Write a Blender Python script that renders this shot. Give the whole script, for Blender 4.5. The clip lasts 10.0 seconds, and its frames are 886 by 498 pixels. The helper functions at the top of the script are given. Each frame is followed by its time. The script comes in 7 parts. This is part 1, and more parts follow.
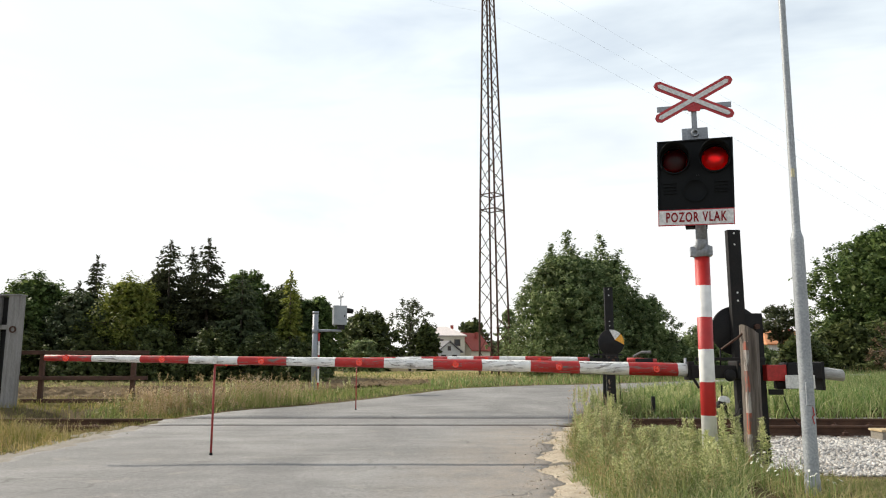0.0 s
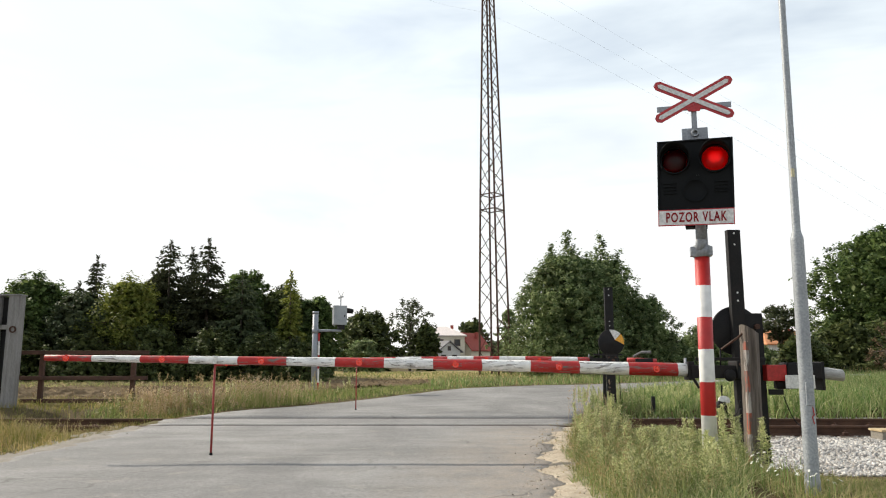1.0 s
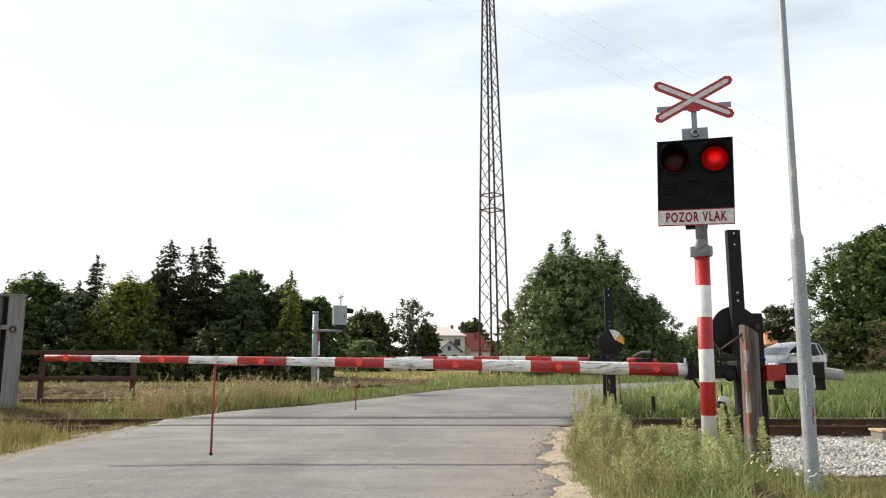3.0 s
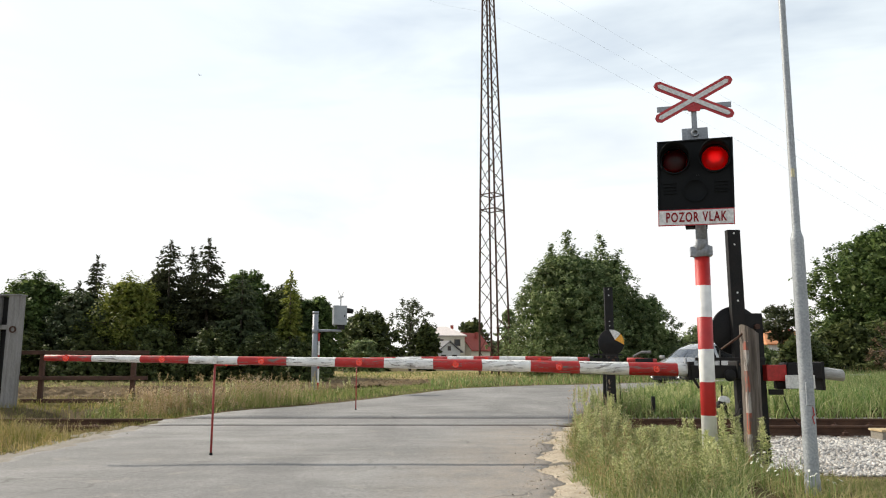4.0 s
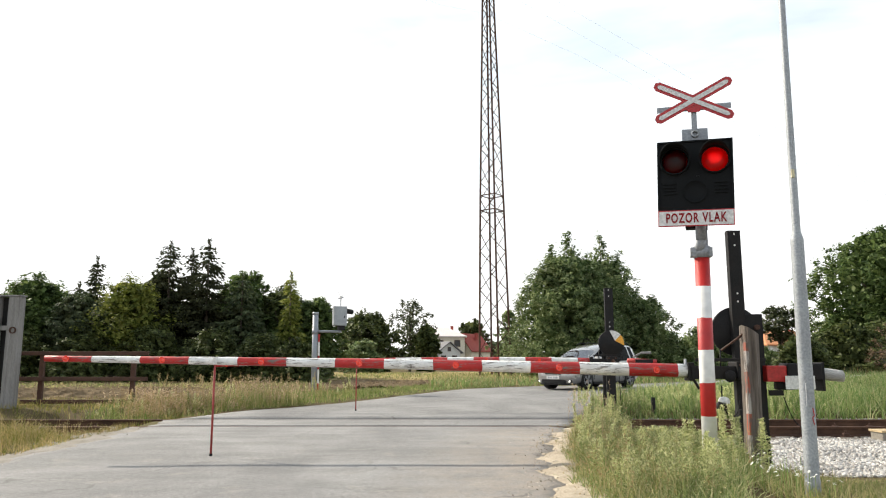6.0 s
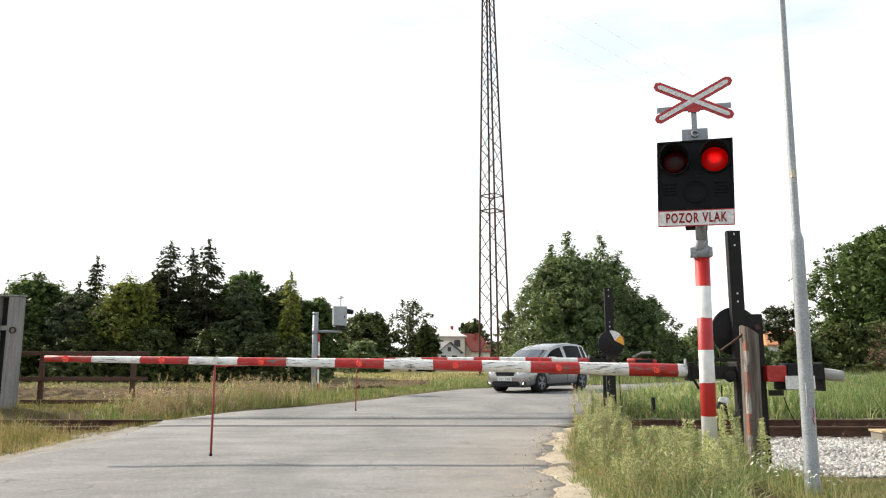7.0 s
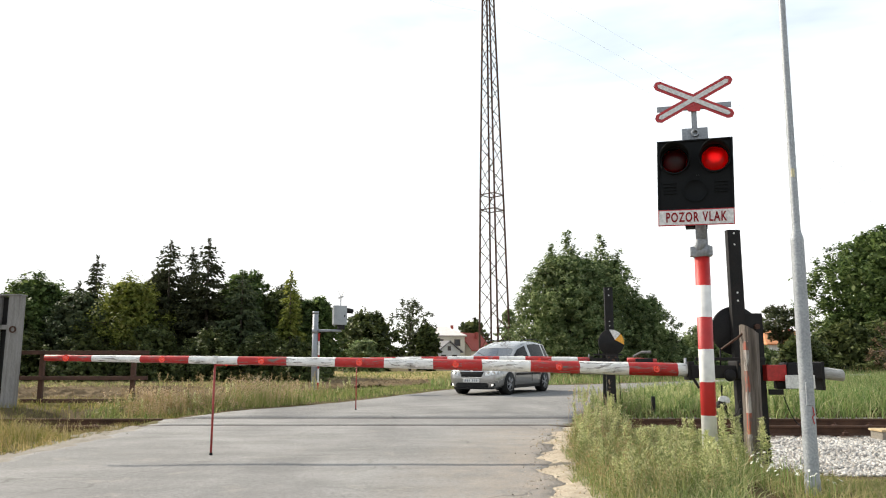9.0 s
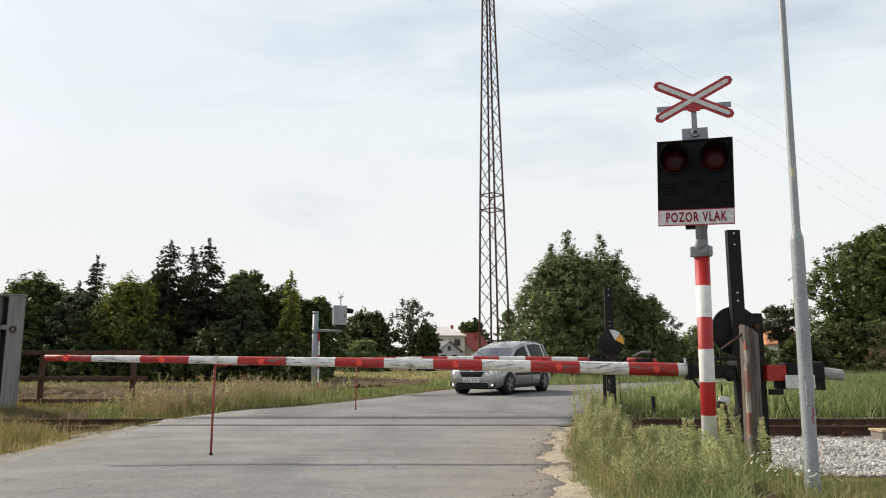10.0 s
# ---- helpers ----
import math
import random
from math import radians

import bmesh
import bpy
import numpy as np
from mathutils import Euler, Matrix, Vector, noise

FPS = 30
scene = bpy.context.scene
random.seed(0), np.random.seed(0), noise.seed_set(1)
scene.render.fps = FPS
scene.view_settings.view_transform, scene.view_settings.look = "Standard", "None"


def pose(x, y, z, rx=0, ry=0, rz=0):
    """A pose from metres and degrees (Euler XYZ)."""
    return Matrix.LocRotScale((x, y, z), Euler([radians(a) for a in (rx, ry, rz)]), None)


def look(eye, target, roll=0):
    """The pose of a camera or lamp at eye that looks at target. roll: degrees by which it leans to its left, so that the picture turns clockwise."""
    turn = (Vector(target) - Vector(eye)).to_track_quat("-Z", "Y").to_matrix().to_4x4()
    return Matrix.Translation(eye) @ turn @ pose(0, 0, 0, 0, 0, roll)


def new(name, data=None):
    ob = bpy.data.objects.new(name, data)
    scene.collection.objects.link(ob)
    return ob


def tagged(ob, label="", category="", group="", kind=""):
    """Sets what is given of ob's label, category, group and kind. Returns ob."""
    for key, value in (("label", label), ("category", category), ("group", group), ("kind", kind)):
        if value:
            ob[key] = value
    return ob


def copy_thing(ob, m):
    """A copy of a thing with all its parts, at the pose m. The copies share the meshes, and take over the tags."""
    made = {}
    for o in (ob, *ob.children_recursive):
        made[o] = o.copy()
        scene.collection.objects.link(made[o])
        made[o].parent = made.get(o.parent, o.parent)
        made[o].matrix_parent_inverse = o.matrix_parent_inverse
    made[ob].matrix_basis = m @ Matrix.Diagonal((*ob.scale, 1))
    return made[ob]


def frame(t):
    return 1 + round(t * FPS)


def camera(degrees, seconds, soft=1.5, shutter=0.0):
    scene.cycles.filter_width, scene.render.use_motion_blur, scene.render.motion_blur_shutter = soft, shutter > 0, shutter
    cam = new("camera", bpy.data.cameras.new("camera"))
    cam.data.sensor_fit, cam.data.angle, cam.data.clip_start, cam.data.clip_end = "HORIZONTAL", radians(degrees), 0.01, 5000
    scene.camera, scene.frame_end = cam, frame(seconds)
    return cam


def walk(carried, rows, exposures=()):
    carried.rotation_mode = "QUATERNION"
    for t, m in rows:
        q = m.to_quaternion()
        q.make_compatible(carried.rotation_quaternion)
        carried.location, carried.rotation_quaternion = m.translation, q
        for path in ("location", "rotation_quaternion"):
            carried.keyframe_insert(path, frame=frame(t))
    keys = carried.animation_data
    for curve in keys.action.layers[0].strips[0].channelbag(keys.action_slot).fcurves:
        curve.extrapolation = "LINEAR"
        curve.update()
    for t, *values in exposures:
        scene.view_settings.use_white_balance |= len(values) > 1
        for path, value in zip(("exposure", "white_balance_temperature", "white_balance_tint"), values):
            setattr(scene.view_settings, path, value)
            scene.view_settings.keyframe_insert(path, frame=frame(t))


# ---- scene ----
cam = camera(62.2, 10.0, soft=1.1)
PITCH = 8.79
EYE = (0.0, 0.0, 1.0)


def aim(drop=0.0):
    return pose(*EYE, 90 + PITCH + drop, 0, 0)


# a held camera that nods by a hair in the middle of the shot
walk(cam, [(0.0, aim()), (5.0, aim()), (5.4, aim(0.06)), (8.4, aim(0.06)), (8.8, aim()), (10.0, aim())],
     exposures=[(0.0, 0.13), (2.5, 0.13), (4.0, 0.11), (4.6, 0.16), (5.0, 0.31), (5.5, 0.41), (8.5, 0.43), (9.0, 0.39), (9.5, 0.18), (10.0, -0.10)])

# ---- world and sun ----
SUN_TO = Vector((-1.24, 0.85, 1.14)).normalized()
world = bpy.data.worlds.new("hazy_sky")
scene.world = world
world.use_nodes = True


def build_sky():
    nt = world.node_tree
    N, L = nt.nodes, nt.links
    N.clear()
    out = N.new("ShaderNodeOutputWorld")
    sky = N.new("ShaderNodeTexSky")
    sky.sky_type = "NISHITA"
    sky.sun_disc = False
    sky.sun_elevation = math.asin(SUN_TO.z)
    sky.sun_rotation = math.atan2(SUN_TO.x, SUN_TO.y)
    sky.air_density, sky.dust_density = 1.0, 2.0
    bg_sky = N.new("ShaderNodeBackground")
    bg_sky.inputs[1].default_value = 0.125
    L.new(sky.outputs[0], bg_sky.inputs[0])
    # thin high cloud, thicker towards the horizon
    tc = N.new("ShaderNodeTexCoord")
    mp = N.new("ShaderNodeMapping")
    mp.inputs["Scale"].default_value = (1.1, 1.1, 4.2)
    mp.inputs["Rotation"].default_value = (0.12, 0.2, 0.4)
    L.new(tc.outputs["Generated"], mp.inputs[0])
    nz = N.new("ShaderNodeTexNoise")
    nz.inputs["Scale"].default_value = 2.0
    nz.inputs["Detail"].default_value = 5
    nz.inputs["Roughness"].default_value = 0.52
    nz.inputs["Distortion"].default_value = 0.4
    L.new(mp.outputs[0], nz.inputs["Vector"])
    sep = N.new("ShaderNodeSeparateXYZ")
    L.new(tc.outputs["Generated"], sep.inputs[0])
    low = N.new("ShaderNodeMapRange")
    low.inputs[1].default_value, low.inputs[2].default_value = 0.02, 0.55
    low.inputs[3].default_value, low.inputs[4].default_value = 0.42, 0.02
    L.new(sep.outputs[2], low.inputs[0])
    add = N.new("ShaderNodeMath")
    L.new(nz.outputs[0], add.inputs[0])
    L.new(low.outputs[0], add.inputs[1])
    ramp = N.new("ShaderNodeMapRange")
    ramp.inputs[1].default_value, ramp.inputs[2].default_value = 0.36, 0.74
    ramp.inputs[3].default_value, ramp.inputs[4].default_value = 0.26, 1.0
    L.new(add.outputs[0], ramp.inputs[0])
    bg_cl = N.new("ShaderNodeBackground")
    # cloud is creamy white low down and cooler overhead
    warm = N.new("ShaderNodeMapRange")
    warm.inputs[1].default_value, warm.inputs[2].default_value = 0.03, 0.36
    L.new(sep.outputs[2], warm.inputs[0])
    tint = N.new("ShaderNodeMix")
    tint.data_type = "RGBA"
    tint.inputs[6].default_value, tint.inputs[7].default_value = (1.0, 0.985, 0.96, 1), (0.885, 0.962, 1.0, 1)
    L.new(warm.outputs[0], tint.inputs[0])
    L.new(tint.outputs[2], bg_cl.inputs[0])
    bg_cl.inputs[1].default_value = 1.0
    mix = N.new("ShaderNodeMixShader")
    L.new(ramp.outputs[0], mix.inputs[0])
    L.new(bg_sky.outputs[0], mix.inputs[1])
    L.new(bg_cl.outputs[0], mix.inputs[2])
    L.new(mix.outputs[0], out.inputs[0])


build_sky()
sun_data = bpy.data.lights.new("sun", "SUN")
sun_data.energy, sun_data.angle, sun_data.color = 4.6, radians(2.4), (1.0, 0.905, 0.755)
sun_ob = new("sun", sun_data)
sun_ob.matrix_world = look((0, 0, 40), Vector((0, 0, 40)) - SUN_TO)

# ---- materials ----


def surf(name, c1, c2, scale=4.0, rough=0.75, metal=0.0, bump=0.15, grain=70.0, stain=None, stain_scale=1.2, stain_amt=0.5,
         stretch=(1, 1, 1), per_object=0.0, coat=0.0, spec=0.5):
    """A surface with broad and fine variation, relief and optional stains, in metres."""
    m = bpy.data.materials.new(name)
    m.use_nodes = True
    nt = m.node_tree
    N, L = nt.nodes, nt.links
    b = N["Principled BSDF"]
    tc = N.new("ShaderNodeTexCoord")
    mp = N.new("ShaderNodeMapping")
    mp.inputs["Scale"].default_value = stretch
    L.new(tc.outputs["Object"], mp.inputs[0])
    broad = N.new("ShaderNodeTexNoise")
    broad.inputs["Scale"].default_value, broad.inputs["Detail"].default_value = scale, 6
    fine = N.new("ShaderNodeTexNoise")
    fine.inputs["Scale"].default_value, fine.inputs["Detail"].default_value = grain, 4
    L.new(mp.outputs[0], broad.inputs["Vector"])
    L.new(mp.outputs[0], fine.inputs["Vector"])
    rmp = N.new("ShaderNodeMapRange")
    rmp.inputs[1].default_value, rmp.inputs[2].default_value = 0.3, 0.7
    L.new(broad.outputs[0], rmp.inputs[0])
    mix = N.new("ShaderNodeMix")
    mix.data_type = "RGBA"
    mix.inputs[6].default_value, mix.inputs[7].default_value = (*c1, 1), (*c2, 1)
    L.new(rmp.outputs[0], mix.inputs[0])
    col = mix.outputs[2]
    fr = N.new("ShaderNodeMapRange")
    fr.inputs[1].default_value, fr.inputs[2].default_value = 0.25, 0.75
    fr.inputs[3].default_value, fr.inputs[4].default_value = 0.72, 1.25
    L.new(fine.outputs[0], fr.inputs[0])
    mul = N.new("ShaderNodeMix")
    mul.data_type, mul.blend_type = "RGBA", "MULTIPLY"
    mul.inputs[0].default_value = 1.0
    L.new(col, mul.inputs[6])
    L.new(fr.outputs[0], mul.inputs[7])
    col = mul.outputs[2]
    if stain:
        st = N.new("ShaderNodeTexNoise")
        st.inputs["Scale"].default_value, st.inputs["Detail"].default_value = stain_scale, 8
        st.inputs["Roughness"].default_value = 0.65
        L.new(mp.outputs[0], st.inputs["Vector"])
        sr = N.new("ShaderNodeMapRange")
        sr.inputs[1].default_value, sr.inputs[2].default_value = 0.5, 0.72
        sr.inputs[4].default_value = stain_amt
        L.new(st.outputs[0], sr.inputs[0])
        m2 = N.new("ShaderNodeMix")
        m2.data_type = "RGBA"
        L.new(sr.outputs[0], m2.inputs[0])
        L.new(col, m2.inputs[6])
        m2.inputs[7].default_value = (*stain, 1)
        col = m2.outputs[2]
    if per_object:
        oi = N.new("ShaderNodeObjectInfo")
        pr = N.new("ShaderNodeMapRange")
        pr.inputs[3].default_value, pr.inputs[4].default_value = 1 - per_object, 1 + per_object
        L.new(oi.outputs["Random"], pr.inputs[0])
        m3 = N.new("ShaderNodeMix")
        m3.data_type, m3.blend_type = "RGBA", "MULTIPLY"
        m3.inputs[0].default_value = 1.0
        L.new(col, m3.inputs[6])
        L.new(pr.outputs[0], m3.inputs[7])
        col = m3.outputs[2]
    L.new(col, b.inputs["Base Color"])
    rr = N.new("ShaderNodeMapRange")
    rr.inputs[3].default_value, rr.inputs[4].default_value = max(0.03, rough - 0.1), min(1.0, rough + 0.1)
    L.new(broad.outputs[0], rr.inputs[0])
    L.new(rr.outputs[0], b.inputs["Roughness"])
    b.inputs["Metallic"].default_value = metal
    b.inputs["Specular IOR Level"].default_value = spec
    b.inputs["Coat Weight"].default_value = coat
    b.inputs["Coat Roughness"].default_value = 0.05
    if bump:
        bp = N.new("ShaderNodeBump")
        bp.inputs["Strength"].default_value, bp.inputs["Distance"].default_value = bump, 0.02
        L.new(fine.outputs[0], bp.inputs["Height"])
        L.new(bp.outputs[0], b.inputs["Normal"])
    return m


def leafy(name, colours, through_light=0.35, rough=0.55, spec=0.16):
    """Leaves or blades whose colour differs from island to island."""
    m = bpy.data.materials.new(name)
    m.use_nodes = True
    nt = m.node_tree
    N, L = nt.nodes, nt.links
    b, out = N["Principled BSDF"], N["Material Output"]
    geo = N.new("ShaderNodeNewGeometry")
    rp = N.new("ShaderNodeValToRGB")
    els = rp.color_ramp.elements
    for i, c in enumerate(colours):
        if i < 2:
            e = els[i]
            e.position = i / (len(colours) - 1)
        else:
            e = els.new(i / (len(colours) - 1))
        e.color = (*c, 1)
    if len(colours) > 2:
        els[1].position = 1 / (len(colours) - 1)
    L.new(geo.outputs["Random Per Island"], rp.inputs[0])
    tc = N.new("ShaderNodeTexCoord")
    nz = N.new("ShaderNodeTexNoise")
    nz.inputs["Scale"].default_value, nz.inputs["Detail"].default_value = 0.9, 3
    L.new(tc.outputs["Object"], nz.inputs["Vector"])
    mr = N.new("ShaderNodeMapRange")
    mr.inputs[1].default_value, mr.inputs[2].default_value = 0.3, 0.7
    mr.inputs[3].default_value, mr.inputs[4].default_value = 0.7, 1.35
    L.new(nz.outputs[0], mr.inputs[0])
    mu = N.new("ShaderNodeMix")
    mu.data_type, mu.blend_type = "RGBA", "MULTIPLY"
    mu.inputs[0].default_value = 1.0
    L.new(rp.outputs[0], mu.inputs[6])
    L.new(mr.outputs[0], mu.inputs[7])
    L.new(mu.outputs[2], b.inputs["Base Color"])
    b.inputs["Roughness"].default_value = rough
    b.inputs["Specular IOR Level"].default_value = spec
    tr = N.new("ShaderNodeBsdfTranslucent")
    L.new(mu.outputs[2], tr.inputs[0])
    mx = N.new("ShaderNodeMixShader")
    mx.inputs[0].default_value = through_light
    L.new(b.outputs[0], mx.inputs[1])
    L.new(tr.outputs[0], mx.inputs[2])
    L.new(mx.outputs[0], out.inputs[0])
    return m


def glow(name, colour, strength):
    m = bpy.data.materials.new(name)
    m.use_nodes = True
    b = m.node_tree.nodes["Principled BSDF"]
    b.inputs["Base Color"].default_value = (*colour, 1)
    b.inputs["Emission Color"].default_value = (*colour, 1)
    b.inputs["Emission Strength"].default_value = strength
    return m


def clear(name, tint, gloss=0.08, rough=0.05):
    """Thin tinted glass: lets light straight through, with a glossy skin."""
    m = bpy.data.materials.new(name)
    m.use_nodes = True
    nt = m.node_tree
    N, L = nt.nodes, nt.links
    N.remove(N["Principled BSDF"])
    t = N.new("ShaderNodeBsdfTransparent")
    t.inputs[0].default_value = (*tint, 1)
    g = N.new("ShaderNodeBsdfGlossy")
    g.inputs["Roughness"].default_value = rough
    fr = N.new("ShaderNodeFresnel")
    fr.inputs[0].default_value = 1.5
    ad = N.new("ShaderNodeMath")
    ad.inputs[1].default_value = gloss
    L.new(fr.outputs[0], ad.inputs[0])
    mx = N.new("ShaderNodeMixShader")
    L.new(ad.outputs[0], mx.inputs[0])
    L.new(t.outputs[0], mx.inputs[1])
    L.new(g.outputs[0], mx.inputs[2])
    L.new(mx.outputs[0], N["Material Output"].inputs[0])
    return m


def banded(name, period, offset, c_a, c_b, wear, rough=0.55, axis=0, chips=0.62):
    """Paint in equal bands along one axis, with ragged edges and chips down to bare wood."""
    m = bpy.data.materials.new(name)
    m.use_nodes = True
    nt = m.node_tree
    N, L = nt.nodes, nt.links
    b = N["Principled BSDF"]
    tc = N.new("ShaderNodeTexCoord")
    sep = N.new("ShaderNodeSeparateXYZ")
    L.new(tc.outputs["Object"], sep.inputs[0])
    rag = N.new("ShaderNodeTexNoise")
    rag.inputs["Scale"].default_value = 9.0
    L.new(tc.outputs["Object"], rag.inputs["Vector"])
    ma = N.new("ShaderNodeMath")
    ma.operation = "MULTIPLY_ADD"
    ma.inputs[1].default_value = 0.03
    L.new(rag.outputs[0], ma.inputs[0])
    L.new(sep.outputs[axis], ma.inputs[2])
    sh = N.new("ShaderNodeMath")
    sh.inputs[1].default_value = offset
    L.new(ma.outputs[0], sh.inputs[0])
    dv = N.new("ShaderNodeMath")
    dv.operation = "DIVIDE"
    dv.inputs[1].default_value = 2 * period
    L.new(sh.outputs[0], dv.inputs[0])
    fr = N.new("ShaderNodeMath")
    fr.operation = "FRACT"
    L.new(dv.outputs[0], fr.inputs[0])
    gt = N.new("ShaderNodeMath")
    gt.operation = "GREATER_THAN"
    gt.inputs[1].default_value = 0.5
    L.new(fr.outputs[0], gt.inputs[0])
    mix = N.new("ShaderNodeMix")
    mix.data_type = "RGBA"
    mix.inputs[6].default_value, mix.inputs[7].default_value = (*c_a, 1), (*c_b, 1)
    L.new(gt.outputs[0], mix.inputs[0])
    mp = N.new("ShaderNodeMapping")
    mp.inputs["Scale"].default_value = [1.0 if i == axis else 9.0 for i in range(3)]
    L.new(tc.outputs["Object"], mp.inputs[0])
    ch = N.new("ShaderNodeTexNoise")
    ch.inputs["Scale"].default_value, ch.inputs["Detail"].default_value = 6.0, 8
    ch.inputs["Roughness"].default_value = 0.7
    L.new(mp.outputs[0], ch.inputs["Vector"])
    cr = N.new("ShaderNodeMapRange")
    cr.inputs[1].default_value, cr.inputs[2].default_value = chips, chips + 0.07
    L.new(ch.outputs[0], cr.inputs[0])
    m2 = N.new("ShaderNodeMix")
    m2.data_type = "RGBA"
    L.new(cr.outputs[0], m2.inputs[0])
    L.new(mix.outputs[2], m2.inputs[6])
    m2.inputs[7].default_value = (*wear, 1)
    dirt = N.new("ShaderNodeMapRange")
    dirt.inputs[1].default_value, dirt.inputs[2].default_value = 0.3, 0.7
    dirt.inputs[3].default_value, dirt.inputs[4].default_value = 0.82, 1.1
    L.new(rag.outputs[0], dirt.inputs[0])
    m3 = N.new("ShaderNodeMix")
    m3.data_type, m3.blend_type = "RGBA", "MULTIPLY"
    m3.inputs[0].default_value = 1.0
    L.new(m2.outputs[2], m3.inputs[6])
    L.new(dirt.outputs[0], m3.inputs[7])
    L.new(m3.outputs[2], b.inputs["Base Color"])
    b.inputs["Roughness"].default_value = rough
    bp = N.new("ShaderNodeBump")
    bp.inputs["Strength"].default_value, bp.inputs["Distance"].default_value = 0.4, 0.01
    L.new(ch.outputs[0], bp.inputs["Height"])
    L.new(bp.outputs[0], b.inputs["Normal"])
    return m


RED = (0.44, 0.018, 0.016)
WHITE = (0.78, 0.77, 0.74)
def asphalt():
    """Old pale asphalt: broad patches, mottling, coarse chippings, fine cracks and a dusting of sand."""
    m = bpy.data.materials.new("worn_asphalt")
    m.use_nodes = True
    nt = m.node_tree
    N, L = nt.nodes, nt.links
    b = N["Principled BSDF"]
    tc = N.new("ShaderNodeTexCoord")

    def nz(scale, detail, stretch=(1, 1, 1), rough=0.55, dist=0.0):
        mp = N.new("ShaderNodeMapping")
        mp.inputs["Scale"].default_value = stretch
        L.new(tc.outputs["Object"], mp.inputs[0])
        n = N.new("ShaderNodeTexNoise")
        n.inputs["Scale"].default_value, n.inputs["Detail"].default_value = scale, detail
        n.inputs["Roughness"].default_value, n.inputs["Distortion"].default_value = rough, dist
        L.new(mp.outputs[0], n.inputs["Vector"])
        return n.outputs[0]

    def rng(v, a, b_, c, d):
        r = N.new("ShaderNodeMapRange")
        for i, q in enumerate((a, b_, c, d)):
            r.inputs[i + 1].default_value = q
        L.new(v, r.inputs[0])
        return r.outputs[0]

    def mix(f, a, c, mode="MIX"):
        x = N.new("ShaderNodeMix")
        x.data_type, x.blend_type = "RGBA", mode
        for k, v in ((0, f), (6, a), (7, c)):
            if isinstance(v, tuple):
                x.inputs[k].default_value = (*v, 1)
            elif isinstance(v, float):
                x.inputs[k].default_value = v
            else:
                L.new(v, x.inputs[k])
        return x.outputs[2]

    col = mix(rng(nz(0.45, 4, (1, 0.6, 1), 0.6, 0.6), 0.38, 0.62, 0, 1), (0.185, 0.18, 0.175), (0.265, 0.258, 0.248))
    col = mix(rng(nz(1.6, 6, (0.5, 1.6, 1), 0.65), 0.42, 0.68, 0, 0.6), col, (0.145, 0.141, 0.138))
    col = mix(rng(nz(2.2, 7, (1, 1, 1), 0.7), 0.56, 0.74, 0, 0.55), col, (0.33, 0.305, 0.265))
    fine = nz(95, 3, (1, 1, 1), 0.7)
    col = mix(1.0, col, rng(fine, 0.3, 0.7, 0.62, 1.38), "MULTIPLY")
    col = mix(1.0, col, rng(nz(24, 3), 0.3, 0.7, 0.86, 1.14), "MULTIPLY")
    # sand blown in from the crumbling edge
    sp = N.new("ShaderNodeSeparateXYZ")
    L.new(tc.outputs["Object"], sp.inputs[0])
    ln = N.new("ShaderNodeMath")
    ln.operation = "MULTIPLY_ADD"
    ln.inputs[1].default_value = -0.13
    L.new(sp.outputs[1], ln.inputs[0])
    L.new(sp.outputs[0], ln.inputs[2])
    near = rng(ln.outputs[0], -1.5, 0.15, 0, 1)
    ends = rng(sp.outputs[1], 11.0, 12.6, 1, 0)
    k1 = N.new("ShaderNodeMath")
    k1.operation = "MULTIPLY"
    L.new(near, k1.inputs[0])
    L.new(ends, k1.inputs[1])
    k2 = N.new("ShaderNodeMath")
    k2.operation = "MULTIPLY"
    L.new(k1.outputs[0], k2.inputs[0])
    L.new(rng(nz(3.0, 8, (1, 0.6, 1), 0.75), 0.36, 0.66, 0.1, 0.85), k2.inputs[1])
    col = mix(k2.outputs[0], col, (0.345, 0.285, 0.225))
    # cracks
    mp = N.new("ShaderNodeMapping")
    L.new(tc.outputs["Object"], mp.inputs[0])
    wob = N.new("ShaderNodeTexNoise")
    wob.inputs["Scale"].default_value, wob.inputs["Detail"].default_value = 2.5, 5
    L.new(tc.outputs["Object"], wob.inputs["Vector"])
    ad = N.new("ShaderNodeMix")
    ad.data_type = "RGBA"
    ad.blend_type = "ADD"
    ad.inputs[0].default_value = 0.5
    L.new(mp.outputs[0], ad.inputs[6])
    L.new(wob.outputs[1], ad.inputs[7])
    vo = N.new("ShaderNodeTexVoronoi")
    vo.feature = "DISTANCE_TO_EDGE"
    vo.inputs["Scale"].default_value = 0.55
    L.new(ad.outputs[2], vo.inputs["Vector"])
    line = rng(vo.outputs[0], 0.003, 0.012, 1, 0)
    where = rng(nz(0.5, 2), 0.48, 0.62, 0, 0.5)
    mu = N.new("ShaderNodeMath")
    mu.operation = "MULTIPLY"
    L.new(line, mu.inputs[0])
    L.new(where, mu.inputs[1])
    col = mix(mu.outputs[0], col, (0.07, 0.065, 0.06))
    L.new(col, b.inputs["Base Color"])
    b.inputs["Roughness"].default_value = 0.88
    b.inputs["Specular IOR Level"].default_value = 0.3
    bp = N.new("ShaderNodeBump")
    bp.inputs["Strength"].default_value, bp.inputs["Distance"].default_value = 0.5, 0.012
    L.new(fine, bp.inputs["Height"])
    L.new(bp.outputs[0], b.inputs["Normal"])
    return m


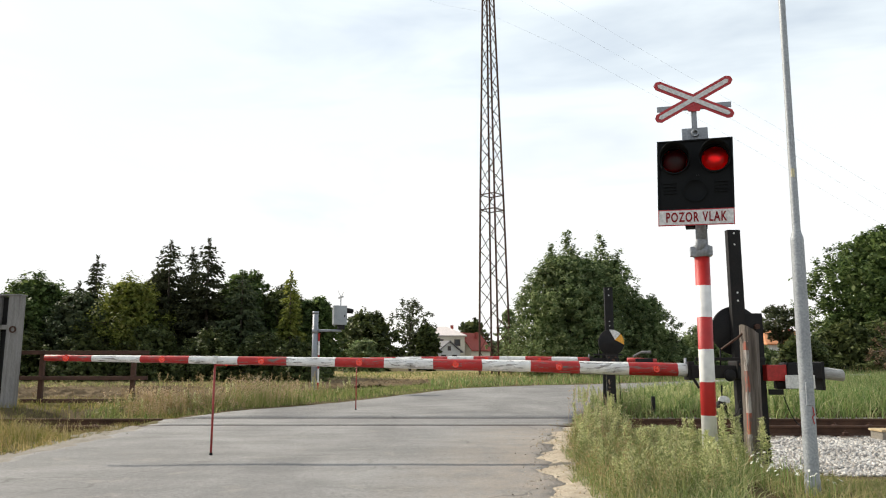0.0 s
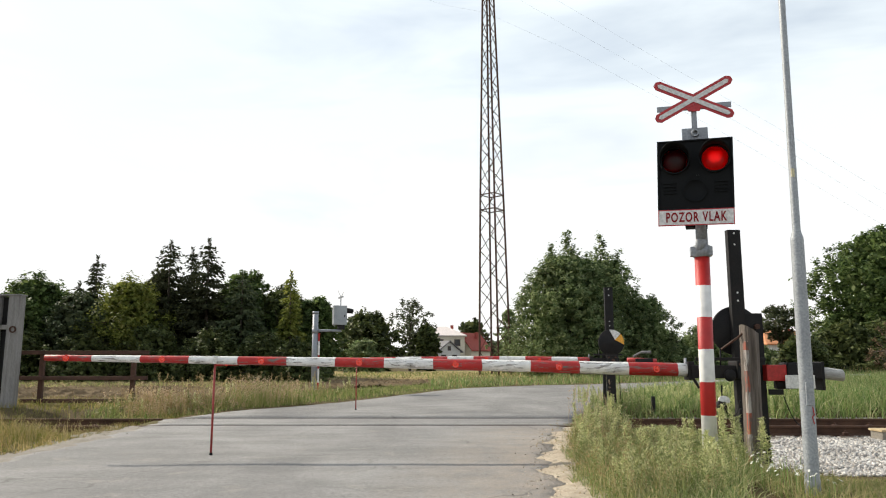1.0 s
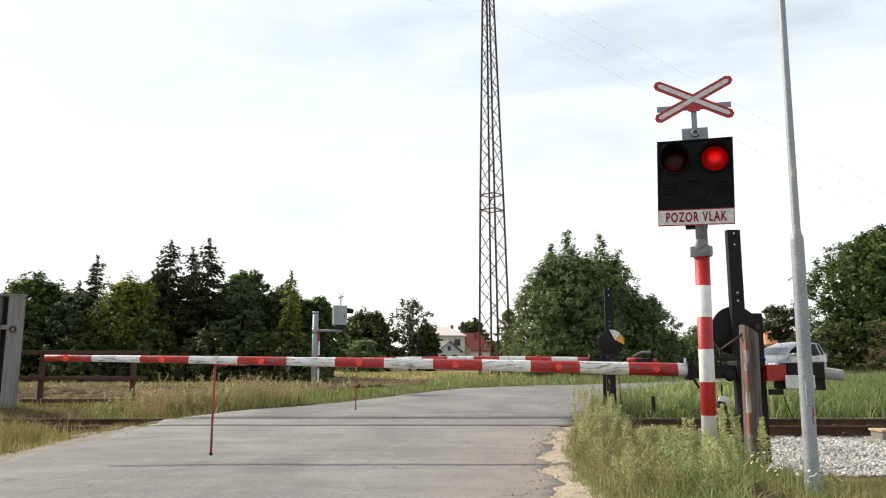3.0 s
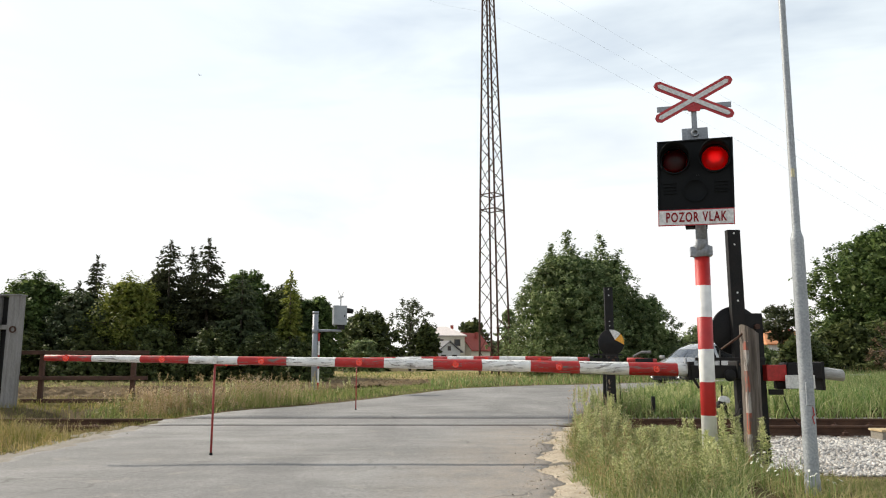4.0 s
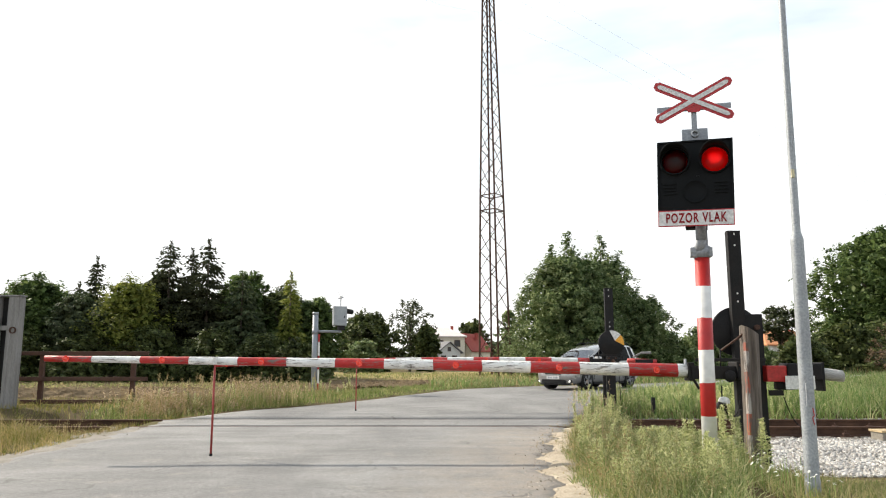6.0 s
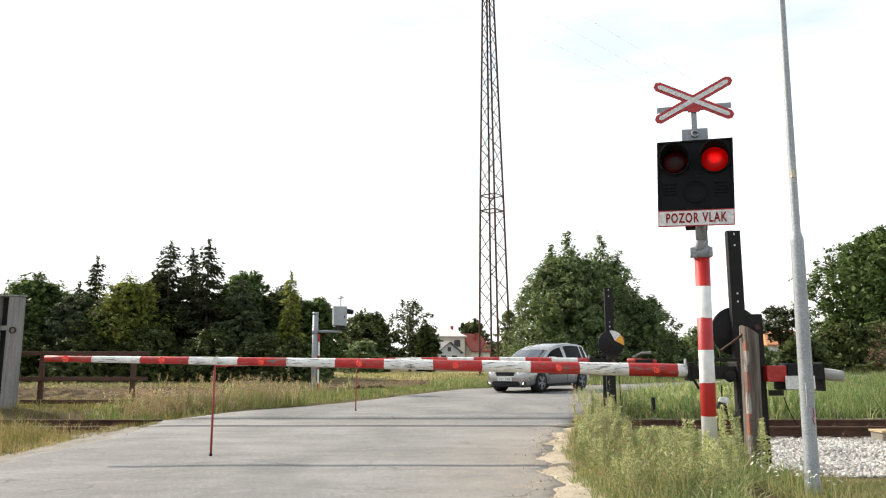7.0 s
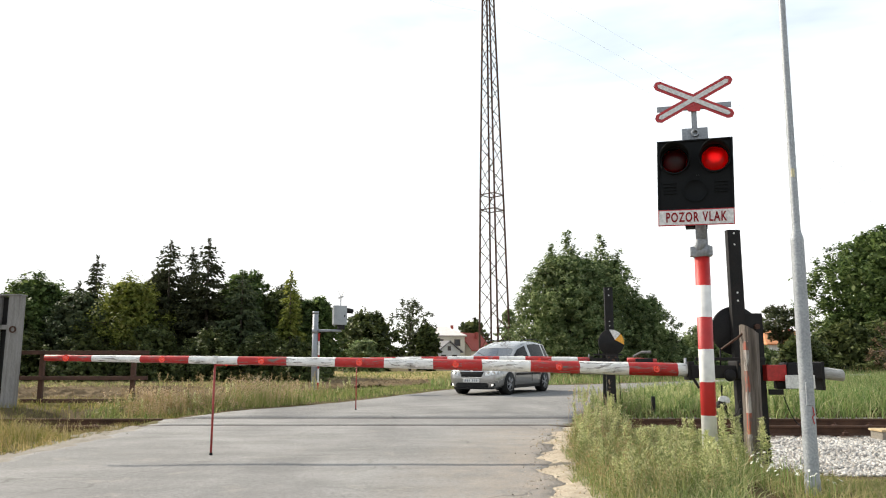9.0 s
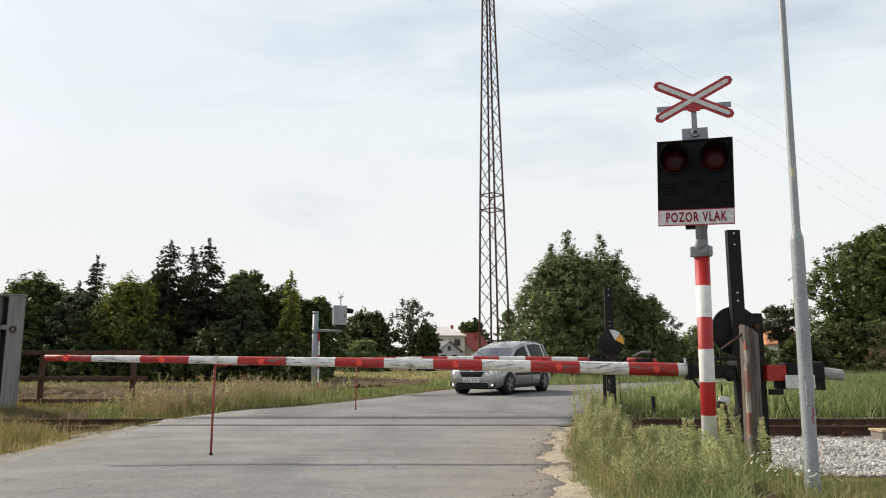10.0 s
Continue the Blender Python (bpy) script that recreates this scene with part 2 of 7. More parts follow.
M_ASPHALT = asphalt()
M_SAND = surf("sandy_edge", (0.36, 0.30, 0.225), (0.50, 0.43, 0.335), 3.0, 0.95, 0, 0.8, 45, (0.24, 0.205, 0.15), 4.0, 0.7, spec=0.1)
M_DIRT = surf("dusty_edge", (0.22, 0.195, 0.16), (0.30, 0.27, 0.23), 2.0, 0.95, 0, 0.6, 60, (0.17, 0.15, 0.10), 1.5, 0.6)
M_SOIL = surf("verge_soil", (0.075, 0.056, 0.030), (0.115, 0.088, 0.048), 0.6, 0.98, 0, 0.6, 25, (0.11, 0.125, 0.036), 0.3, 0.7, spec=0.06)
M_FIELD = surf("ploughed_field", (0.112, 0.080, 0.048), (0.19, 0.142, 0.088), 1.5, 0.98, 0, 0.9, 9, (0.28, 0.215, 0.125), 1.2, 0.6, (0.35, 1, 1), spec=0.04)
M_STUBBLE = surf("stubble", (0.27, 0.215, 0.095), (0.35, 0.285, 0.14), 0.4, 0.98, 0, 0.6, 8, (0.16, 0.17, 0.05), 0.2, 0.6, (0.35, 1, 1), spec=0.04)
M_RUST = surf("rusty_steel", (0.062, 0.031, 0.022), (0.115, 0.057, 0.037), 5.0, 0.85, 0.2, 0.3, 90, (0.03, 0.02, 0.018), 2.5, 0.6)
M_RAILRUST = surf("rail_rust", (0.060, 0.034, 0.024), (0.115, 0.064, 0.042), 5.0, 0.85, 0.1, 0.3, 90, (0.05, 0.03, 0.022), 2.5, 0.5, spec=0.2)
M_RAILTOP = surf("worn_rail_head", (0.20, 0.17, 0.15), (0.28, 0.25, 0.22), 3.0, 0.45, 0.6, 0.1, 80)
M_SLEEPER = surf("old_sleeper", (0.09, 0.075, 0.06), (0.15, 0.13, 0.11), 3.0, 0.9, 0, 0.4, 40)
M_GALV = surf("galvanised_steel", (0.29, 0.31, 0.33), (0.38, 0.40, 0.42), 6.0, 0.55, 0.35, 0.1, 60, (0.22, 0.23, 0.24), 3.0, 0.6)
M_GREY = surf("grey_paint", (0.25, 0.27, 0.30), (0.31, 0.33, 0.36), 4.0, 0.5, 0.1, 0.05, 60, (0.16, 0.15, 0.14), 3.0, 0.4)
M_BLACK = surf("black_paint", (0.010, 0.010, 0.011), (0.018, 0.017, 0.017), 5.0, 0.6, 0.0, 0.15, 60, (0.04, 0.026, 0.02), 3.0, 0.4, spec=0.2)
M_CASE = surf("signal_case", (0.008, 0.009, 0.010), (0.012, 0.013, 0.014), 3.0, 0.7, 0.0, 0.08, 120, spec=0.1)
M_RED = surf("red_paint", RED, (0.42, 0.025, 0.018), 5.0, 0.5, 0.0, 0.1, 40, (0.30, 0.05, 0.04), 3.0, 0.35)
M_DULLRED = surf("faded_red_rod", (0.38, 0.05, 0.04), (0.26, 0.045, 0.04), 6.0, 0.6, 0.0, 0.1, 40)
M_SIGNRED = surf("sign_red", (0.40, 0.018, 0.022), (0.46, 0.02, 0.025), 3.0, 0.4, 0, 0.0, 40)
M_LETTER = surf("dark_red_letters", (0.22, 0.012, 0.018), (0.26, 0.016, 0.02), 3.0, 0.5, 0, 0.0, 40, spec=0.2)
M_SIGNWHITE = surf("sign_white", (0.62, 0.61, 0.60), (0.68, 0.67, 0.66), 3.0, 0.4, 0, 0.0, 40)
M_WHITE = surf("white_paint", WHITE, (0.70, 0.69, 0.65), 4.0, 0.55, 0, 0.1, 40, (0.45, 0.43, 0.38), 3.0, 0.4)
M_YELLOW = surf("orange_reflector", (0.75, 0.36, 0.03), (0.70, 0.32, 0.03), 4.0, 0.4, 0, 0.0, 40)
M_WOOD = surf("weathered_wood", (0.085, 0.068, 0.056), (0.20, 0.168, 0.142), 5.0, 0.9, 0, 0.9, 14, (0.045, 0.035, 0.03), 4.0, 0.8, (6, 6, 0.4))
M_GREYWOOD = surf("silvered_timber", (0.20, 0.19, 0.18), (0.29, 0.28, 0.27), 3.0, 0.9, 0, 0.5, 35, (0.12, 0.115, 0.11), 2.0, 0.5, (5, 5, 0.4))
M_PALEWOOD = surf("bare_bleached_wood", (0.40, 0.39, 0.37), (0.54, 0.53, 0.50), 4.0, 0.9, 0, 0.6, 30, (0.20, 0.19, 0.18), 5.0, 0.6, (0.5, 5, 5))
M_REFLEX = surf("red_reflector", (0.86, 0.035, 0.015), (0.90, 0.05, 0.02), 20, 0.25, 0, 0.1, 90, coat=0.6)
M_BARK = surf("bark", (0.06, 0.048, 0.036), (0.10, 0.08, 0.06), 3.0, 0.95, 0, 0.7, 18)
M_LEAF_DARK = leafy("dark_leaves", [(0.030, 0.042, 0.015), (0.060, 0.078, 0.026), (0.098, 0.122, 0.040), (0.16, 0.18, 0.066)], 0.33)
M_LEAF_MID = leafy("mid_leaves", [(0.036, 0.060, 0.018), (0.074, 0.115, 0.034), (0.125, 0.180, 0.055), (0.205, 0.26, 0.095)], 0.38)
M_LEAF_BRIGHT = leafy("bright_leaves", [(0.062, 0.094, 0.038), (0.128, 0.178, 0.070), (0.21, 0.262, 0.112), (0.33, 0.37, 0.185)], 0.46)
M_LEAF_LIME = leafy("lime_leaves", [(0.07, 0.092, 0.018), (0.135, 0.160, 0.030), (0.20, 0.22, 0.048), (0.28, 0.29, 0.08)], 0.46)
M_LEAF_GREY = leafy("grey_green_leaves", [(0.035, 0.048, 0.022), (0.07, 0.088, 0.042), (0.11, 0.125, 0.065), (0.16, 0.17, 0.095)], 0.4)
M_NEEDLE = leafy("spruce_needles", [(0.026, 0.031, 0.016), (0.042, 0.048, 0.023), (0.068, 0.073, 0.034)], 0.2, 0.95)
M_NEEDLE_LIGHT = leafy("light_needles", [(0.035, 0.050, 0.025), (0.07, 0.09, 0.042), (0.12, 0.145, 0.07)], 0.28)
M_GRASS = leafy("green_grass", [(0.090, 0.160, 0.044), (0.160, 0.240, 0.073), (0.255, 0.315, 0.112), (0.43, 0.41, 0.23)], 0.48)
M_DRY = leafy("dry_grass", [(0.26, 0.185, 0.085), (0.37, 0.275, 0.13), (0.47, 0.365, 0.20), (0.17, 0.155, 0.055)], 0.42)
M_MIXED = leafy("half_dry_grass", [(0.135, 0.185, 0.052), (0.225, 0.25, 0.085), (0.345, 0.315, 0.145), (0.47, 0.39, 0.215)], 0.5)
M_WEED = leafy("weed_leaves", [(0.20, 0.25, 0.10), (0.32, 0.37, 0.155), (0.45, 0.48, 0.225), (0.60, 0.57, 0.34)], 0.58)
M_OLIVE = leafy("olive_grass", [(0.085, 0.115, 0.022), (0.16, 0.165, 0.036), (0.27, 0.22, 0.075), (0.38, 0.29, 0.13)], 0.46)
M_PALE = leafy("pale_weed_tops", [(0.50, 0.53, 0.26), (0.62, 0.62, 0.33), (0.72, 0.69, 0.44)], 0.55)
M_BANK = leafy("bank_grass", [(0.095, 0.145, 0.044), (0.175, 0.235, 0.078), (0.30, 0.335, 0.14), (0.54, 0.49, 0.29)], 0.52)
M_VERGE = leafy("verge_grass", [(0.090, 0.145, 0.036), (0.155, 0.215, 0.058), (0.245, 0.275, 0.095), (0.40, 0.345, 0.17)], 0.48)
M_TUFT = leafy("tuft_heads", [(0.34, 0.24, 0.15), (0.46, 0.34, 0.22), (0.55, 0.44, 0.31)], 0.45)
M_PETAL = leafy("white_petals", [(0.8, 0.8, 0.76), (0.85, 0.84, 0.8)], 0.3)

# ---- building helpers ----


def link(name, mesh, material, parent=None, label="", smooth=False):
    if material is not None:
        for mm in material if isinstance(material, (list, tuple)) else [material]:
            mesh.materials.append(mm)
    if smooth:
        for p in mesh.polygons:
            p.use_smooth = True
    ob = new(name, mesh)
    if parent is not None:
        ob.parent = parent
    if label:
        tagged(ob, label)
    return ob


def part(name, bm, material, parent=None, label="", smooth=False):
    mesh = bpy.data.meshes.new(name)
    bm.to_mesh(mesh)
    bm.free()
    return link(name, mesh, material, parent, label, smooth)


def raw(name, verts, faces, material, parent=None, label="", smooth=False):
    mesh = bpy.data.meshes.new(name)
    mesh.from_pydata([tuple(v) for v in verts], [], [tuple(f) for f in faces])
    mesh.update()
    return link(name, mesh, material, parent, label, smooth)


def quads(name, verts, material, parent=None, label=""):
    """Many loose quads, given as an (n, 4, 3) array, as one mesh."""
    n = len(verts)
    mesh = bpy.data.meshes.new(name)
    mesh.vertices.add(n * 4)
    mesh.vertices.foreach_set("co", np.asarray(verts, dtype=np.float32).reshape(-1))
    mesh.loops.add(n * 4)
    mesh.loops.foreach_set("vertex_index", np.arange(n * 4, dtype=np.int32))
    mesh.polygons.add(n)
    mesh.polygons.foreach_set("loop_start", np.arange(0, n * 4, 4, dtype=np.int32))
    mesh.update(calc_edges=True)
    return link(name, mesh, material, parent, label)


def thing(name, m, label, category, group="", kind=""):
    ob = new(name)
    ob.empty_display_size = 0.2
    ob.matrix_world = m
    return tagged(ob, label, category, group, kind)


def box(bm, x0, x1, y0, y1, z0, z1, bev=0.0, m=None):
    r = bmesh.ops.create_cube(bm, size=1.0)
    vs = r["verts"]
    for v in vs:
        v.co = Vector(((x0 + x1) / 2 + v.co.x * (x1 - x0), (y0 + y1) / 2 + v.co.y * (y1 - y0), (z0 + z1) / 2 + v.co.z * (z1 - z0)))
    if m is not None:
        bmesh.ops.transform(bm, matrix=m, verts=vs)
    if bev:
        es = list({e for v in vs for e in v.link_edges})
        bmesh.ops.bevel(bm, geom=es, offset=bev, segments=2, affect="EDGES", profile=0.6)
    return bm


def rod(bm, a, b, r0, r1=None, n=12):
    a, b = Vector(a), Vector(b)
    r1 = r0 if r1 is None else r1
    q = (b - a).to_track_quat("Z", "Y").to_matrix().to_4x4()
    m = Matrix.Translation((a + b) / 2) @ q
    bmesh.ops.create_cone(bm, cap_ends=True, segments=n, radius1=r0, radius2=r1, depth=(b - a).length, matrix=m)
    return bm


def lathe(bm, profile, n=20, m=None):
    """Turn a profile of (radius, height) about z."""
    rings = []
    for r, z in profile:
        ring = [bm.verts.new((r * math.cos(2 * math.pi * i / n), r * math.sin(2 * math.pi * i / n), z)) for i in range(n)]
        rings.append(ring)
    for a, b in zip(rings, rings[1:]):
        for i in range(n):
            bm.faces.new((a[i], a[(i + 1) % n], b[(i + 1) % n], b[i]))
    bm.faces.new(list(reversed(rings[0])))
    bm.faces.new(rings[-1])
    if m is not None:
        bmesh.ops.transform(bm, matrix=m, verts=[v for r in rings for v in r])
    return bm


def prism(bm, outline, y0, y1, bev=0.0):
    """An outline in x and z, given thickness along y."""
    f = [bm.verts.new((x, y0, z)) for x, z in outline]
    b = [bm.verts.new((x, y1, z)) for x, z in outline]
    n = len(outline)
    bm.faces.new(f)
    bm.faces.new(list(reversed(b)))
    for i in range(n):
        bm.faces.new((f[i], b[i], b[(i + 1) % n], f[(i + 1) % n]))
    bmesh.ops.recalc_face_normals(bm, faces=bm.faces[:])
    if bev:
        bmesh.ops.bevel(bm, geom=bm.edges[:], offset=bev, segments=2, affect="EDGES")
    return bm


def B():
    return bmesh.new()


def smooth_step(t):
    t = np.clip(t, 0, 1)
    return t * t * (3 - 2 * t)


def rise(x, y):
    """The road's own level: a slow rise beyond the track and to the right."""
    x, y = np.asarray(x, dtype=float), np.asarray(y, dtype=float)
    return 0.008 * np.clip(y - 11.5, 0, 32) + 0.20 * smooth_step((x - 6) / 14) * smooth_step((y - 15) / 15)


RAIL_Y = (12.10, 13.60)
LEFT_EDGE = [(-4.3, -40), (-4.5, 3), (-4.6, 7.8), (-4.75, 10.6), (-4.8, 12.0), (-4.9, 13.4), (-4.4, 15.2), (-2.5, 18.2), (-1.35, 21.3), (0.0, 24.8),
             (0.95, 26.7), (3.6, 28.8), (6.5, 30.2), (12.0, 32.9), (20.0, 37.4), (34.0, 44.5), (70.0, 60.0)]
RIGHT_EDGE = [(0.75, -40), (0.85, 3), (0.97, 5.7), (1.1, 7.3), (1.35, 9.2), (1.85, 11.2), (2.2, 12.8), (2.7, 14.6), (3.4, 16.8), (4.4, 19.2),
              (6.0, 21.8), (8.0, 24.0), (10.5, 25.8), (15.0, 28.8), (22.0, 33.0), (36.0, 40.0), (72.0, 55.0)]


def inside(px, py, poly):
    px, py = np.asarray(px, dtype=float), np.asarray(py, dtype=float)
    hit = np.zeros(px.shape, bool)
    n = len(poly)
    for i in range(n):
        (x1, y1), (x2, y2) = poly[i], poly[(i + 1) % n]
        if y1 == y2:
            continue
        c = ((y1 > py) != (y2 > py)) & (px < (x2 - x1) * (py - y1) / (y2 - y1) + x1)
        hit ^= c
    return hit


ROAD_POLY = LEFT_EDGE + RIGHT_EDGE[::-1]


def edge_gap(px, py):
    """Distance to the road's nearest edge, negative on the road."""
    px, py = np.asarray(px, dtype=float), np.asarray(py, dtype=float)
    best = np.full(px.shape, 1e9)
    for line in (LEFT_EDGE, RIGHT_EDGE):
        for (x1, y1), (x2, y2) in zip(line, line[1:]):
            dx, dy = x2 - x1, y2 - y1
            t = np.clip(((px - x1) * dx + (py - y1) * dy) / (dx * dx + dy * dy), 0, 1)
            best = np.minimum(best, np.hypot(px - x1 - t * dx, py - y1 - t * dy))
    return np.where(inside(px, py, ROAD_POLY), -best, best)


def lie(x, y):
    """The ground's height beside and under the road."""
    x, y = np.asarray(x, dtype=float), np.asarray(y, dtype=float)
    gap = edge_gap(x, y)
    z = rise(x, y)
    z = z - 0.05 * (gap < 0) - 0.006 * (gap >= 0)
    # trackbed, sunk below the rail heads away from the crossing
    bed = smooth_step((2.9 - np.abs(y - 12.85)) / 0.9) * smooth_step((gap - 0.1) / 0.6)
    z = z * (1 - bed) - 0.20 * bed
    # ballast shoulder and ditch in front of the track at the right
    dip = np.interp(y, [3.5, 6.0, 8.0, 8.9, 11.0, 11.6], [0.0, -0.08, -0.24, -0.31, -0.19, -0.18])
    side = smooth_step((x - 2.9) / 0.9) * (y < 11.6) * (y > 3.5)
    z = z * (1 - side) + dip * side
    bumps = 0.03 * np.sin(x * 1.7 + 0.6 * y) * np.sin(y * 1.3 - 0.4 * x) * smooth_step((gap - 0.3) / 1.0) * (1 - bed)
    return z + bumps


# ---- ground ----
def build_ground():
    def axis(parts):
        out = []
        for a, b, s in parts:
            out += list(np.arange(a, b, s))
        return np.array(out + [parts[-1][1]])

    xs = axis([(-2500, -300, 250), (-300, -60, 24), (-60, -16, 2.0), (-16, 16, 0.35), (16, 60, 2.0), (60, 300, 24), (300, 2500, 250)])
    ys = axis([(-2500, -300, 250), (-300, -20, 25), (-20, 2, 2), (2, 22, 0.3), (22, 60, 1.0), (60, 300, 20), (300, 3500, 320)])
    X, Y = np.meshgrid(xs, ys)
    Z = lie(X, Y)
    nx, ny = len(xs), len(ys)
    v = np.stack([X, Y, Z], -1).reshape(-1, 3)
    f = [(j * nx + i, j * nx + i + 1, (j + 1) * nx + i + 1, (j + 1) * nx + i) for j in range(ny - 1) for i in range(nx - 1)]
    g = raw("ground", v, f, M_SOIL, smooth=True)
    tagged(g, "dry grassy earth reaching to the horizon", "ground", kind="structure")


def resample(line, n):
    p = np.array(line, dtype=float)
    d = np.r_[0, np.cumsum(np.hypot(*np.diff(p, axis=0).T))]
    s = np.linspace(0, d[-1], n)
    return np.stack([np.interp(s, d, p[:, 0]), np.interp(s, d, p[:, 1])], -1)


def at_y(line, y):
    p = np.array(line, dtype=float)
    return np.interp(y, p[:, 1], p[:, 0])


def wobble(y):
    """How far the broken asphalt edge strays sideways."""
    return 0.06 * math.sin(y * 5.1) + 0.04 * math.sin(y * 13.0) + 0.05 * noise.noise((y * 2.0, 0, 5.0))


def build_road():
    """Asphalt in three lengths: before the track, between the rails and beyond, with flangeways left open."""
    gap = 0.085
    cuts = [(-40.0, RAIL_Y[0] - gap), (RAIL_Y[0] + gap, RAIL_Y[1] - gap), (RAIL_Y[1] + gap, 26.0)]
    rng = np.random.RandomState(4)
    road = thing("road", Matrix(), "worn pale grey asphalt road crossing the track", "road", kind="structure")
    for k, (a, b) in enumerate(cuts):
        rows = []
        if k < 2:
            ys = np.arange(a, b, 0.15 if k == 1 else 0.2)
            ys = np.r_[ys, b]
            for y in ys:
                w = wobble(y)
                rows.append(((at_y(LEFT_EDGE, y) + w, y), (at_y(RIGHT_EDGE, y) + w, y)))
        else:
            le = [(float(at_y(LEFT_EDGE, a)), a)] + [p for p in LEFT_EDGE if p[1] > a + 0.1]
            re = [(float(at_y(RIGHT_EDGE, a)), a)] + [p for p in RIGHT_EDGE if p[1] > a + 0.1]
            rows = list(zip([tuple(p) for p in resample(le, 160)], [tuple(p) for p in resample(re, 160)]))
        m = 26
        v, f = [], []
        for (lx, ly), (rx, ry) in rows:
            for i in range(m + 1):
                t = i / m
                x, y = lx + (rx - lx) * t, ly + (ry - ly) * t
                z = float(rise(x, y)) + 0.012 * noise.noise((x * 0.8, y * 0.8, 0)) - (0.016 if i in (0, m) else 0.0)
                if k < 2 or y < RAIL_Y[1] + 0.3:
                    z = min(z, 0.004 * abs(y - 12.85))
                v.append((x, y, z))
        for j in range(len(rows) - 1):
            for i in range(m):
                q = j * (m + 1) + i
                f.append((q, q + 1, q + m + 2, q + m + 1))
        bm = B()
        me = bpy.data.meshes.new("asphalt")
        me.from_pydata(v, [], f)
        bm.from_mesh(me)
        bpy.data.meshes.remove(me)
        ext = bmesh.ops.extrude_face_region(bm, geom=bm.edges[:] and [e for e in bm.edges if e.is_boundary])
        for g in ext["geom"]:
            if isinstance(g, bmesh.types.BMVert):
                g.co.z -= 0.14
        bmesh.ops.recalc_face_normals(bm, faces=bm.faces[:])
        part("asphalt", bm, M_ASPHALT, road, smooth=True)


build_ground()
build_road()

# ---- track ----
def build_rail(y):
    prof = [(-0.07, -0.15), (0.07, -0.15), (0.07, -0.138), (0.012, -0.12), (0.009, -0.042), (0.034, -0.034), (0.036, -0.006), (0.028, 0.0),
            (-0.028, 0.0), (-0.036, -0.006), (-0.034, -0.034), (-0.009, -0.042), (-0.012, -0.12), (-0.07, -0.138)]
    v, f = [], []
    xs = [-90, 90]
    n = len(prof)
    for x in xs:
        v += [(x, y + a, -0.003 + b) for a, b in prof]
    for i in range(n):
        f.append((i, (i + 1) % n, n + (i + 1) % n, n + i))
    f += [tuple(range(n))[::-1], tuple(range(n, 2 * n))]
    r = raw("rail", v, f, [M_RAILRUST, M_RAILTOP])
    for p in r.data.polygons:
        if p.center.z > 0.0 and abs(p.normal.z) > 0.5 and len(p.vertices) == 4:
            p.material_index = 1
    tagged(r, "rusty brown steel rail with a polished head", "rail", "rails of the track", "")


for y in RAIL_Y:
    build_rail(y)

# ---- booms ----
def boom_mesh(bm, pts, r0, r1, n=14, seed=0.0):
    """A tapering, slightly crooked pole through the given points."""
    rings = []
    m = len(pts)
    for j, p in enumerate(pts):
        r = r0 + (r1 - r0) * j / (m - 1)
        ring = []
        for i in range(n):
            a = 2 * math.pi * i / n
            k = r * (1 + 0.05 * noise.noise((p[0] * 2.1 + seed, math.cos(a) * 1.5, math.sin(a) * 1.5)))
            ring.append(bm.verts.new((p[0], p[1] + k * math.cos(a), p[2] + k * math.sin(a))))
        rings.append(ring)
    for a, b in zip(rings, rings[1:]):
        for i in range(n):
            bm.faces.new((a[i], a[(i + 1) % n], b[(i + 1) % n], b[i]))
    bm.faces.new(rings[0])
    bm.faces.new(list(reversed(rings[-1])))
    bmesh.ops.recalc_face_normals(bm, faces=bm.faces[:])
    return bm


def curve_points(ctrl, n):
    xs = np.linspace(ctrl[0][0], ctrl[-1][0], n)
    c = np.array(ctrl)
    co = np.polyfit(c[:, 0], c[:, 1], min(2, len(c) - 1))
    return [(float(x), 0.0, float(np.polyval(co, x))) for x in xs], co


def reflector(parent, x, z, y, r):
    bm = lathe(B(), [(r, 0.0), (r * 1.02, 0.012), (r * 0.86, 0.016), (r * 0.84, 0.010), (r * 0.5, 0.016), (0.004, 0.019)], 18, pose(x, y, z, 90, 0, 0))
    return part("reflector", bm, M_REFLEX, parent, "round bright red reflector", True)




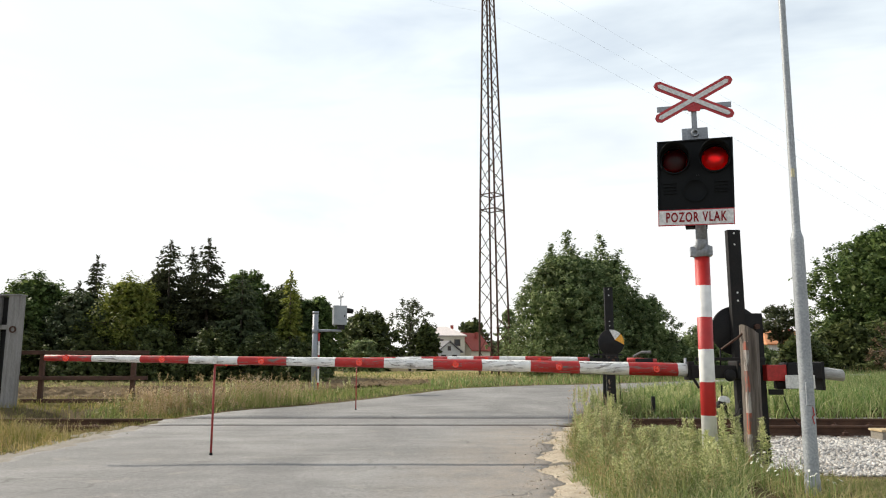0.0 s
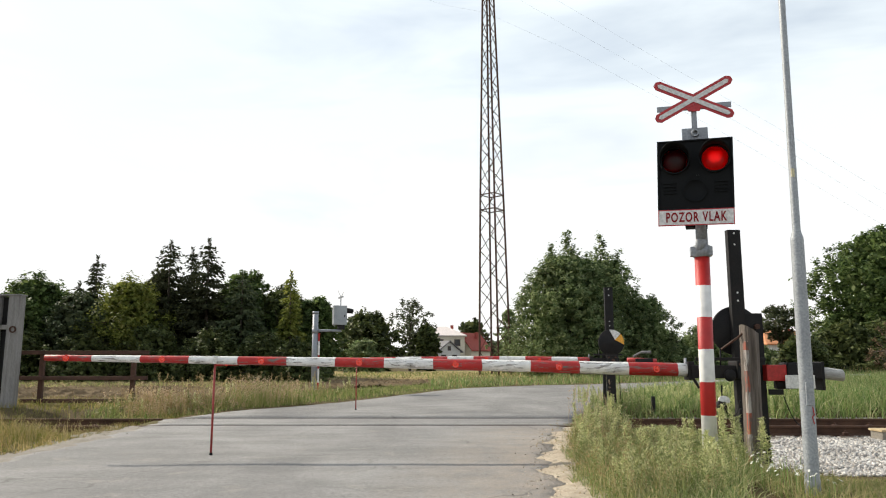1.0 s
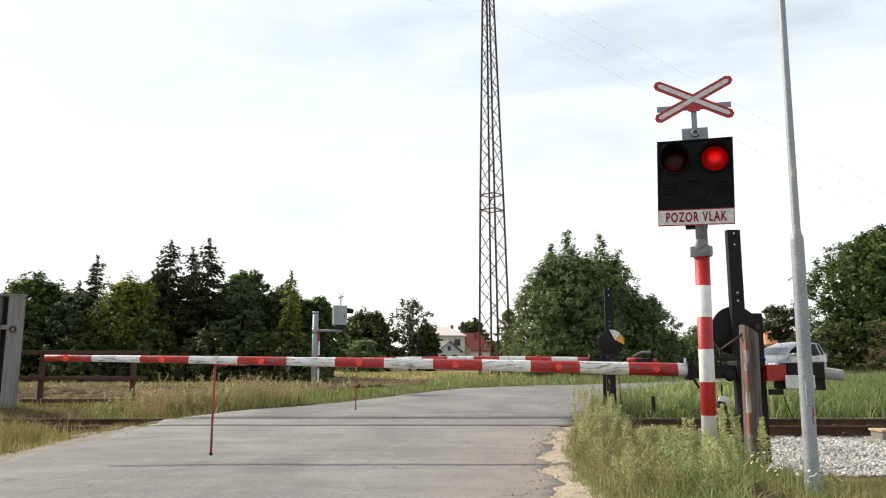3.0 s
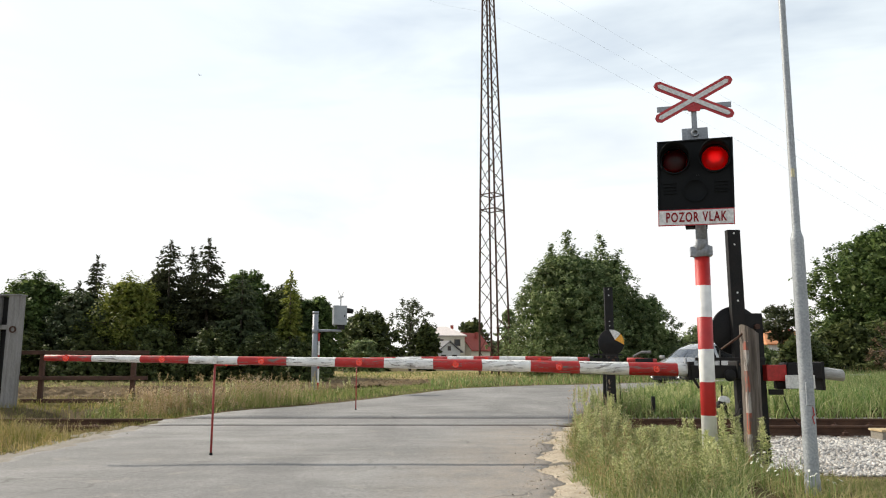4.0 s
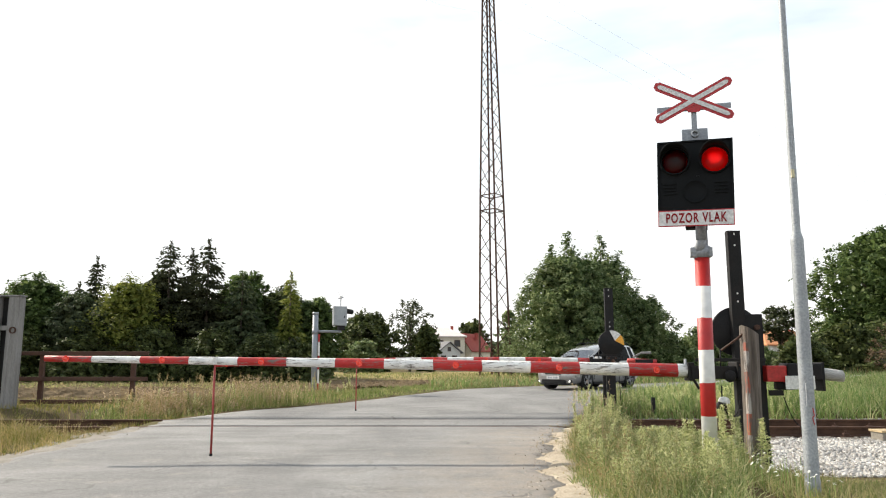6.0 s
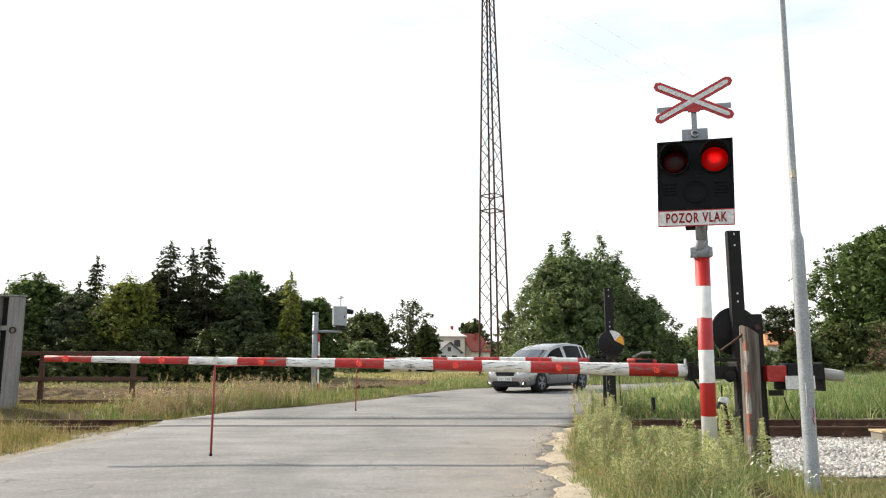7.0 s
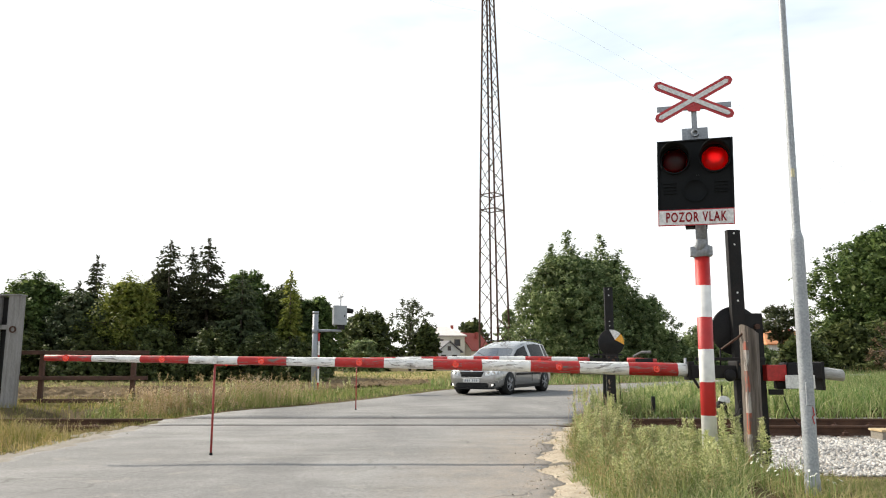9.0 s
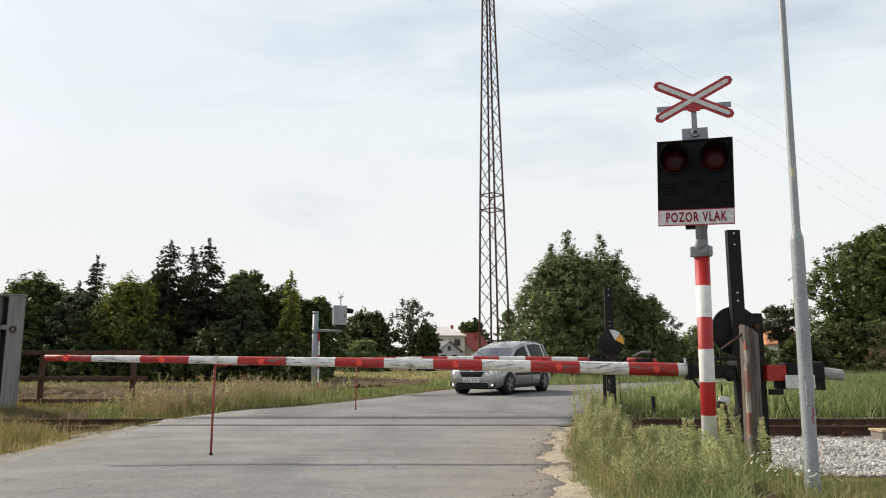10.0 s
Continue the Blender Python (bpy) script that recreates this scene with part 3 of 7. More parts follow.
def build_barrier(base_x, base_y, ctrl, r_left, r_right, reflectors, leg_x, offset, disc_r, up_w, up_top, disc_z, far=False):
    """A wire-worked level crossing barrier: boom, prop leg, channel upright, disc, pivot and counterweight."""
    z0 = float(lie(base_x, base_y))
    t = thing("crossing_barrier", pose(base_x, base_y, z0),
              "lowered red and white wooden barrier " + ("beyond" if far else "before") + " the railway track",
              "barrier", "crossing barriers")
    pts, co = curve_points(ctrl, 42)
    x_left = ctrl[0][0]
    local = [(p[0] - x_left, 0.0, p[2]) for p in pts]
    mat = banded("boom_paint_far" if far else "boom_paint", 0.5417, offset, RED, WHITE, (0.17, 0.145, 0.125) if not far else (0.4, 0.3, 0.3), chips=0.535 if not far else 0.56)
    bm = boom_mesh(B(), local, r_left, r_right, 14, base_y)
    boom = part("boom", bm, mat, t, "tapered round wooden boom in flaking red and white bands", True)
    boom.location = (x_left - base_x, 0, -z0)
    for rx in reflectors:
        z = float(np.polyval(co, rx))
        k = (rx - ctrl[0][0]) / (ctrl[-1][0] - ctrl[0][0])
        r = r_left + (r_right - r_left) * k
        reflector(t, rx - base_x, z - z0, -r - 0.004, 0.036)
    # prop leg
    lz = float(np.polyval(co, leg_x)) - 0.03 - z0
    gz = float(rise(leg_x, base_y)) - z0
    bm = rod(B(), (leg_x - base_x, -0.02, gz + 0.03), (leg_x - base_x, -0.02, lz), 0.012, 0.012, 10)
    leg = part("prop_leg", bm, M_DULLRED, t, "thin red steel prop leg", True)
    part("foot", rod(B(), (leg_x - base_x, -0.02, gz), (leg_x - base_x, -0.02, gz + 0.03), 0.019, 0.016, 10), M_BLACK, leg)
    bm = box(B(), leg_x - base_x - 0.02, leg_x - base_x + 0.02, -0.055, 0.055, lz - 0.01, lz + 0.075, 0.006)
    part("clamp", bm, M_WHITE, leg)
    # upright channel with its flanges
    up = B()
    w = up_w / 2
    box(up, -w, w, -0.012, 0.0, -0.1, up_top, 0.0)
    box(up, -w, -w + 0.012, 0.0, 0.07, -0.1, up_top, 0.0)
    box(up, w - 0.012, w, 0.0, 0.07, -0.1, up_top, 0.0)
    part("upright", up, M_BLACK, t, "tall black steel channel")
    # no real openings: white discs paint the daylight seen through the bolt holes
    for hz in (up_top - 0.04, up_top - 0.17, up_top - 0.72, up_top - 0.81):
        part("hole_daylight_disc", rod(B(), (0.0, -0.016, hz), (0.0, -0.011, hz), 0.011, 0.011, 10), M_WHITE, t, "white disc painted as daylight through a bolt hole")
    # wheel disc, behind the near upright and before the far one
    yd = -0.10 if far else 0.12
    m = pose(0, yd, disc_z, 90, 0, 0)
    bm = lathe(B(), [(disc_r * 0.98, -0.02), (disc_r, -0.012), (disc_r, 0.012), (disc_r * 0.98, 0.02), (disc_r * 0.3, 0.022), (0.03, 0.05)], 36, m)
    disc = part("disc", bm, M_BLACK, t, "round black steel disc", True)
    if far:
        for a0, a1, mm, lab in ((42, 98, M_SIGNWHITE, "white sector"), (-10, 40, M_YELLOW, "orange sector")):
            prof = [(0.09 * math.cos(radians(34)), 0.09 * math.sin(radians(34)))]
            prof += [(disc_r * 0.97 * math.cos(radians(a0 + (a1 - a0) * i / 8)), disc_r * 0.97 * math.sin(radians(a0 + (a1 - a0) * i / 8))) for i in range(9)]
            sec = part("reflector_sector", prism(B(), prof, -0.006, 0.0), mm, disc, lab)
            sec.location = (0, yd - 0.024, disc_z)
    # pivot frame and counterweight arms
    zb = ctrl[-1][1] - z0
    xr = ctrl[-1][0] - base_x
    for y0 in (-0.10, 0.06):
        part("pivot_cheek", box(B(), xr - 0.02, 0.16, y0, y0 + 0.04, zb - 0.09, zb + 0.05, 0.008), M_BLACK, t)
    part("toothed_wheel", lathe(B(), [(0.055, -0.02), (0.065, -0.01), (0.065, 0.01), (0.055, 0.02), (0.03, 0.03)], 14, pose(-0.18, -0.12, zb - 0.06, 90, 0, 0)), M_BLACK, t)
    part("tie_bar", box(B(), xr + 0.02, 0.22, -0.125, -0.105, zb + 0.10, zb + 0.135, 0.004), M_BLACK, t)
    part("bearing_block", box(B(), -0.10, 0.12, -0.14, 0.14, zb - 0.10, zb + 0.10, 0.015), M_BLACK, t, "black iron bearing block")
    for s in (-0.07, 0.07):
        part("bearing_bolt", rod(B(), (s, -0.165, zb + 0.06), (s, -0.14, zb + 0.06), 0.016, 0.016, 6), M_RUST, t)
    part("hook", rod(B(), (xr - 0.03, -0.06, zb - 0.02), (xr + 0.06, -0.08, zb - 0.20), 0.018, 0.014, 8), M_BLACK, t)
    bm = box(B(), xr - 0.05, xr + 0.02, -0.085, 0.085, zb - 0.11, zb + 0.09, 0.01)
    part("boom_socket", bm, M_BLACK, t, "black iron boom socket")
    part("strap_lug", box(B(), xr - 0.06, xr - 0.045, -0.03, 0.03, zb + 0.05, zb + 0.13, 0.004), M_GREY, t)
    part("axle", rod(B(), (0.02, -0.16, zb), (0.02, 0.16, zb), 0.035, 0.035, 16), M_RUST, t, smooth=True)
    bm = B()
    rod(bm, (-0.26, -0.09, zb + 0.22), (-0.06, -0.10, zb + 0.36), 0.010, 0.010, 8)
    rod(bm, (-0.26, -0.07, zb + 0.02), (-0.26, -0.09, zb + 0.22), 0.009, 0.009, 8)
    part("crank_arm", bm, M_BLACK, t, "dark bent crank arm", True)
    return t, zb, z0


def near_barrier():
    bx, by = 3.32, 8.27
    t, zb, z0 = build_barrier(bx, by, [(-4.43, 1.05), (-2.54, 1.03), (-0.91, 1.0), (1.28, 0.95), (2.75, 0.92)], 0.034, 0.076,
                              [-4.18, -3.11, -2.01, -0.925, 0.14, 1.28, 2.35], -2.53, 0.0, 0.275, 0.145, 2.52 + 0.1, 1.48)
    # counterweight tail: red clamp, black block, white plate and the bare pole end
    part("red_clamp", box(B(), 0.24, 0.46, -0.09, 0.09, zb - 0.12, zb + 0.055, 0.01), M_RED, t, "red painted iron clamp")
    part("weight_block", box(B(), 0.46, 0.84, -0.11, 0.11, zb - 0.10, zb + 0.08, 0.012), M_BLACK, t, "black iron counterweight")
    part("white_plate", box(B(), 0.42, 0.74, -0.135, -0.118, zb - 0.20, zb - 0.055, 0.004), M_WHITE, t, "chipped white plate")
    part("hanger", box(B(), 0.36, 0.56, -0.05, 0.05, zb - 0.21, zb - 0.12, 0.02), M_BLACK, t)
    part("end_strap", box(B(), 0.84, 0.87, -0.1, 0.1, zb - 0.22, zb + 0.09, 0.006), M_BLACK, t)
    bm = boom_mesh(B(), [(0.86 + 0.05 * i, 0.0, zb - 0.03 - 0.006 * i) for i in range(6)], 0.070, 0.064, 14, 3.0)
    part("pole_end", bm, M_PALEWOOD, t, "bare grey pole end", True)
    # guide plate beside the upright, gear box, loop of wire
    bm = box(B(), 0.085, 0.275, 0.02, 0.05, -0.15, 1.67, 0.006)
    part("guide_plate", bm, M_BLACK, t, "black steel guide plate")
    part("guide_bolt", rod(B(), (0.2, 0.02, 1.52), (0.2, -0.02, 1.52), 0.03, 0.03, 10), M_RUST, t)
    part("gear_box", box(B(), -0.075, 0.075, -0.06, 0.09, 0.30, 0.62, 0.015), M_BLACK, t)
    bm = B()
    prev = None
    for i in range(15):
        a = math.pi * (0.1 + 1.0 * i / 14)
        p = (-0.16 + 0.10 * math.cos(a), -0.06, 0.80 - 0.26 * math.sin(a))
        if prev:
            rod(bm, prev, p, 0.008, 0.008, 6)
        prev = p
    part("cable_loop", bm, M_BLACK, t)
    bm = B()
    prev = None
    for i in range(13):
        k = i / 12
        p = (0.40 + 0.28 * k, -0.10, 0.76 + k * k * 0.75 - k * 0.98)
        if prev:
            rod(bm, prev, p, 0.006, 0.006, 6)
        prev = p
    part("slack_wire", bm, M_BLACK, t)
    part("lever", box(B(), 0.26, 0.42, -0.07, -0.04, zb - 0.27, zb - 0.21, 0.006), M_BLACK, t)
    # white capped pulley low on the stand
    bm = lathe(B(), [(0.058, 0.0), (0.058, 0.05), (0.04, 0.075)], 20, pose(-0.27, -0.05, 0.66, 90, 0, 0))
    pul = part("pulley", bm, M_BLACK, t, "black pulley with a white cap", True)
    bm = lathe(B(), [(0.056, 0.0), (0.056, 0.06), (0.036, 0.08)], 20, pose(-0.245, -0.045, 0.705, 90, 0, 0))
    part("cap", bm, M_WHITE, pul, "white cap", True)


def far_barrier():
    bx, by = 3.50, 15.5
    t, zb, z0 = build_barrier(bx, by, [(-4.76, 0.955), (-1.78, 1.05), (-0.41, 1.075), (2.82, 1.05), (3.1, 1.045)], 0.034, 0.066,
                              [-4.5, -3.42, -2.33, -0.17, 0.91, 2.0], -1.80, 0.008, 0.27, 0.175, 2.58, 1.42, True)
    bm = B()
    rod(bm, (0.35, 0, zb + 0.0), (0.95, 0, zb - 0.02), 0.06, 0.055, 10)
    part("tail", bm, M_RED, t, "red tail of the boom", True)
    bm = B()
    rod(bm, (0.45, -0.08, zb + 0.08), (0.62, -0.08, zb + 0.17), 0.02, 0.02, 8)
    rod(bm, (0.62, -0.08, zb + 0.17), (0.82, -0.08, zb + 0.17), 0.025, 0.03, 8)
    part("tail_lever", bm, M_GREYWOOD, t)
    part("tail_weight", box(B(), 0.5, 0.86, -0.09, 0.09, zb - 0.16, zb + 0.04, 0.012), M_BLACK, t)
    part("guide_plate", box(B(), -0.17, -0.10, 0.02, 0.05, -0.1, 1.2, 0.006), M_BLACK, t)
    for s in (-0.19, 0.17):
        part("pull_wire", rod(B(), (s * 0.8, -0.05, zb + 0.3), (s, -0.05, 0.25), 0.007, 0.007, 6), M_BLACK, t)


# ---- warning signal ----
def hole_tile(bm, x0, x1, z0, z1, cx, cz, r, y, n=32):
    """A rectangular plate with a round hole, facing -y."""
    inner, outer = [], []
    for i in range(n):
        a = 2 * math.pi * (i + 0.5) / n
        c, s = math.cos(a), math.sin(a)
        k = min((x1 - cx) / c if c > 1e-6 else ((x0 - cx) / c if c < -1e-6 else 9), (z1 - cz) / s if s > 1e-6 else ((z0 - cz) / s if s < -1e-6 else 9))
        inner.append(bm.verts.new((cx + r * c, y, cz + r * s)))
        outer.append(bm.verts.new((cx + k * c, y, cz + k * s)))
    for i in range(n):
        j = (i + 1) % n
        bm.faces.new((inner[i], inner[j], outer[j], outer[i]))
    for cxn, czn in ((x0, z0), (x1, z0), (x1, z1), (x0, z1)):
        near = sorted(outer, key=lambda v: (v.co.x - cxn) ** 2 + (v.co.z - czn) ** 2)[:2]
        if min((v.co - Vector((cxn, y, czn))).length for v in near) > 1e-4:
            bm.faces.new((bm.verts.new((cxn, y, czn)), near[0], near[1]))
    return inner


M_POST = banded("signal_post_paint", 0.30, 0.1 - 0.015, RED, WHITE, (0.55, 0.3, 0.25), 0.45, 2, 0.72)
def lens_glass():
    """Ribbed red glass: scatters light from behind, lets a little straight through, shiny outside."""
    m = clear("red_lens", (0.75, 0.04, 0.03), -0.02, 0.3)
    nt = m.node_tree
    N, L = nt.nodes, nt.links
    t = N.new("ShaderNodeBsdfTranslucent")
    t.inputs[0].default_value = (0.62, 0.02, 0.014, 1)
    old = [n for n in N if n.bl_idname == "ShaderNodeBsdfTransparent"][0]
    mx = N.new("ShaderNodeMixShader")
    mx.inputs[0].default_value = 0.62
    top = [n for n in N if n.bl_idname == "ShaderNodeMixShader" and n != mx][0]
    L.new(old.outputs[0], mx.inputs[1])
    L.new(t.outputs[0], mx.inputs[2])
    L.new(mx.outputs[0], top.inputs[1])
    return m


M_LENS = lens_glass()
M_GLOW = glow("lit_red_lamp", (1.0, 0.035, 0.024), 3.3)
M_UNLIT = surf("unlit_lamp", (0.10, 0.010, 0.008), (0.05, 0.006, 0.006), 30, 0.3, 0, 0.2, 90)


def lettering(body, size, material, parent, m, label="", squeeze=1.0):
    cu = bpy.data.curves.new("lettering", "FONT")
    cu.body, cu.size, cu.extrude = body, size, 0.0015
    cu.align_x, cu.align_y = "CENTER", "CENTER"
    cu.space_character = 1.2
    cu.offset = 0.0032
    tmp = bpy.data.objects.new("lettering", cu)
    me = bpy.data.meshes.new_from_object(tmp)
    bpy.data.objects.remove(tmp)
    for v in me.vertices:
        v.co.x *= squeeze
    ob = link("lettering", me, material, parent, label)
    ob.matrix_basis = m
    return ob


def build_signal():
    bx, by = 2.445, 6.92
    t = thing("crossing_signal", pose(bx, by, float(lie(bx, by))), "level crossing warning signal with twin red lamps on a striped post", "signal")
    z0 = float(lie(bx, by))
    post = part("post", rod(B(), (-0.003, 0, -0.2), (0.02, 0, 2.0 - z0), 0.069, 0.069, 28), M_POST, t, "round post in red and white bands", True)
    # bracket from post to head
    mid_head = 2.74 - z0
    yaw = pose(-0.002, 0, mid_head, 0, 1.6, -20) @ pose(0, 0, -mid_head)
    yaw_top = pose(0.015, 0, 0, 0, 0, -14)

    def hang(ob, m=None):
        ob.matrix_basis = m or yaw
        return ob

    part("post_collar", rod(B(), (0.02, 0, 1.99 - z0), (0.02, 0, 2.10 - z0), 0.078, 0.078, 24), M_GREY, t, smooth=True)
    hang(part("clamp", box(B(), -0.10, 0.10, -0.05, 0.05, 2.0 - z0, 2.09 - z0, 0.008), M_GREY, t, "dark grey bolted clamp"), yaw_top)
    for s in (-0.085, 0.085):
        hang(part("bolt", rod(B(), (s, -0.07, 2.045 - z0), (s, -0.04, 2.045 - z0), 0.012, 0.012, 8), M_GALV, t), yaw_top)
    bm = rod(B(), (0.0, 0, 2.03 - z0), (-0.015, -0.10, 2.17 - z0), 0.046, 0.046, 20)
    rod(bm, (-0.015, -0.10, 2.15 - z0), (-0.015, -0.12, 2.40 - z0), 0.048, 0.048, 20)
    part("neck", bm, M_GREY, t, "bent grey tube neck", True)
    hang(part("neck_channel", box(B(), 0.0, 0.07, 0.03, 0.09, 2.0 - z0, 3.05 - z0, 0.006), M_GREY, t), yaw_top)
    bm = box(B(), -0.10, 0.10, -0.06, 0.06, 2.27 - z0, 2.30 - z0, 0.006)
    hang(part("flange", bm, M_BLACK, t))
    zb, zt, hw, yf, yb = 2.415 - z0, 3.073 - z0, 0.327, -0.22, 0.10
    mid = zt - 0.335
    bm = B()
    lamps = (-0.178, 0.178)
    lz = 2.888 - z0
    hole_tile(bm, -hw, 0, mid, zt, lamps[0], lz, 0.120, yf)
    hole_tile(bm, 0, hw, mid, zt, lamps[1], lz, 0.120, yf)
    q = [bm.verts.new(p) for p in ((-hw, yf, zb), (hw, yf, zb), (hw, yf, mid), (-hw, yf, mid))]
    bm.faces.new(q)
    # shell behind the face
    c = [bm.verts.new(p) for p in ((-hw, yf, zb), (hw, yf, zb), (hw, yf, zt), (-hw, yf, zt), (-hw, yb, zb), (hw, yb, zb), (hw, yb, zt), (-hw, yb, zt))]
    for f in ((0, 4, 5, 1), (1, 5, 6, 2), (2, 6, 7, 3), (3, 7, 4, 0), (4, 7, 6, 5)):
        bm.faces.new([c[i] for i in f])
    case = hang(part("case", bm, M_CASE, t, "square matt black signal case"))
    rim = B()
    for x0, x1, a, b in ((-hw - 0.012, -hw + 0.006, zb, zt), (hw - 0.006, hw + 0.012, zb, zt)):
        box(rim, x0, x1, yf - 0.015, yf + 0.02, a, b, 0.004)
    box(rim, -hw - 0.012, hw + 0.012, yf - 0.015, yf + 0.02, zt - 0.004, zt + 0.012, 0.004)
    part("rim", rim, M_CASE, case)
    # round speaker cover and louvres
    bm = lathe(B(), [(0.108, 0.0), (0.110, 0.012), (0.100, 0.014), (0.097, 0.005), (0.03, 0.006)], 36, pose(0, yf, 2.59 - z0, 90, 0, 0))
    part("sounder_cover", bm, M_CASE, case, "round ribbed sounder cover", True)
    for s in (-1, 1):
        for i in range(4):
            x = s * 0.228
            z = 2.575 - z0 + i * 0.032
            part("louvre", box(B(), x - 0.06, x + 0.06, yf - 0.012, yf + 0.002, z - 0.006, z + 0.006, 0.003), M_CASE, case)
    plates = []
    for x in lamps:
        lamp = hang(part("lamp_ring", lathe_ring(x, yf, lz, 0.120, 0.133), M_CASE, t, "black lamp surround", True))
        # unseen tube added to keep this lamp's glow off the other lens
        tube = B()
        k = 28
        ra = [tube.verts.new((x + 0.126 * math.cos(6.2832 * i / k), yf + 0.002, lz + 0.126 * math.sin(6.2832 * i / k))) for i in range(k)]
        rb = [tube.verts.new((x + 0.126 * math.cos(6.2832 * i / k), yb - 0.02, lz + 0.126 * math.sin(6.2832 * i / k))) for i in range(k)]
        for i in range(k):
            tube.faces.new((ra[i], ra[(i + 1) % k], rb[(i + 1) % k], rb[i]))
        tube.faces.new(rb)
        part("glow_baffle", tube, M_CASE, lamp, smooth=False)
        bm = B()
        n, d = 26, 0.20
        for i in range(n + 1):
            a = radians(-35 + 250 * i / n)
            reach = d * (0.45 + 0.55 * max(0.0, math.sin(a))) if math.sin(a) > -0.6 else 0.03
            for r in (0.132, 0.139):
                bm.verts.new((x + r * math.cos(a), yf, lz + r * math.sin(a)))
                bm.verts.new((x + r * math.cos(a), yf - reach, lz + r * math.sin(a)))
        bm.verts.ensure_lookup_table()
        V = bm.verts
        for i in range(n):
            a, b = 4 * i, 4 * (i + 1)
            for k in ((0, 1), (1, 3), (3, 2)):
                bm.faces.new((V[a + k[0]], V[a + k[1]], V[b + k[1]], V[b + k[0]]))
        bmesh.ops.recalc_face_normals(bm, faces=bm.faces[:])
        part("hood", bm, M_CASE, lamp, "deep black sun hood", True)
        bm = lathe(B(), [(0.119, 0.0), (0.113, 0.012), (0.09, 0.026), (0.058, 0.036), (0.02, 0.041)], 28, pose(x, yf + 0.004, lz, 90, 0, 0))
        lens = part("lens", bm, M_LENS, lamp, "domed red glass lens", True)
        lens.visible_shadow = False
        # added plate, glowing on one face; its turning stands in for the lamp switching
        bm = rod(B(), (0, -0.004, 0), (0, 0.004, 0), 0.108, 0.108, 28)
        pl = part("flasher_plate", bm, [M_UNLIT, M_GLOW], t, "turning plate with one glowing face, for the lamp's on and off")
        for p in pl.data.polygons:
            if p.normal.y < -0.9:
                p.material_index = 1
        plates.append((pl, yaw @ pose(x, yf + 0.125, lz)))
    # name plate
    zp = 2.335 - z0
    plate = hang(part("name_plate", box(B(), -0.336, 0.336, yf - 0.03, yf - 0.024, zp - 0.078, zp + 0.076, 0.002), M_SIGNRED, t, "white plate with a red border"))
    part("plate_face", box(B(), -0.327, 0.327, yf - 0.033, yf - 0.0295, zp - 0.068, zp + 0.066, 0.001), M_SIGNWHITE, plate)
    lettering("POZOR VLAK", 0.125, M_LETTER, plate, pose(0, yf - 0.036, zp - 0.004, 90, 0, 0), "dark red capital letters", 0.61)
    for x in (-0.19, -0.07, 0.05, 0.16):
        part("screw", rod(B(), (x, yf - 0.04, zp + 0.084), (x, yf - 0.02, zp + 0.084), 0.008, 0.008, 8), M_BLACK, plate)
    # crossbuck with its stem and backing angle
    bm = box(B(), -0.12, 0.12, -0.02, 0.02, zt + 0.0, zt + 0.190, 0.004)
    hang(part("head_bracket", bm, M_GREY, t, "grey steel bracket"), yaw_top)
    hang(part("ring", lathe_ring(0.0, -0.028, zt + 0.130, 0.022, 0.036), M_GALV, t, smooth=True), yaw_top)
    hang(part("stem", box(B(), -0.025, 0.025, -0.03, 0.02, zt + 0.05, zt + 0.46, 0.004), M_GREY, t), yaw_top)
    zc = 3.543 - z0
    hang(part("backing_angle", box(B(), -0.345, 0.345, -0.035, -0.02, zc - 0.10, zc - 0.045, 0.003), M_GREY, t), yaw_top)
    L, w = 0.405, 0.048
    arms = []
    for k, ang in enumerate((27.5, -27.5)):
        out = [(-L, -w * 0.45), (-L + 0.035, -w), (L - 0.035, -w), (L, -w * 0.45), (L, w * 0.45), (L - 0.035, w), (-L + 0.035, w), (-L, w * 0.45)]
        ca, sa = math.cos(radians(ang)), math.sin(radians(ang))
        rot = [(x * ca - z * sa, zc + x * sa + z * ca) for x, z in out]
        arm = hang(part("cross_arm", prism(B(), rot, -0.05 + 0.005 * k, -0.045 + 0.005 * k), M_SIGNRED, t, "red warning cross arm with a white stripe"), yaw_top)
        l2, w2 = L - 0.035, 0.021
        out = [(-l2, -w2 * 0.3), (-l2 + 0.02, -w2), (l2 - 0.02, -w2), (l2, -w2 * 0.3), (l2, w2 * 0.3), (l2 - 0.02, w2), (-l2 + 0.02, w2), (-l2, w2 * 0.3)]
        rot = [(x * ca - z * sa, zc + x * sa + z * ca) for x, z in out]
        part("stripe", prism(B(), rot, -0.0545 + 0.0015 * k, -0.0515 + 0.0015 * k), M_SIGNWHITE, arm, "white stripe")
    bm = prism(B(), [(-0.05, zc - 0.12), (0.05, zc - 0.12), (0.09, zc - 0.06), (-0.09, zc - 0.06)], -0.046, -0.041)
    hang(part("cross_gusset", bm, M_SIGNRED, t), yaw_top)
    return plates


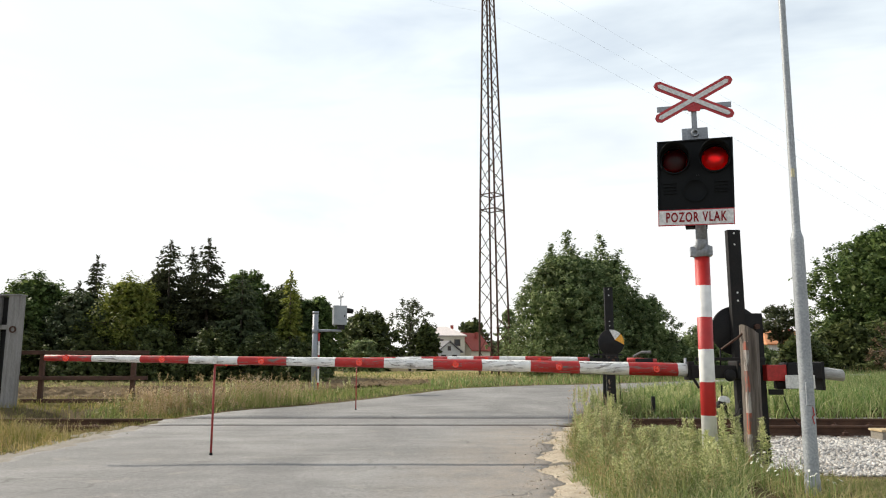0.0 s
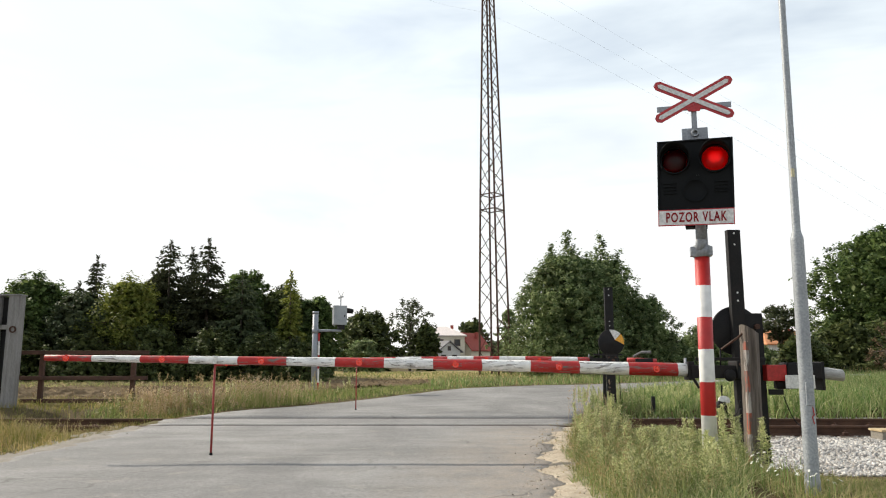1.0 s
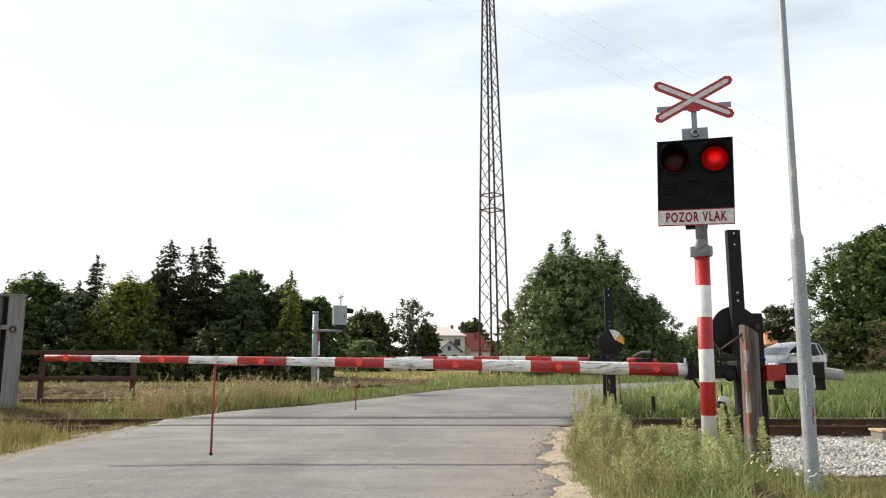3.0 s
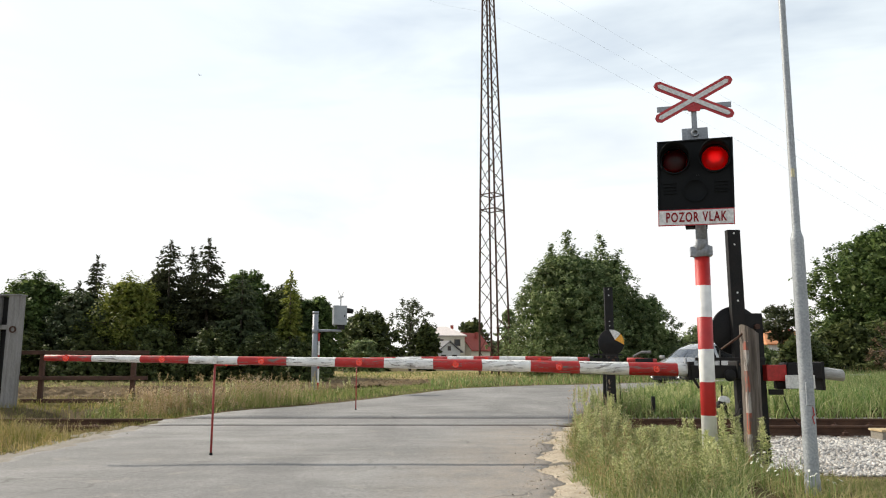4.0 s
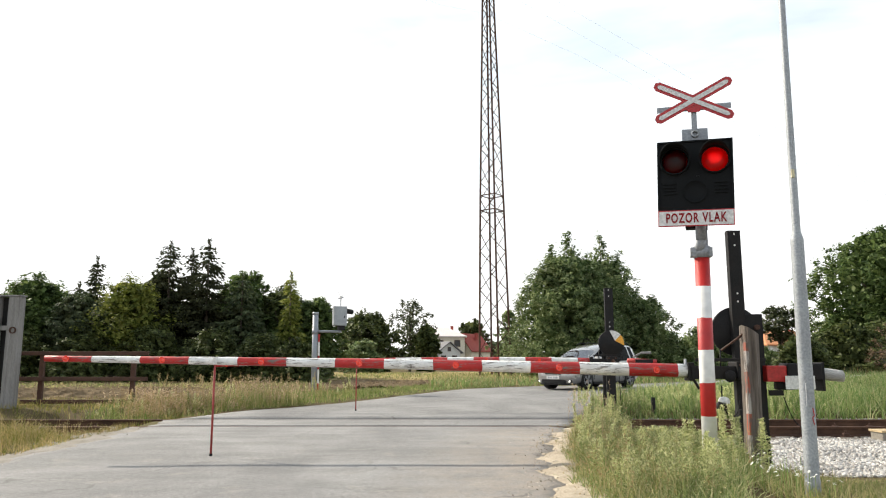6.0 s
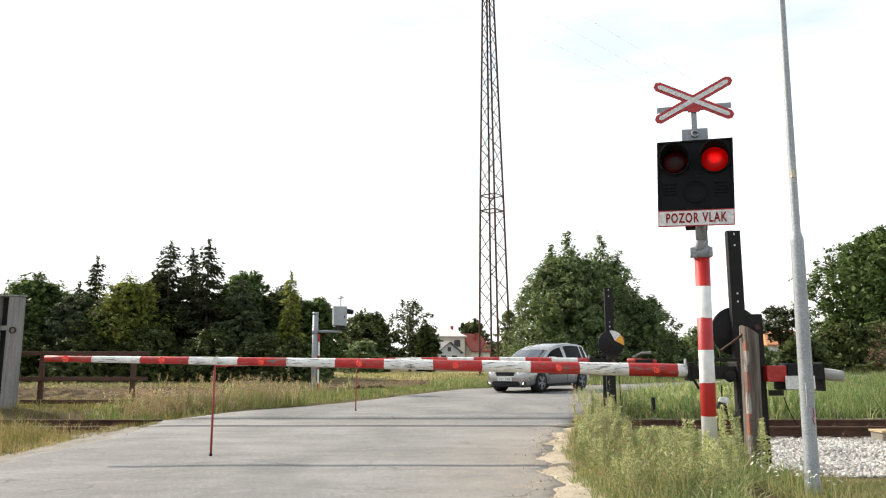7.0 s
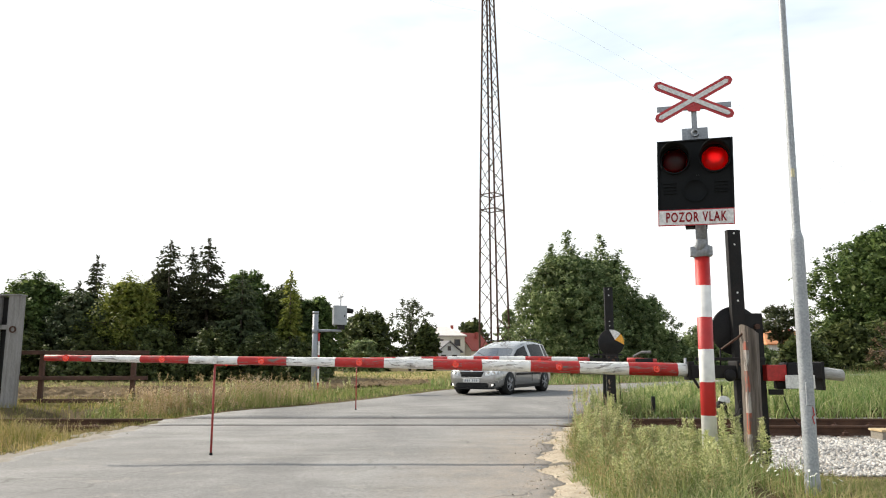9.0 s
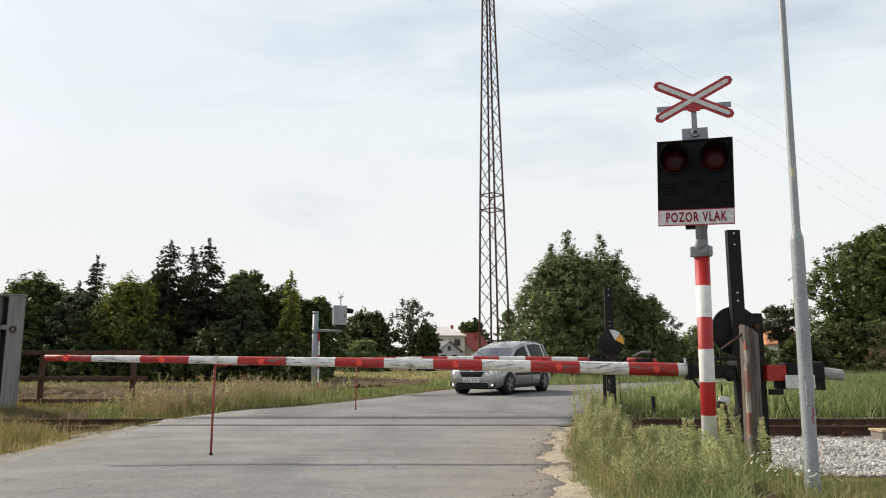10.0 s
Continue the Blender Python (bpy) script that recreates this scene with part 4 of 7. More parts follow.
def lathe_ring(x, y, z, r0, r1, depth=0.03):
    bm = B()
    n = 30
    prof = [(r0, 0.0), (r1, 0.0), (r1, depth), (r0, depth)]
    rings = [[bm.verts.new((x + r * math.cos(2 * math.pi * i / n), y - h, z + r * math.sin(2 * math.pi * i / n))) for i in range(n)] for r, h in prof]
    for k in range(4):
        a, b = rings[k], rings[(k + 1) % 4]
        for i in range(n):
            bm.faces.new((a[i], a[(i + 1) % n], b[(i + 1) % n], b[i]))
    bmesh.ops.recalc_face_normals(bm, faces=bm.faces[:])
    return bm


near_barrier()
far_barrier()
FLASHERS = build_signal()


# ---- posts and poles ----
M_TANLIKE = surf("faded_sticker", (0.55, 0.50, 0.30), (0.62, 0.57, 0.40), 20, 0.6, 0, 0.0, 60)


def build_lamp_pole():
    bx, by = 2.848, 5.87
    z0 = float(lie(bx, by))
    t = thing("lamp_post", pose(bx, by, z0, 0, 0.6, 0), "stepped galvanised steel lamp post among the weeds", "lamp post")
    bm = lathe(B(), [(0.058, -0.15), (0.058, 0.10), (0.053, 0.13), (0.053, 0.9), (0.0515, 1.5), (0.050, 1.97 - z0), (0.048, 2.0 - z0), (0.034, 2.05 - z0), (0.032, 2.07 - z0),
                     (0.029, 3.0), (0.024, 5.2), (0.0235, 5.25)], 26)
    part("shaft", bm, M_GALV, t, "dull galvanised tube", True)
    bm = box(B(), -0.030, 0.030, -0.0555, -0.03, 0.62 - z0 + 0.05, 0.80 - z0 + 0.05, 0.006)
    part("hatch", bm, M_GALV, t, "riveted access hatch")
    bm = B()
    for a, b in (((0.012, 0.66), (0.022, 0.60)), ((0.022, 0.60), (0.006, 0.585)), ((0.006, 0.585), (0.018, 0.53))):
        rod(bm, (a[0], -0.0545, a[1]), (b[0], -0.0545, b[1]), 0.004, 0.003, 6)
    part("flash_mark", bm, M_RED, t, "red painted flash mark")
    part("sticker", box(B(), -0.026, 0.0, -0.034, -0.024, 2.50 - z0, 2.57 - z0, 0.001), M_TANLIKE, t, "small faded yellow sticker")


def build_wood_post():
    bx, by = 3.015, 7.33
    t = thing("wooden_post", pose(bx, by, float(lie(bx, by)), 0, 0.9, 4), "weathered cracked wooden post with traces of red paint", "post")
    bm = B()
    n = 20
    rings = []
    for j in range(15):
        z = -0.2 + j * 0.11
        ring = []
        for i in range(n):
            a = 2 * math.pi * i / n
            sq = 0.088 / max(abs(math.cos(a)), abs(math.sin(a))) ** 0.75
            k = sq * (1 + 0.05 * noise.noise((math.cos(a) * 2.5, math.sin(a) * 2.5, z * 0.7)))
            if i in (14, 17):
                k *= 0.90
            top = 0.05 * math.cos(a) if j == 14 else 0
            ring.append(bm.verts.new((0.84 * k * math.cos(a), k * math.sin(a), z - top)))
        rings.append(ring)
    for a, b in zip(rings, rings[1:]):
        for i in range(n):
            bm.faces.new((a[i], a[(i + 1) % n], b[(i + 1) % n], b[i]))
    bm.faces.new(rings[-1])
    part("timber", bm, M_WOOD, t)
    strip = banded("flaking_paint", 0.2, 0.05, (0.36, 0.09, 0.055), (0.38, 0.35, 0.32), (0.13, 0.105, 0.09), 0.85, 2, 0.47)
    part("painted_edge", box(B(), -0.086, -0.055, -0.098, -0.04, 0.0, 1.22, 0.008), strip, t, "edge with flaking red and white paint")
    part("iron_strap", rod(B(), (-0.26, 0.06, 1.14), (-0.06, 0.0, 1.30), 0.009, 0.012, 8), M_RUST, t, "rusty iron stay", True)
    part("strap_knob", rod(B(), (-0.07, 0.0, 1.29), (0.0, -0.02, 1.345), 0.02, 0.017, 8), M_RUST, t, smooth=True)


def build_timber_stop():
    bx, by = -9.64, 16.3
    z0 = float(lie(bx, by))
    t = thing("timber_post", pose(bx, by, z0), "massive silvered timber post with a braced dark slot", "post")
    top = 2.46 - z0
    part("front_plank", box(B(), 0.05, 0.31, -0.1, 0.12, -0.2, top, 0.012), M_GREYWOOD, t)
    part("rear_plank", box(B(), -0.42, -0.14, -0.1, 0.12, -0.2, top, 0.012), M_GREYWOOD, t)
    # the slot's deep shade is put in as a black board
    part("slot_shade_board", box(B(), -0.14, 0.05, 0.04, 0.1, -0.2, top - 0.02, 0.0), M_BLACK, t, "recessed board coloured black for the slot's shade")
    part("cross_piece", box(B(), -0.14, 0.05, -0.08, 0.04, 1.72 - z0, 1.82 - z0, 0.008), M_GREYWOOD, t)
    part("cap_board", box(B(), -0.44, 0.33, -0.12, 0.14, top, top + 0.035, 0.008), M_GREYWOOD, t)
    brace = part("brace", box(B(), -0.07, 0.07, -0.15, -0.1, -1.0, 1.0, 0.01), M_GREYWOOD, t)
    brace.matrix_basis = pose(-0.38, 0, 0.95, 0, 14, 0)
    part("iron_ring", lathe_ring(0.2, -0.1, 1.72 - z0, 0.05, 0.075, 0.03), M_RUST, t, "rusty iron ring")


def build_fence():
    by = 17.0
    t = thing("rail_fence", pose(-8.2, by, float(lie(-8.2, by))), "rusty two-rail steel fence beside the track", "fence")
    z0 = float(lie(-8.2, by))
    for z, h in ((1.23, 0.05), (0.655, 0.05)):
        part("fence_rail", box(B(), -1.45, 1.46, -0.03, 0.03, z - z0 - h, z - z0 + h - 0.01, 0.008), M_RUST, t)
    for x in (-1.0, 1.1):
        part("fence_post", box(B(), x - 0.05, x + 0.05, 0.03, 0.12, -0.2, 1.24 - z0, 0.008), M_RUST, t)
    part("kick_rail", box(B(), -1.4, 1.3, -0.02, 0.02, 0.05, 0.14, 0.006), M_RUST, t)


build_lamp_pole()
build_wood_post()
build_timber_stop()
build_fence()


def build_mast():
    bx, by = 2.95, 42.0
    z0 = float(lie(bx, by))
    t = thing("lattice_mast", pose(bx, by, z0, 0, -0.5, 0) @ pose(0, 0, 0, 0, 0, 8.5), "tall rusty brown steel lattice power mast", "mast")

    def half(z):
        return float(np.interp(z, [0, 2.3, 9.9, 22.9, 27], [0.90, 0.865, 0.70, 0.345, 0.26]))

    dirs = [(-1, 0), (0, -1), (1, 0), (0, 1)]
    for dx, dy in dirs:
        bm = B()
        zs = [-0.3, 2.3, 9.9, 22.9, 27]
        for a, b in zip(zs, zs[1:]):
            rod(bm, (dx * half(a), dy * half(a), a), (dx * half(b), dy * half(b), b), 0.058, 0.058, 6)
        part("leg", bm, M_RUST, t)
    z, k = 0.2, 0
    while z < 26:
        h = 0.5 + 0.78 * half(z)
        if 9.2 < z < 9.6:
            h = 10.2 - z
        for i in range(4):
            a, b = dirs[i], dirs[(i + 1) % 4]
            if k % 2:
                a, b = b, a
            p = (a[0] * half(z), a[1] * half(z), z)
            q = (b[0] * half(z + h), b[1] * half(z + h), z + h)
            part("brace", rod(B(), p, q, 0.026, 0.026, 4), M_RUST, t)
        z += h
        k += 1
    for z in (9.55, 10.45):
        for i in range(4):
            a, b = dirs[i], dirs[(i + 1) % 4]
            part("ring_strut", rod(B(), (a[0] * half(z), a[1] * half(z), z), (b[0] * half(z), b[1] * half(z), z), 0.036, 0.036, 4), M_RUST, t)


build_mast()


# ---- trees ----
def rand_dirs(rng, n):
    d = rng.normal(size=(n, 3))
    return d / np.linalg.norm(d, axis=1, keepdims=True)


def leaf_quads(rng, pos, out, length, width, droop=0.0):
    """Diamond leaves at pos, their faces turned roughly along out."""
    n = len(pos)
    nrm = out * 0.7 + rand_dirs(rng, n) * 0.8 + np.array([0, 0, 0.35])
    nrm /= np.linalg.norm(nrm, axis=1, keepdims=True)
    a = np.cross(nrm, rand_dirs(rng, n))
    a /= np.linalg.norm(a, axis=1, keepdims=True) + 1e-9
    a[:, 2] -= droop
    b = np.cross(nrm, a)
    L = (length * rng.uniform(0.6, 1.3, n))[:, None]
    W = (width * rng.uniform(0.6, 1.3, n))[:, None]
    return np.stack([pos - a * L / 2, pos + b * W / 2 - a * L * 0.05, pos + a * L / 2, pos - b * W / 2 - a * L * 0.05], 1)


PROFILES = {
    "round": [(0.0, 0.55), (0.12, 0.86), (0.38, 1.0), (0.62, 0.92), (0.82, 0.66), (0.94, 0.36), (1.0, 0.06)],
    "full": [(0.0, 0.80), (0.15, 1.0), (0.40, 1.0), (0.60, 0.86), (0.78, 0.62), (0.92, 0.32), (1.0, 0.05)],
    "cone": [(0.0, 0.80), (0.15, 1.0), (0.38, 0.93), (0.60, 0.70), (0.80, 0.42), (0.93, 0.18), (1.0, 0.02)],
    "airy": [(0.0, 0.12), (0.15, 0.40), (0.40, 0.95), (0.62, 1.0), (0.82, 0.72), (1.0, 0.10)],
    "low": [(0.0, 0.90), (0.25, 1.0), (0.6, 0.82), (0.85, 0.5), (1.0, 0.1)],
}


def build_tree(x, y, height, width, material, seed, label, leaves=9000, base=0.0, leaf=0.22, shape="round", name="tree", depth=None, lumps=0.24, spray=None,
               tops=(), lean=0.0):
    """Trunk, limbs and a crown of leafy sprays that reach out to an uneven envelope."""
    rng = np.random.RandomState(seed)
    z0 = float(lie(x, y))
    t = thing(name, pose(x, y, z0), label, "tree" if name == "tree" else name)
    per = 34
    k = max(40, int(leaves * 0.8 / per))
    ph, pr = zip(*PROFILES[shape])
    hh = rng.uniform(0, 1, k * 4)
    hh = hh[rng.uniform(0, 1, k * 4) < np.interp(hh, ph, pr) ** 0.8][:k]
    k = len(hh)
    a = rng.uniform(0, 2 * math.pi, k)
    f = np.where(rng.uniform(size=k) < 0.76, rng.uniform(0.80, 1.02, k), rng.uniform(0.30, 0.80, k))
    R = np.interp(hh, ph, pr)
    for i in range(k):
        v = Vector((math.cos(a[i]) * 1.5 + seed * 3.1, math.sin(a[i]) * 1.5, hh[i] * 4.0))
        R[i] *= 1 + lumps * noise.noise(v) * 1.7 + lumps * 0.6 * noise.noise(v * 3.1)
    half = np.array([width / 2, (depth or width) / 2])
    span = height * (1 - base)
    s_len = spray or min(1.1, max(0.30, 0.15 * width))
    P = np.stack([np.cos(a) * half[0] * R * f, np.sin(a) * half[1] * R * f, height * base + span * hh * 0.955], -1)
    P[:, 0] += lean * hh
    D = np.stack([np.cos(a) * (1.05 - 0.75 * hh), np.sin(a) * (1.05 - 0.75 * hh), 0.10 + 1.0 * hh ** 1.5], -1) + rng.normal(size=(k, 3)) * 0.22
    # extra leaders that stand above the crown
    for tx, ty, tz in tops:
        m = 16
        u = np.linspace(0, 1, m) ** 0.8
        P = np.concatenate([P, np.stack([tx + rng.normal(size=m) * 0.42 * (1.05 - u), ty + rng.normal(size=m) * 0.42 * (1.05 - u), tz - 1.9 * (1 - u)], -1)])
        D = np.concatenate([D, np.stack([rng.normal(size=m) * 0.6, rng.normal(size=m) * 0.6, np.full(m, 0.8)], -1)])
    k = len(P)
    D /= np.linalg.norm(D, axis=1, keepdims=True)
    # five twigs fan out of every spray, with leaves along them
    fan = D[:, None, :] + rng.normal(size=(k, 5, 3)) * 0.42
    fan /= np.linalg.norm(fan, axis=2, keepdims=True)
    S = s_len * rng.uniform(0.55, 1.2, (k, 1, 1))
    tw = rng.randint(0, 5, (k, per))
    along = rng.uniform(0, 1, (k, per, 1)) ** 0.75
    d = np.take_along_axis(fan, tw[..., None], 1)
    pos = P[:, None, :] + d * S * (along - 0.45) + rng.normal(size=(k, per, 3)) * (0.07 * s_len + 0.02)
    pos[..., 2] -= 0.16 * S[..., 0] * along[..., 0] ** 2
    pos, d = pos.reshape(-1, 3), d.reshape(-1, 3)
    pos[:, 2] = np.maximum(pos[:, 2], 0.10)
    n = len(pos)
    nrm = np.array([0, 0, 0.75]) + d * 0.35 + rand_dirs(rng, n) * 0.62
    q = facing_leaves(rng, pos, nrm, leaf, leaf * 0.60)
    # larger leaves added inside the crown to block the sky and darken its core
    m = int(leaves * 0.22)
    h2, a2 = rng.uniform(0.03, 0.88, m), rng.uniform(0, 2 * math.pi, m)
    r2 = np.interp(h2, ph, pr) * rng.uniform(0.1, 0.78, m)
    p2 = np.stack([np.cos(a2) * half[0] * r2 + lean * h2, np.sin(a2) * half[1] * r2, height * base + span * h2], -1)
    p2[:, 2] = np.maximum(p2[:, 2], 0.10)
    q2 = facing_leaves(rng, p2, rand_dirs(rng, m), leaf * (1.9 if shape != "airy" else 1.0), leaf * (1.4 if shape != "airy" else 0.6))
    bm = B()
    tr = 0.017 * height + 0.02
    bend = lean * 0.6
    rod(bm, (0, 0, -0.2), (bend * 0.4, 0, height * 0.42), tr, tr * 0.66, 9)
    rod(bm, (bend * 0.4, 0, height * 0.42), (bend, 0, height * 0.86), tr * 0.66, 0.02, 8)
    for i in rng.choice(k, min(k, 26), False):
        p = Vector(P[i])
        s0 = Vector((bend * 0.4, 0, min(p.z * 0.8, height * rng.uniform(0.2, 0.6))))
        elbow = s0.lerp(p, 0.5) + Vector((0, 0, 0.06 * height))
        rod(bm, s0, elbow, tr * 0.38, tr * 0.22, 6)
        rod(bm, elbow, p, tr * 0.22, 0.012, 5)
    part("trunk", bm, M_BARK, t, smooth=True)
    quads("crown", np.concatenate([q, q2]), material, t)
    return t


def facing_leaves(rng, pos, nrm, length, width):
    """Pointed oval leaves at pos, lying across nrm."""
    n = len(pos)
    nrm = nrm / (np.linalg.norm(nrm, axis=1, keepdims=True) + 1e-9)
    u = np.cross(nrm, rand_dirs(rng, n))
    u /= np.linalg.norm(u, axis=1, keepdims=True) + 1e-9
    v = np.cross(nrm, u)
    L = (length * rng.uniform(0.6, 1.3, n))[:, None]
    W = (width * rng.uniform(0.6, 1.3, n))[:, None]
    return np.stack([pos - u * L / 2, pos + v * W / 2 - u * L * 0.05, pos + u * L / 2, pos - v * W / 2 - u * L * 0.05], 1)


def build_spruce(x, y, height, width, material, seed, label, name="spruce"):
    rng = np.random.RandomState(seed)
    t = thing(name, pose(x, y, float(lie(x, y))), label, "tree")
    bm = B()
    rod(bm, (0, 0, -0.2), (0, 0, height), 0.02 * height, 0.012, 8)
    part("trunk", bm, M_BARK, t, smooth=True)
    P, A, S = [], [], []
    z = 0.3
    while z < height - 0.25:
        f = 1 - z / height
        R = width / 2 * (f ** 0.85) * rng.uniform(0.70, 1.15) + 0.06
        nb = int(7 + 6 * f)
        for _ in range(nb):
            a = rng.uniform(0, 2 * math.pi)
            r = R * rng.uniform(0.65, 1.12)
            m = max(3, int(r / 0.075))
            for s in np.linspace(0.12, 1, m):
                droop = -0.22 * r * s + 0.28 * r * max(0, s - 0.62)
                for side in (-1, 0, 1):
                    b = a + side * 0.8
                    p = np.array([math.cos(a) * r * s, math.sin(a) * r * s, z + droop]) + rng.normal(size=3) * 0.05
                    v = np.array([math.cos(b), math.sin(b), -0.25 - 0.35 * abs(side) + rng.normal() * 0.2])
                    P.append(p)
                    A.append(v / np.linalg.norm(v))
                    S.append(rng.uniform(0.6, 1.15) * (0.13 + 0.11 * f))
        z += 0.20 + 0.10 * f
    for zz in np.arange(height - 0.6, height, 0.06):
        for _ in range(3):
            a = rng.uniform(0, 6.28)
            P.append(np.array([0, 0, zz]))
            A.append(np.array([math.cos(a) * 0.7, math.sin(a) * 0.7, 0.7]))
            S.append(0.12)
    P, A, S = np.array(P), np.array(A), np.array(S)[:, None]
    side = np.cross(A, rand_dirs(rng, len(P)))
    side /= np.linalg.norm(side, axis=1, keepdims=True) + 1e-9
    q = np.stack([P, P + A * S * 0.6 + side * S * 0.30, P + A * S * 1.5, P + A * S * 0.6 - side * S * 0.30], 1)
    quads("crown", q, material, t)
    return t


M_DRYLEAF = leafy("withered_leaves", [(0.10, 0.06, 0.035), (0.20, 0.13, 0.08), (0.32, 0.24, 0.15)], 0.3)
FIELD_TREES = "behind the ploughed field"
build_tree(-18.54, 33.44, 5.03, 3.50, M_LEAF_MID, 1, "broad green walnut-like tree " + FIELD_TREES, 15000, 0, 0.18, spray=0.75)
build_tree(-22.42, 34.96, 4.80, 4.56, M_LEAF_DARK, 2, "dark green leafy tree " + FIELD_TREES, 7000, 0, 0.20)
build_spruce(-17.56, 35.34, 4.72, 1.22, M_NEEDLE, 28, "small spruce spire among leafy trees")
build_spruce(-16.95, 35.72, 6.02, 2.58, M_NEEDLE, 3, "dark spruce rising out of leafy trees")
build_tree(-15.96, 32.38, 4.12, 2.96, M_NEEDLE_LIGHT, 4, "dense dark yew " + FIELD_TREES, 17000, 0, 0.13, "round", spray=0.4)
build_tree(-14.06, 32.98, 4.88, 3.42, M_LEAF_LIME, 5, "yellow-green airy acacia tree against dark spruces", 11000, 0.12, 0.14, "round", lumps=0.34, spray=0.8)
build_tree(-13.60, 35.11, 5.56, 2.13, M_LEAF_DARK, 29, "dark leafy tree between acacia and spruce", 7000, 0, 0.17)
build_spruce(-12.96, 34.58, 6.59, 4.86, M_NEEDLE, 6, "tall nearly black spruce " + FIELD_TREES)
build_spruce(-12.31, 35.72, 6.40, 2.74, M_NEEDLE, 7, "slim nearly black spruce " + FIELD_TREES)
build_spruce(-11.13, 34.58, 6.70, 4.86, M_NEEDLE, 8, "tall nearly black spruce with a pointed top")
build_tree(-9.65, 35.72, 5.67, 3.04, M_LEAF_MID, 9, "rounded green leafy tree beside the spruces", 12000, 0, 0.17)
build_spruce(-9.27, 33.82, 4.95, 3.95, M_NEEDLE_LIGHT, 10, "lighter green drooping spruce " + FIELD_TREES)
build_spruce(-7.03, 33.82, 5.03, 1.75, M_LEAF_LIME, 11, "slim yellow-green larch " + FIELD_TREES, "larch")
build_tree(-7.90, 36.48, 4.80, 3.19, M_LEAF_DARK, 26, "dark green leafy tree behind a larch", 9000, 0, 0.18)
build_tree(-6.31, 36.48, 4.27, 2.89, M_LEAF_MID, 12, "green leafy tree at the edge of the wood", 10000, 0, 0.18)
build_tree(-6.0, 58, 4.95, 5.4, M_LEAF_DARK, 13, "dark rounded tree in the distance", 11000, 0, 0.28)
build_tree(-6.23, 31.54, 1.91, 2.58, M_LEAF_DARK, 14, "low green bush at the field edge", 6000, 0, 0.15, "low", name="bush")
build_tree(-2.95, 66, 6.75, 4.2, M_LEAF_GREY, 15, "thin airy tree with see-through crown", 3600, 0.22, 0.24, "airy", lumps=0.35, spray=0.7)
build_tree(-1.4, 64, 4.3, 2.6, M_LEAF_DARK, 16, "dark low tree in the distance", 6000, 0, 0.26)
build_tree(-5.6, 52, 2.5, 3.0, M_LEAF_BRIGHT, 17, "rounded light green bush at the field edge", 6000, 0, 0.20, "low", name="bush")
build_tree(5.4, 135, 9.0, 7.0, M_LEAF_DARK, 18, "round tree behind the houses", 5000, 0, 0.6)
build_tree(6.75, 39.6, 7.2, 6.5, M_LEAF_BRIGHT, 19, "large full green tree beside the road", 40000, 0.0, 0.165, "full", lumps=0.24, spray=0.72, tops=((0.05, 0.1, 7.8), (-0.9, -0.3, 7.0)))
build_tree(8.95, 41.2, 7.25, 4.9, M_LEAF_BRIGHT, 20, "narrower green tree beside the road", 28000, 0.0, 0.165, "full", lumps=0.26, spray=0.70, tops=((-0.05, 0.0, 7.9), (0.85, -0.2, 6.9)))
build_tree(10.9, 40.4, 4.7, 3.6, M_LEAF_BRIGHT, 27, "dark lower tree beside the road", 12000, 0, 0.17, spray=0.5)
build_tree(4.0, 44.5, 4.4, 2.4, M_LEAF_BRIGHT, 21, "young thin green tree behind the mast", 2200, 0, 0.17, "cone", lumps=0.4)
for i, (bx, w, h) in enumerate(((14.5, 5.0, 3.2), (18.5, 5.5, 3.4), (22.2, 3.6, 1.9), (28.4, 5.0, 4.2))):
    build_tree(bx * 1.03, 52 + i, h, w, M_LEAF_BRIGHT, 60 + i, "low light green hedge tree beyond the road", 7000, 0.0, 0.24, "low")
build_tree(26.4, 58, 5.2, 3.4, M_LEAF_GREY, 25, "small airy tree in front of a house", 4200, 0.42, 0.26, "airy")
build_tree(31.0, 50.0, 10.4, 12.2, M_LEAF_MID, 23, "large spreading walnut tree beside the road", 44000, 0.0, 0.26, "round", lumps=0.20, spray=0.95)
build_tree(40.4, 56.0, 14.4, 13.6, M_LEAF_MID, 24, "tall spreading walnut tree beside the road", 30000, 0.0, 0.32, "round", lumps=0.2, spray=1.1)
for i, (bx, by, h, w) in enumerate(((19.6, 40.4, 2.2, 3.0), (23.0, 42.2, 3.0, 4.0), (26.6, 44.0, 3.3, 4.2))):
    build_tree(bx, by, h, w, M_LEAF_DARK, 70 + i, "dark bush below the walnut trees", 6000, 0.0, 0.22, "low", name="bush")
# shrubs added to fill the dark band of shade below the trees
for i, (bx, by, h, w) in enumerate(((-20.90, 32.07, 2.37, 3.34), (-17.94, 31.62, 2.44, 3.50), (-15.20, 31.46, 2.22, 3.34), (-12.46, 32.07, 2.52, 3.34), (-9.88, 31.92, 2.29, 3.19), (-7.75, 32.22, 2.22, 2.89))):
    build_tree(bx, by, h, w, M_LEAF_DARK, 40 + i, "dense dark shrub added for the shaded foot of the wood", 9000, 0.0, 0.14, "low", name="shrub")
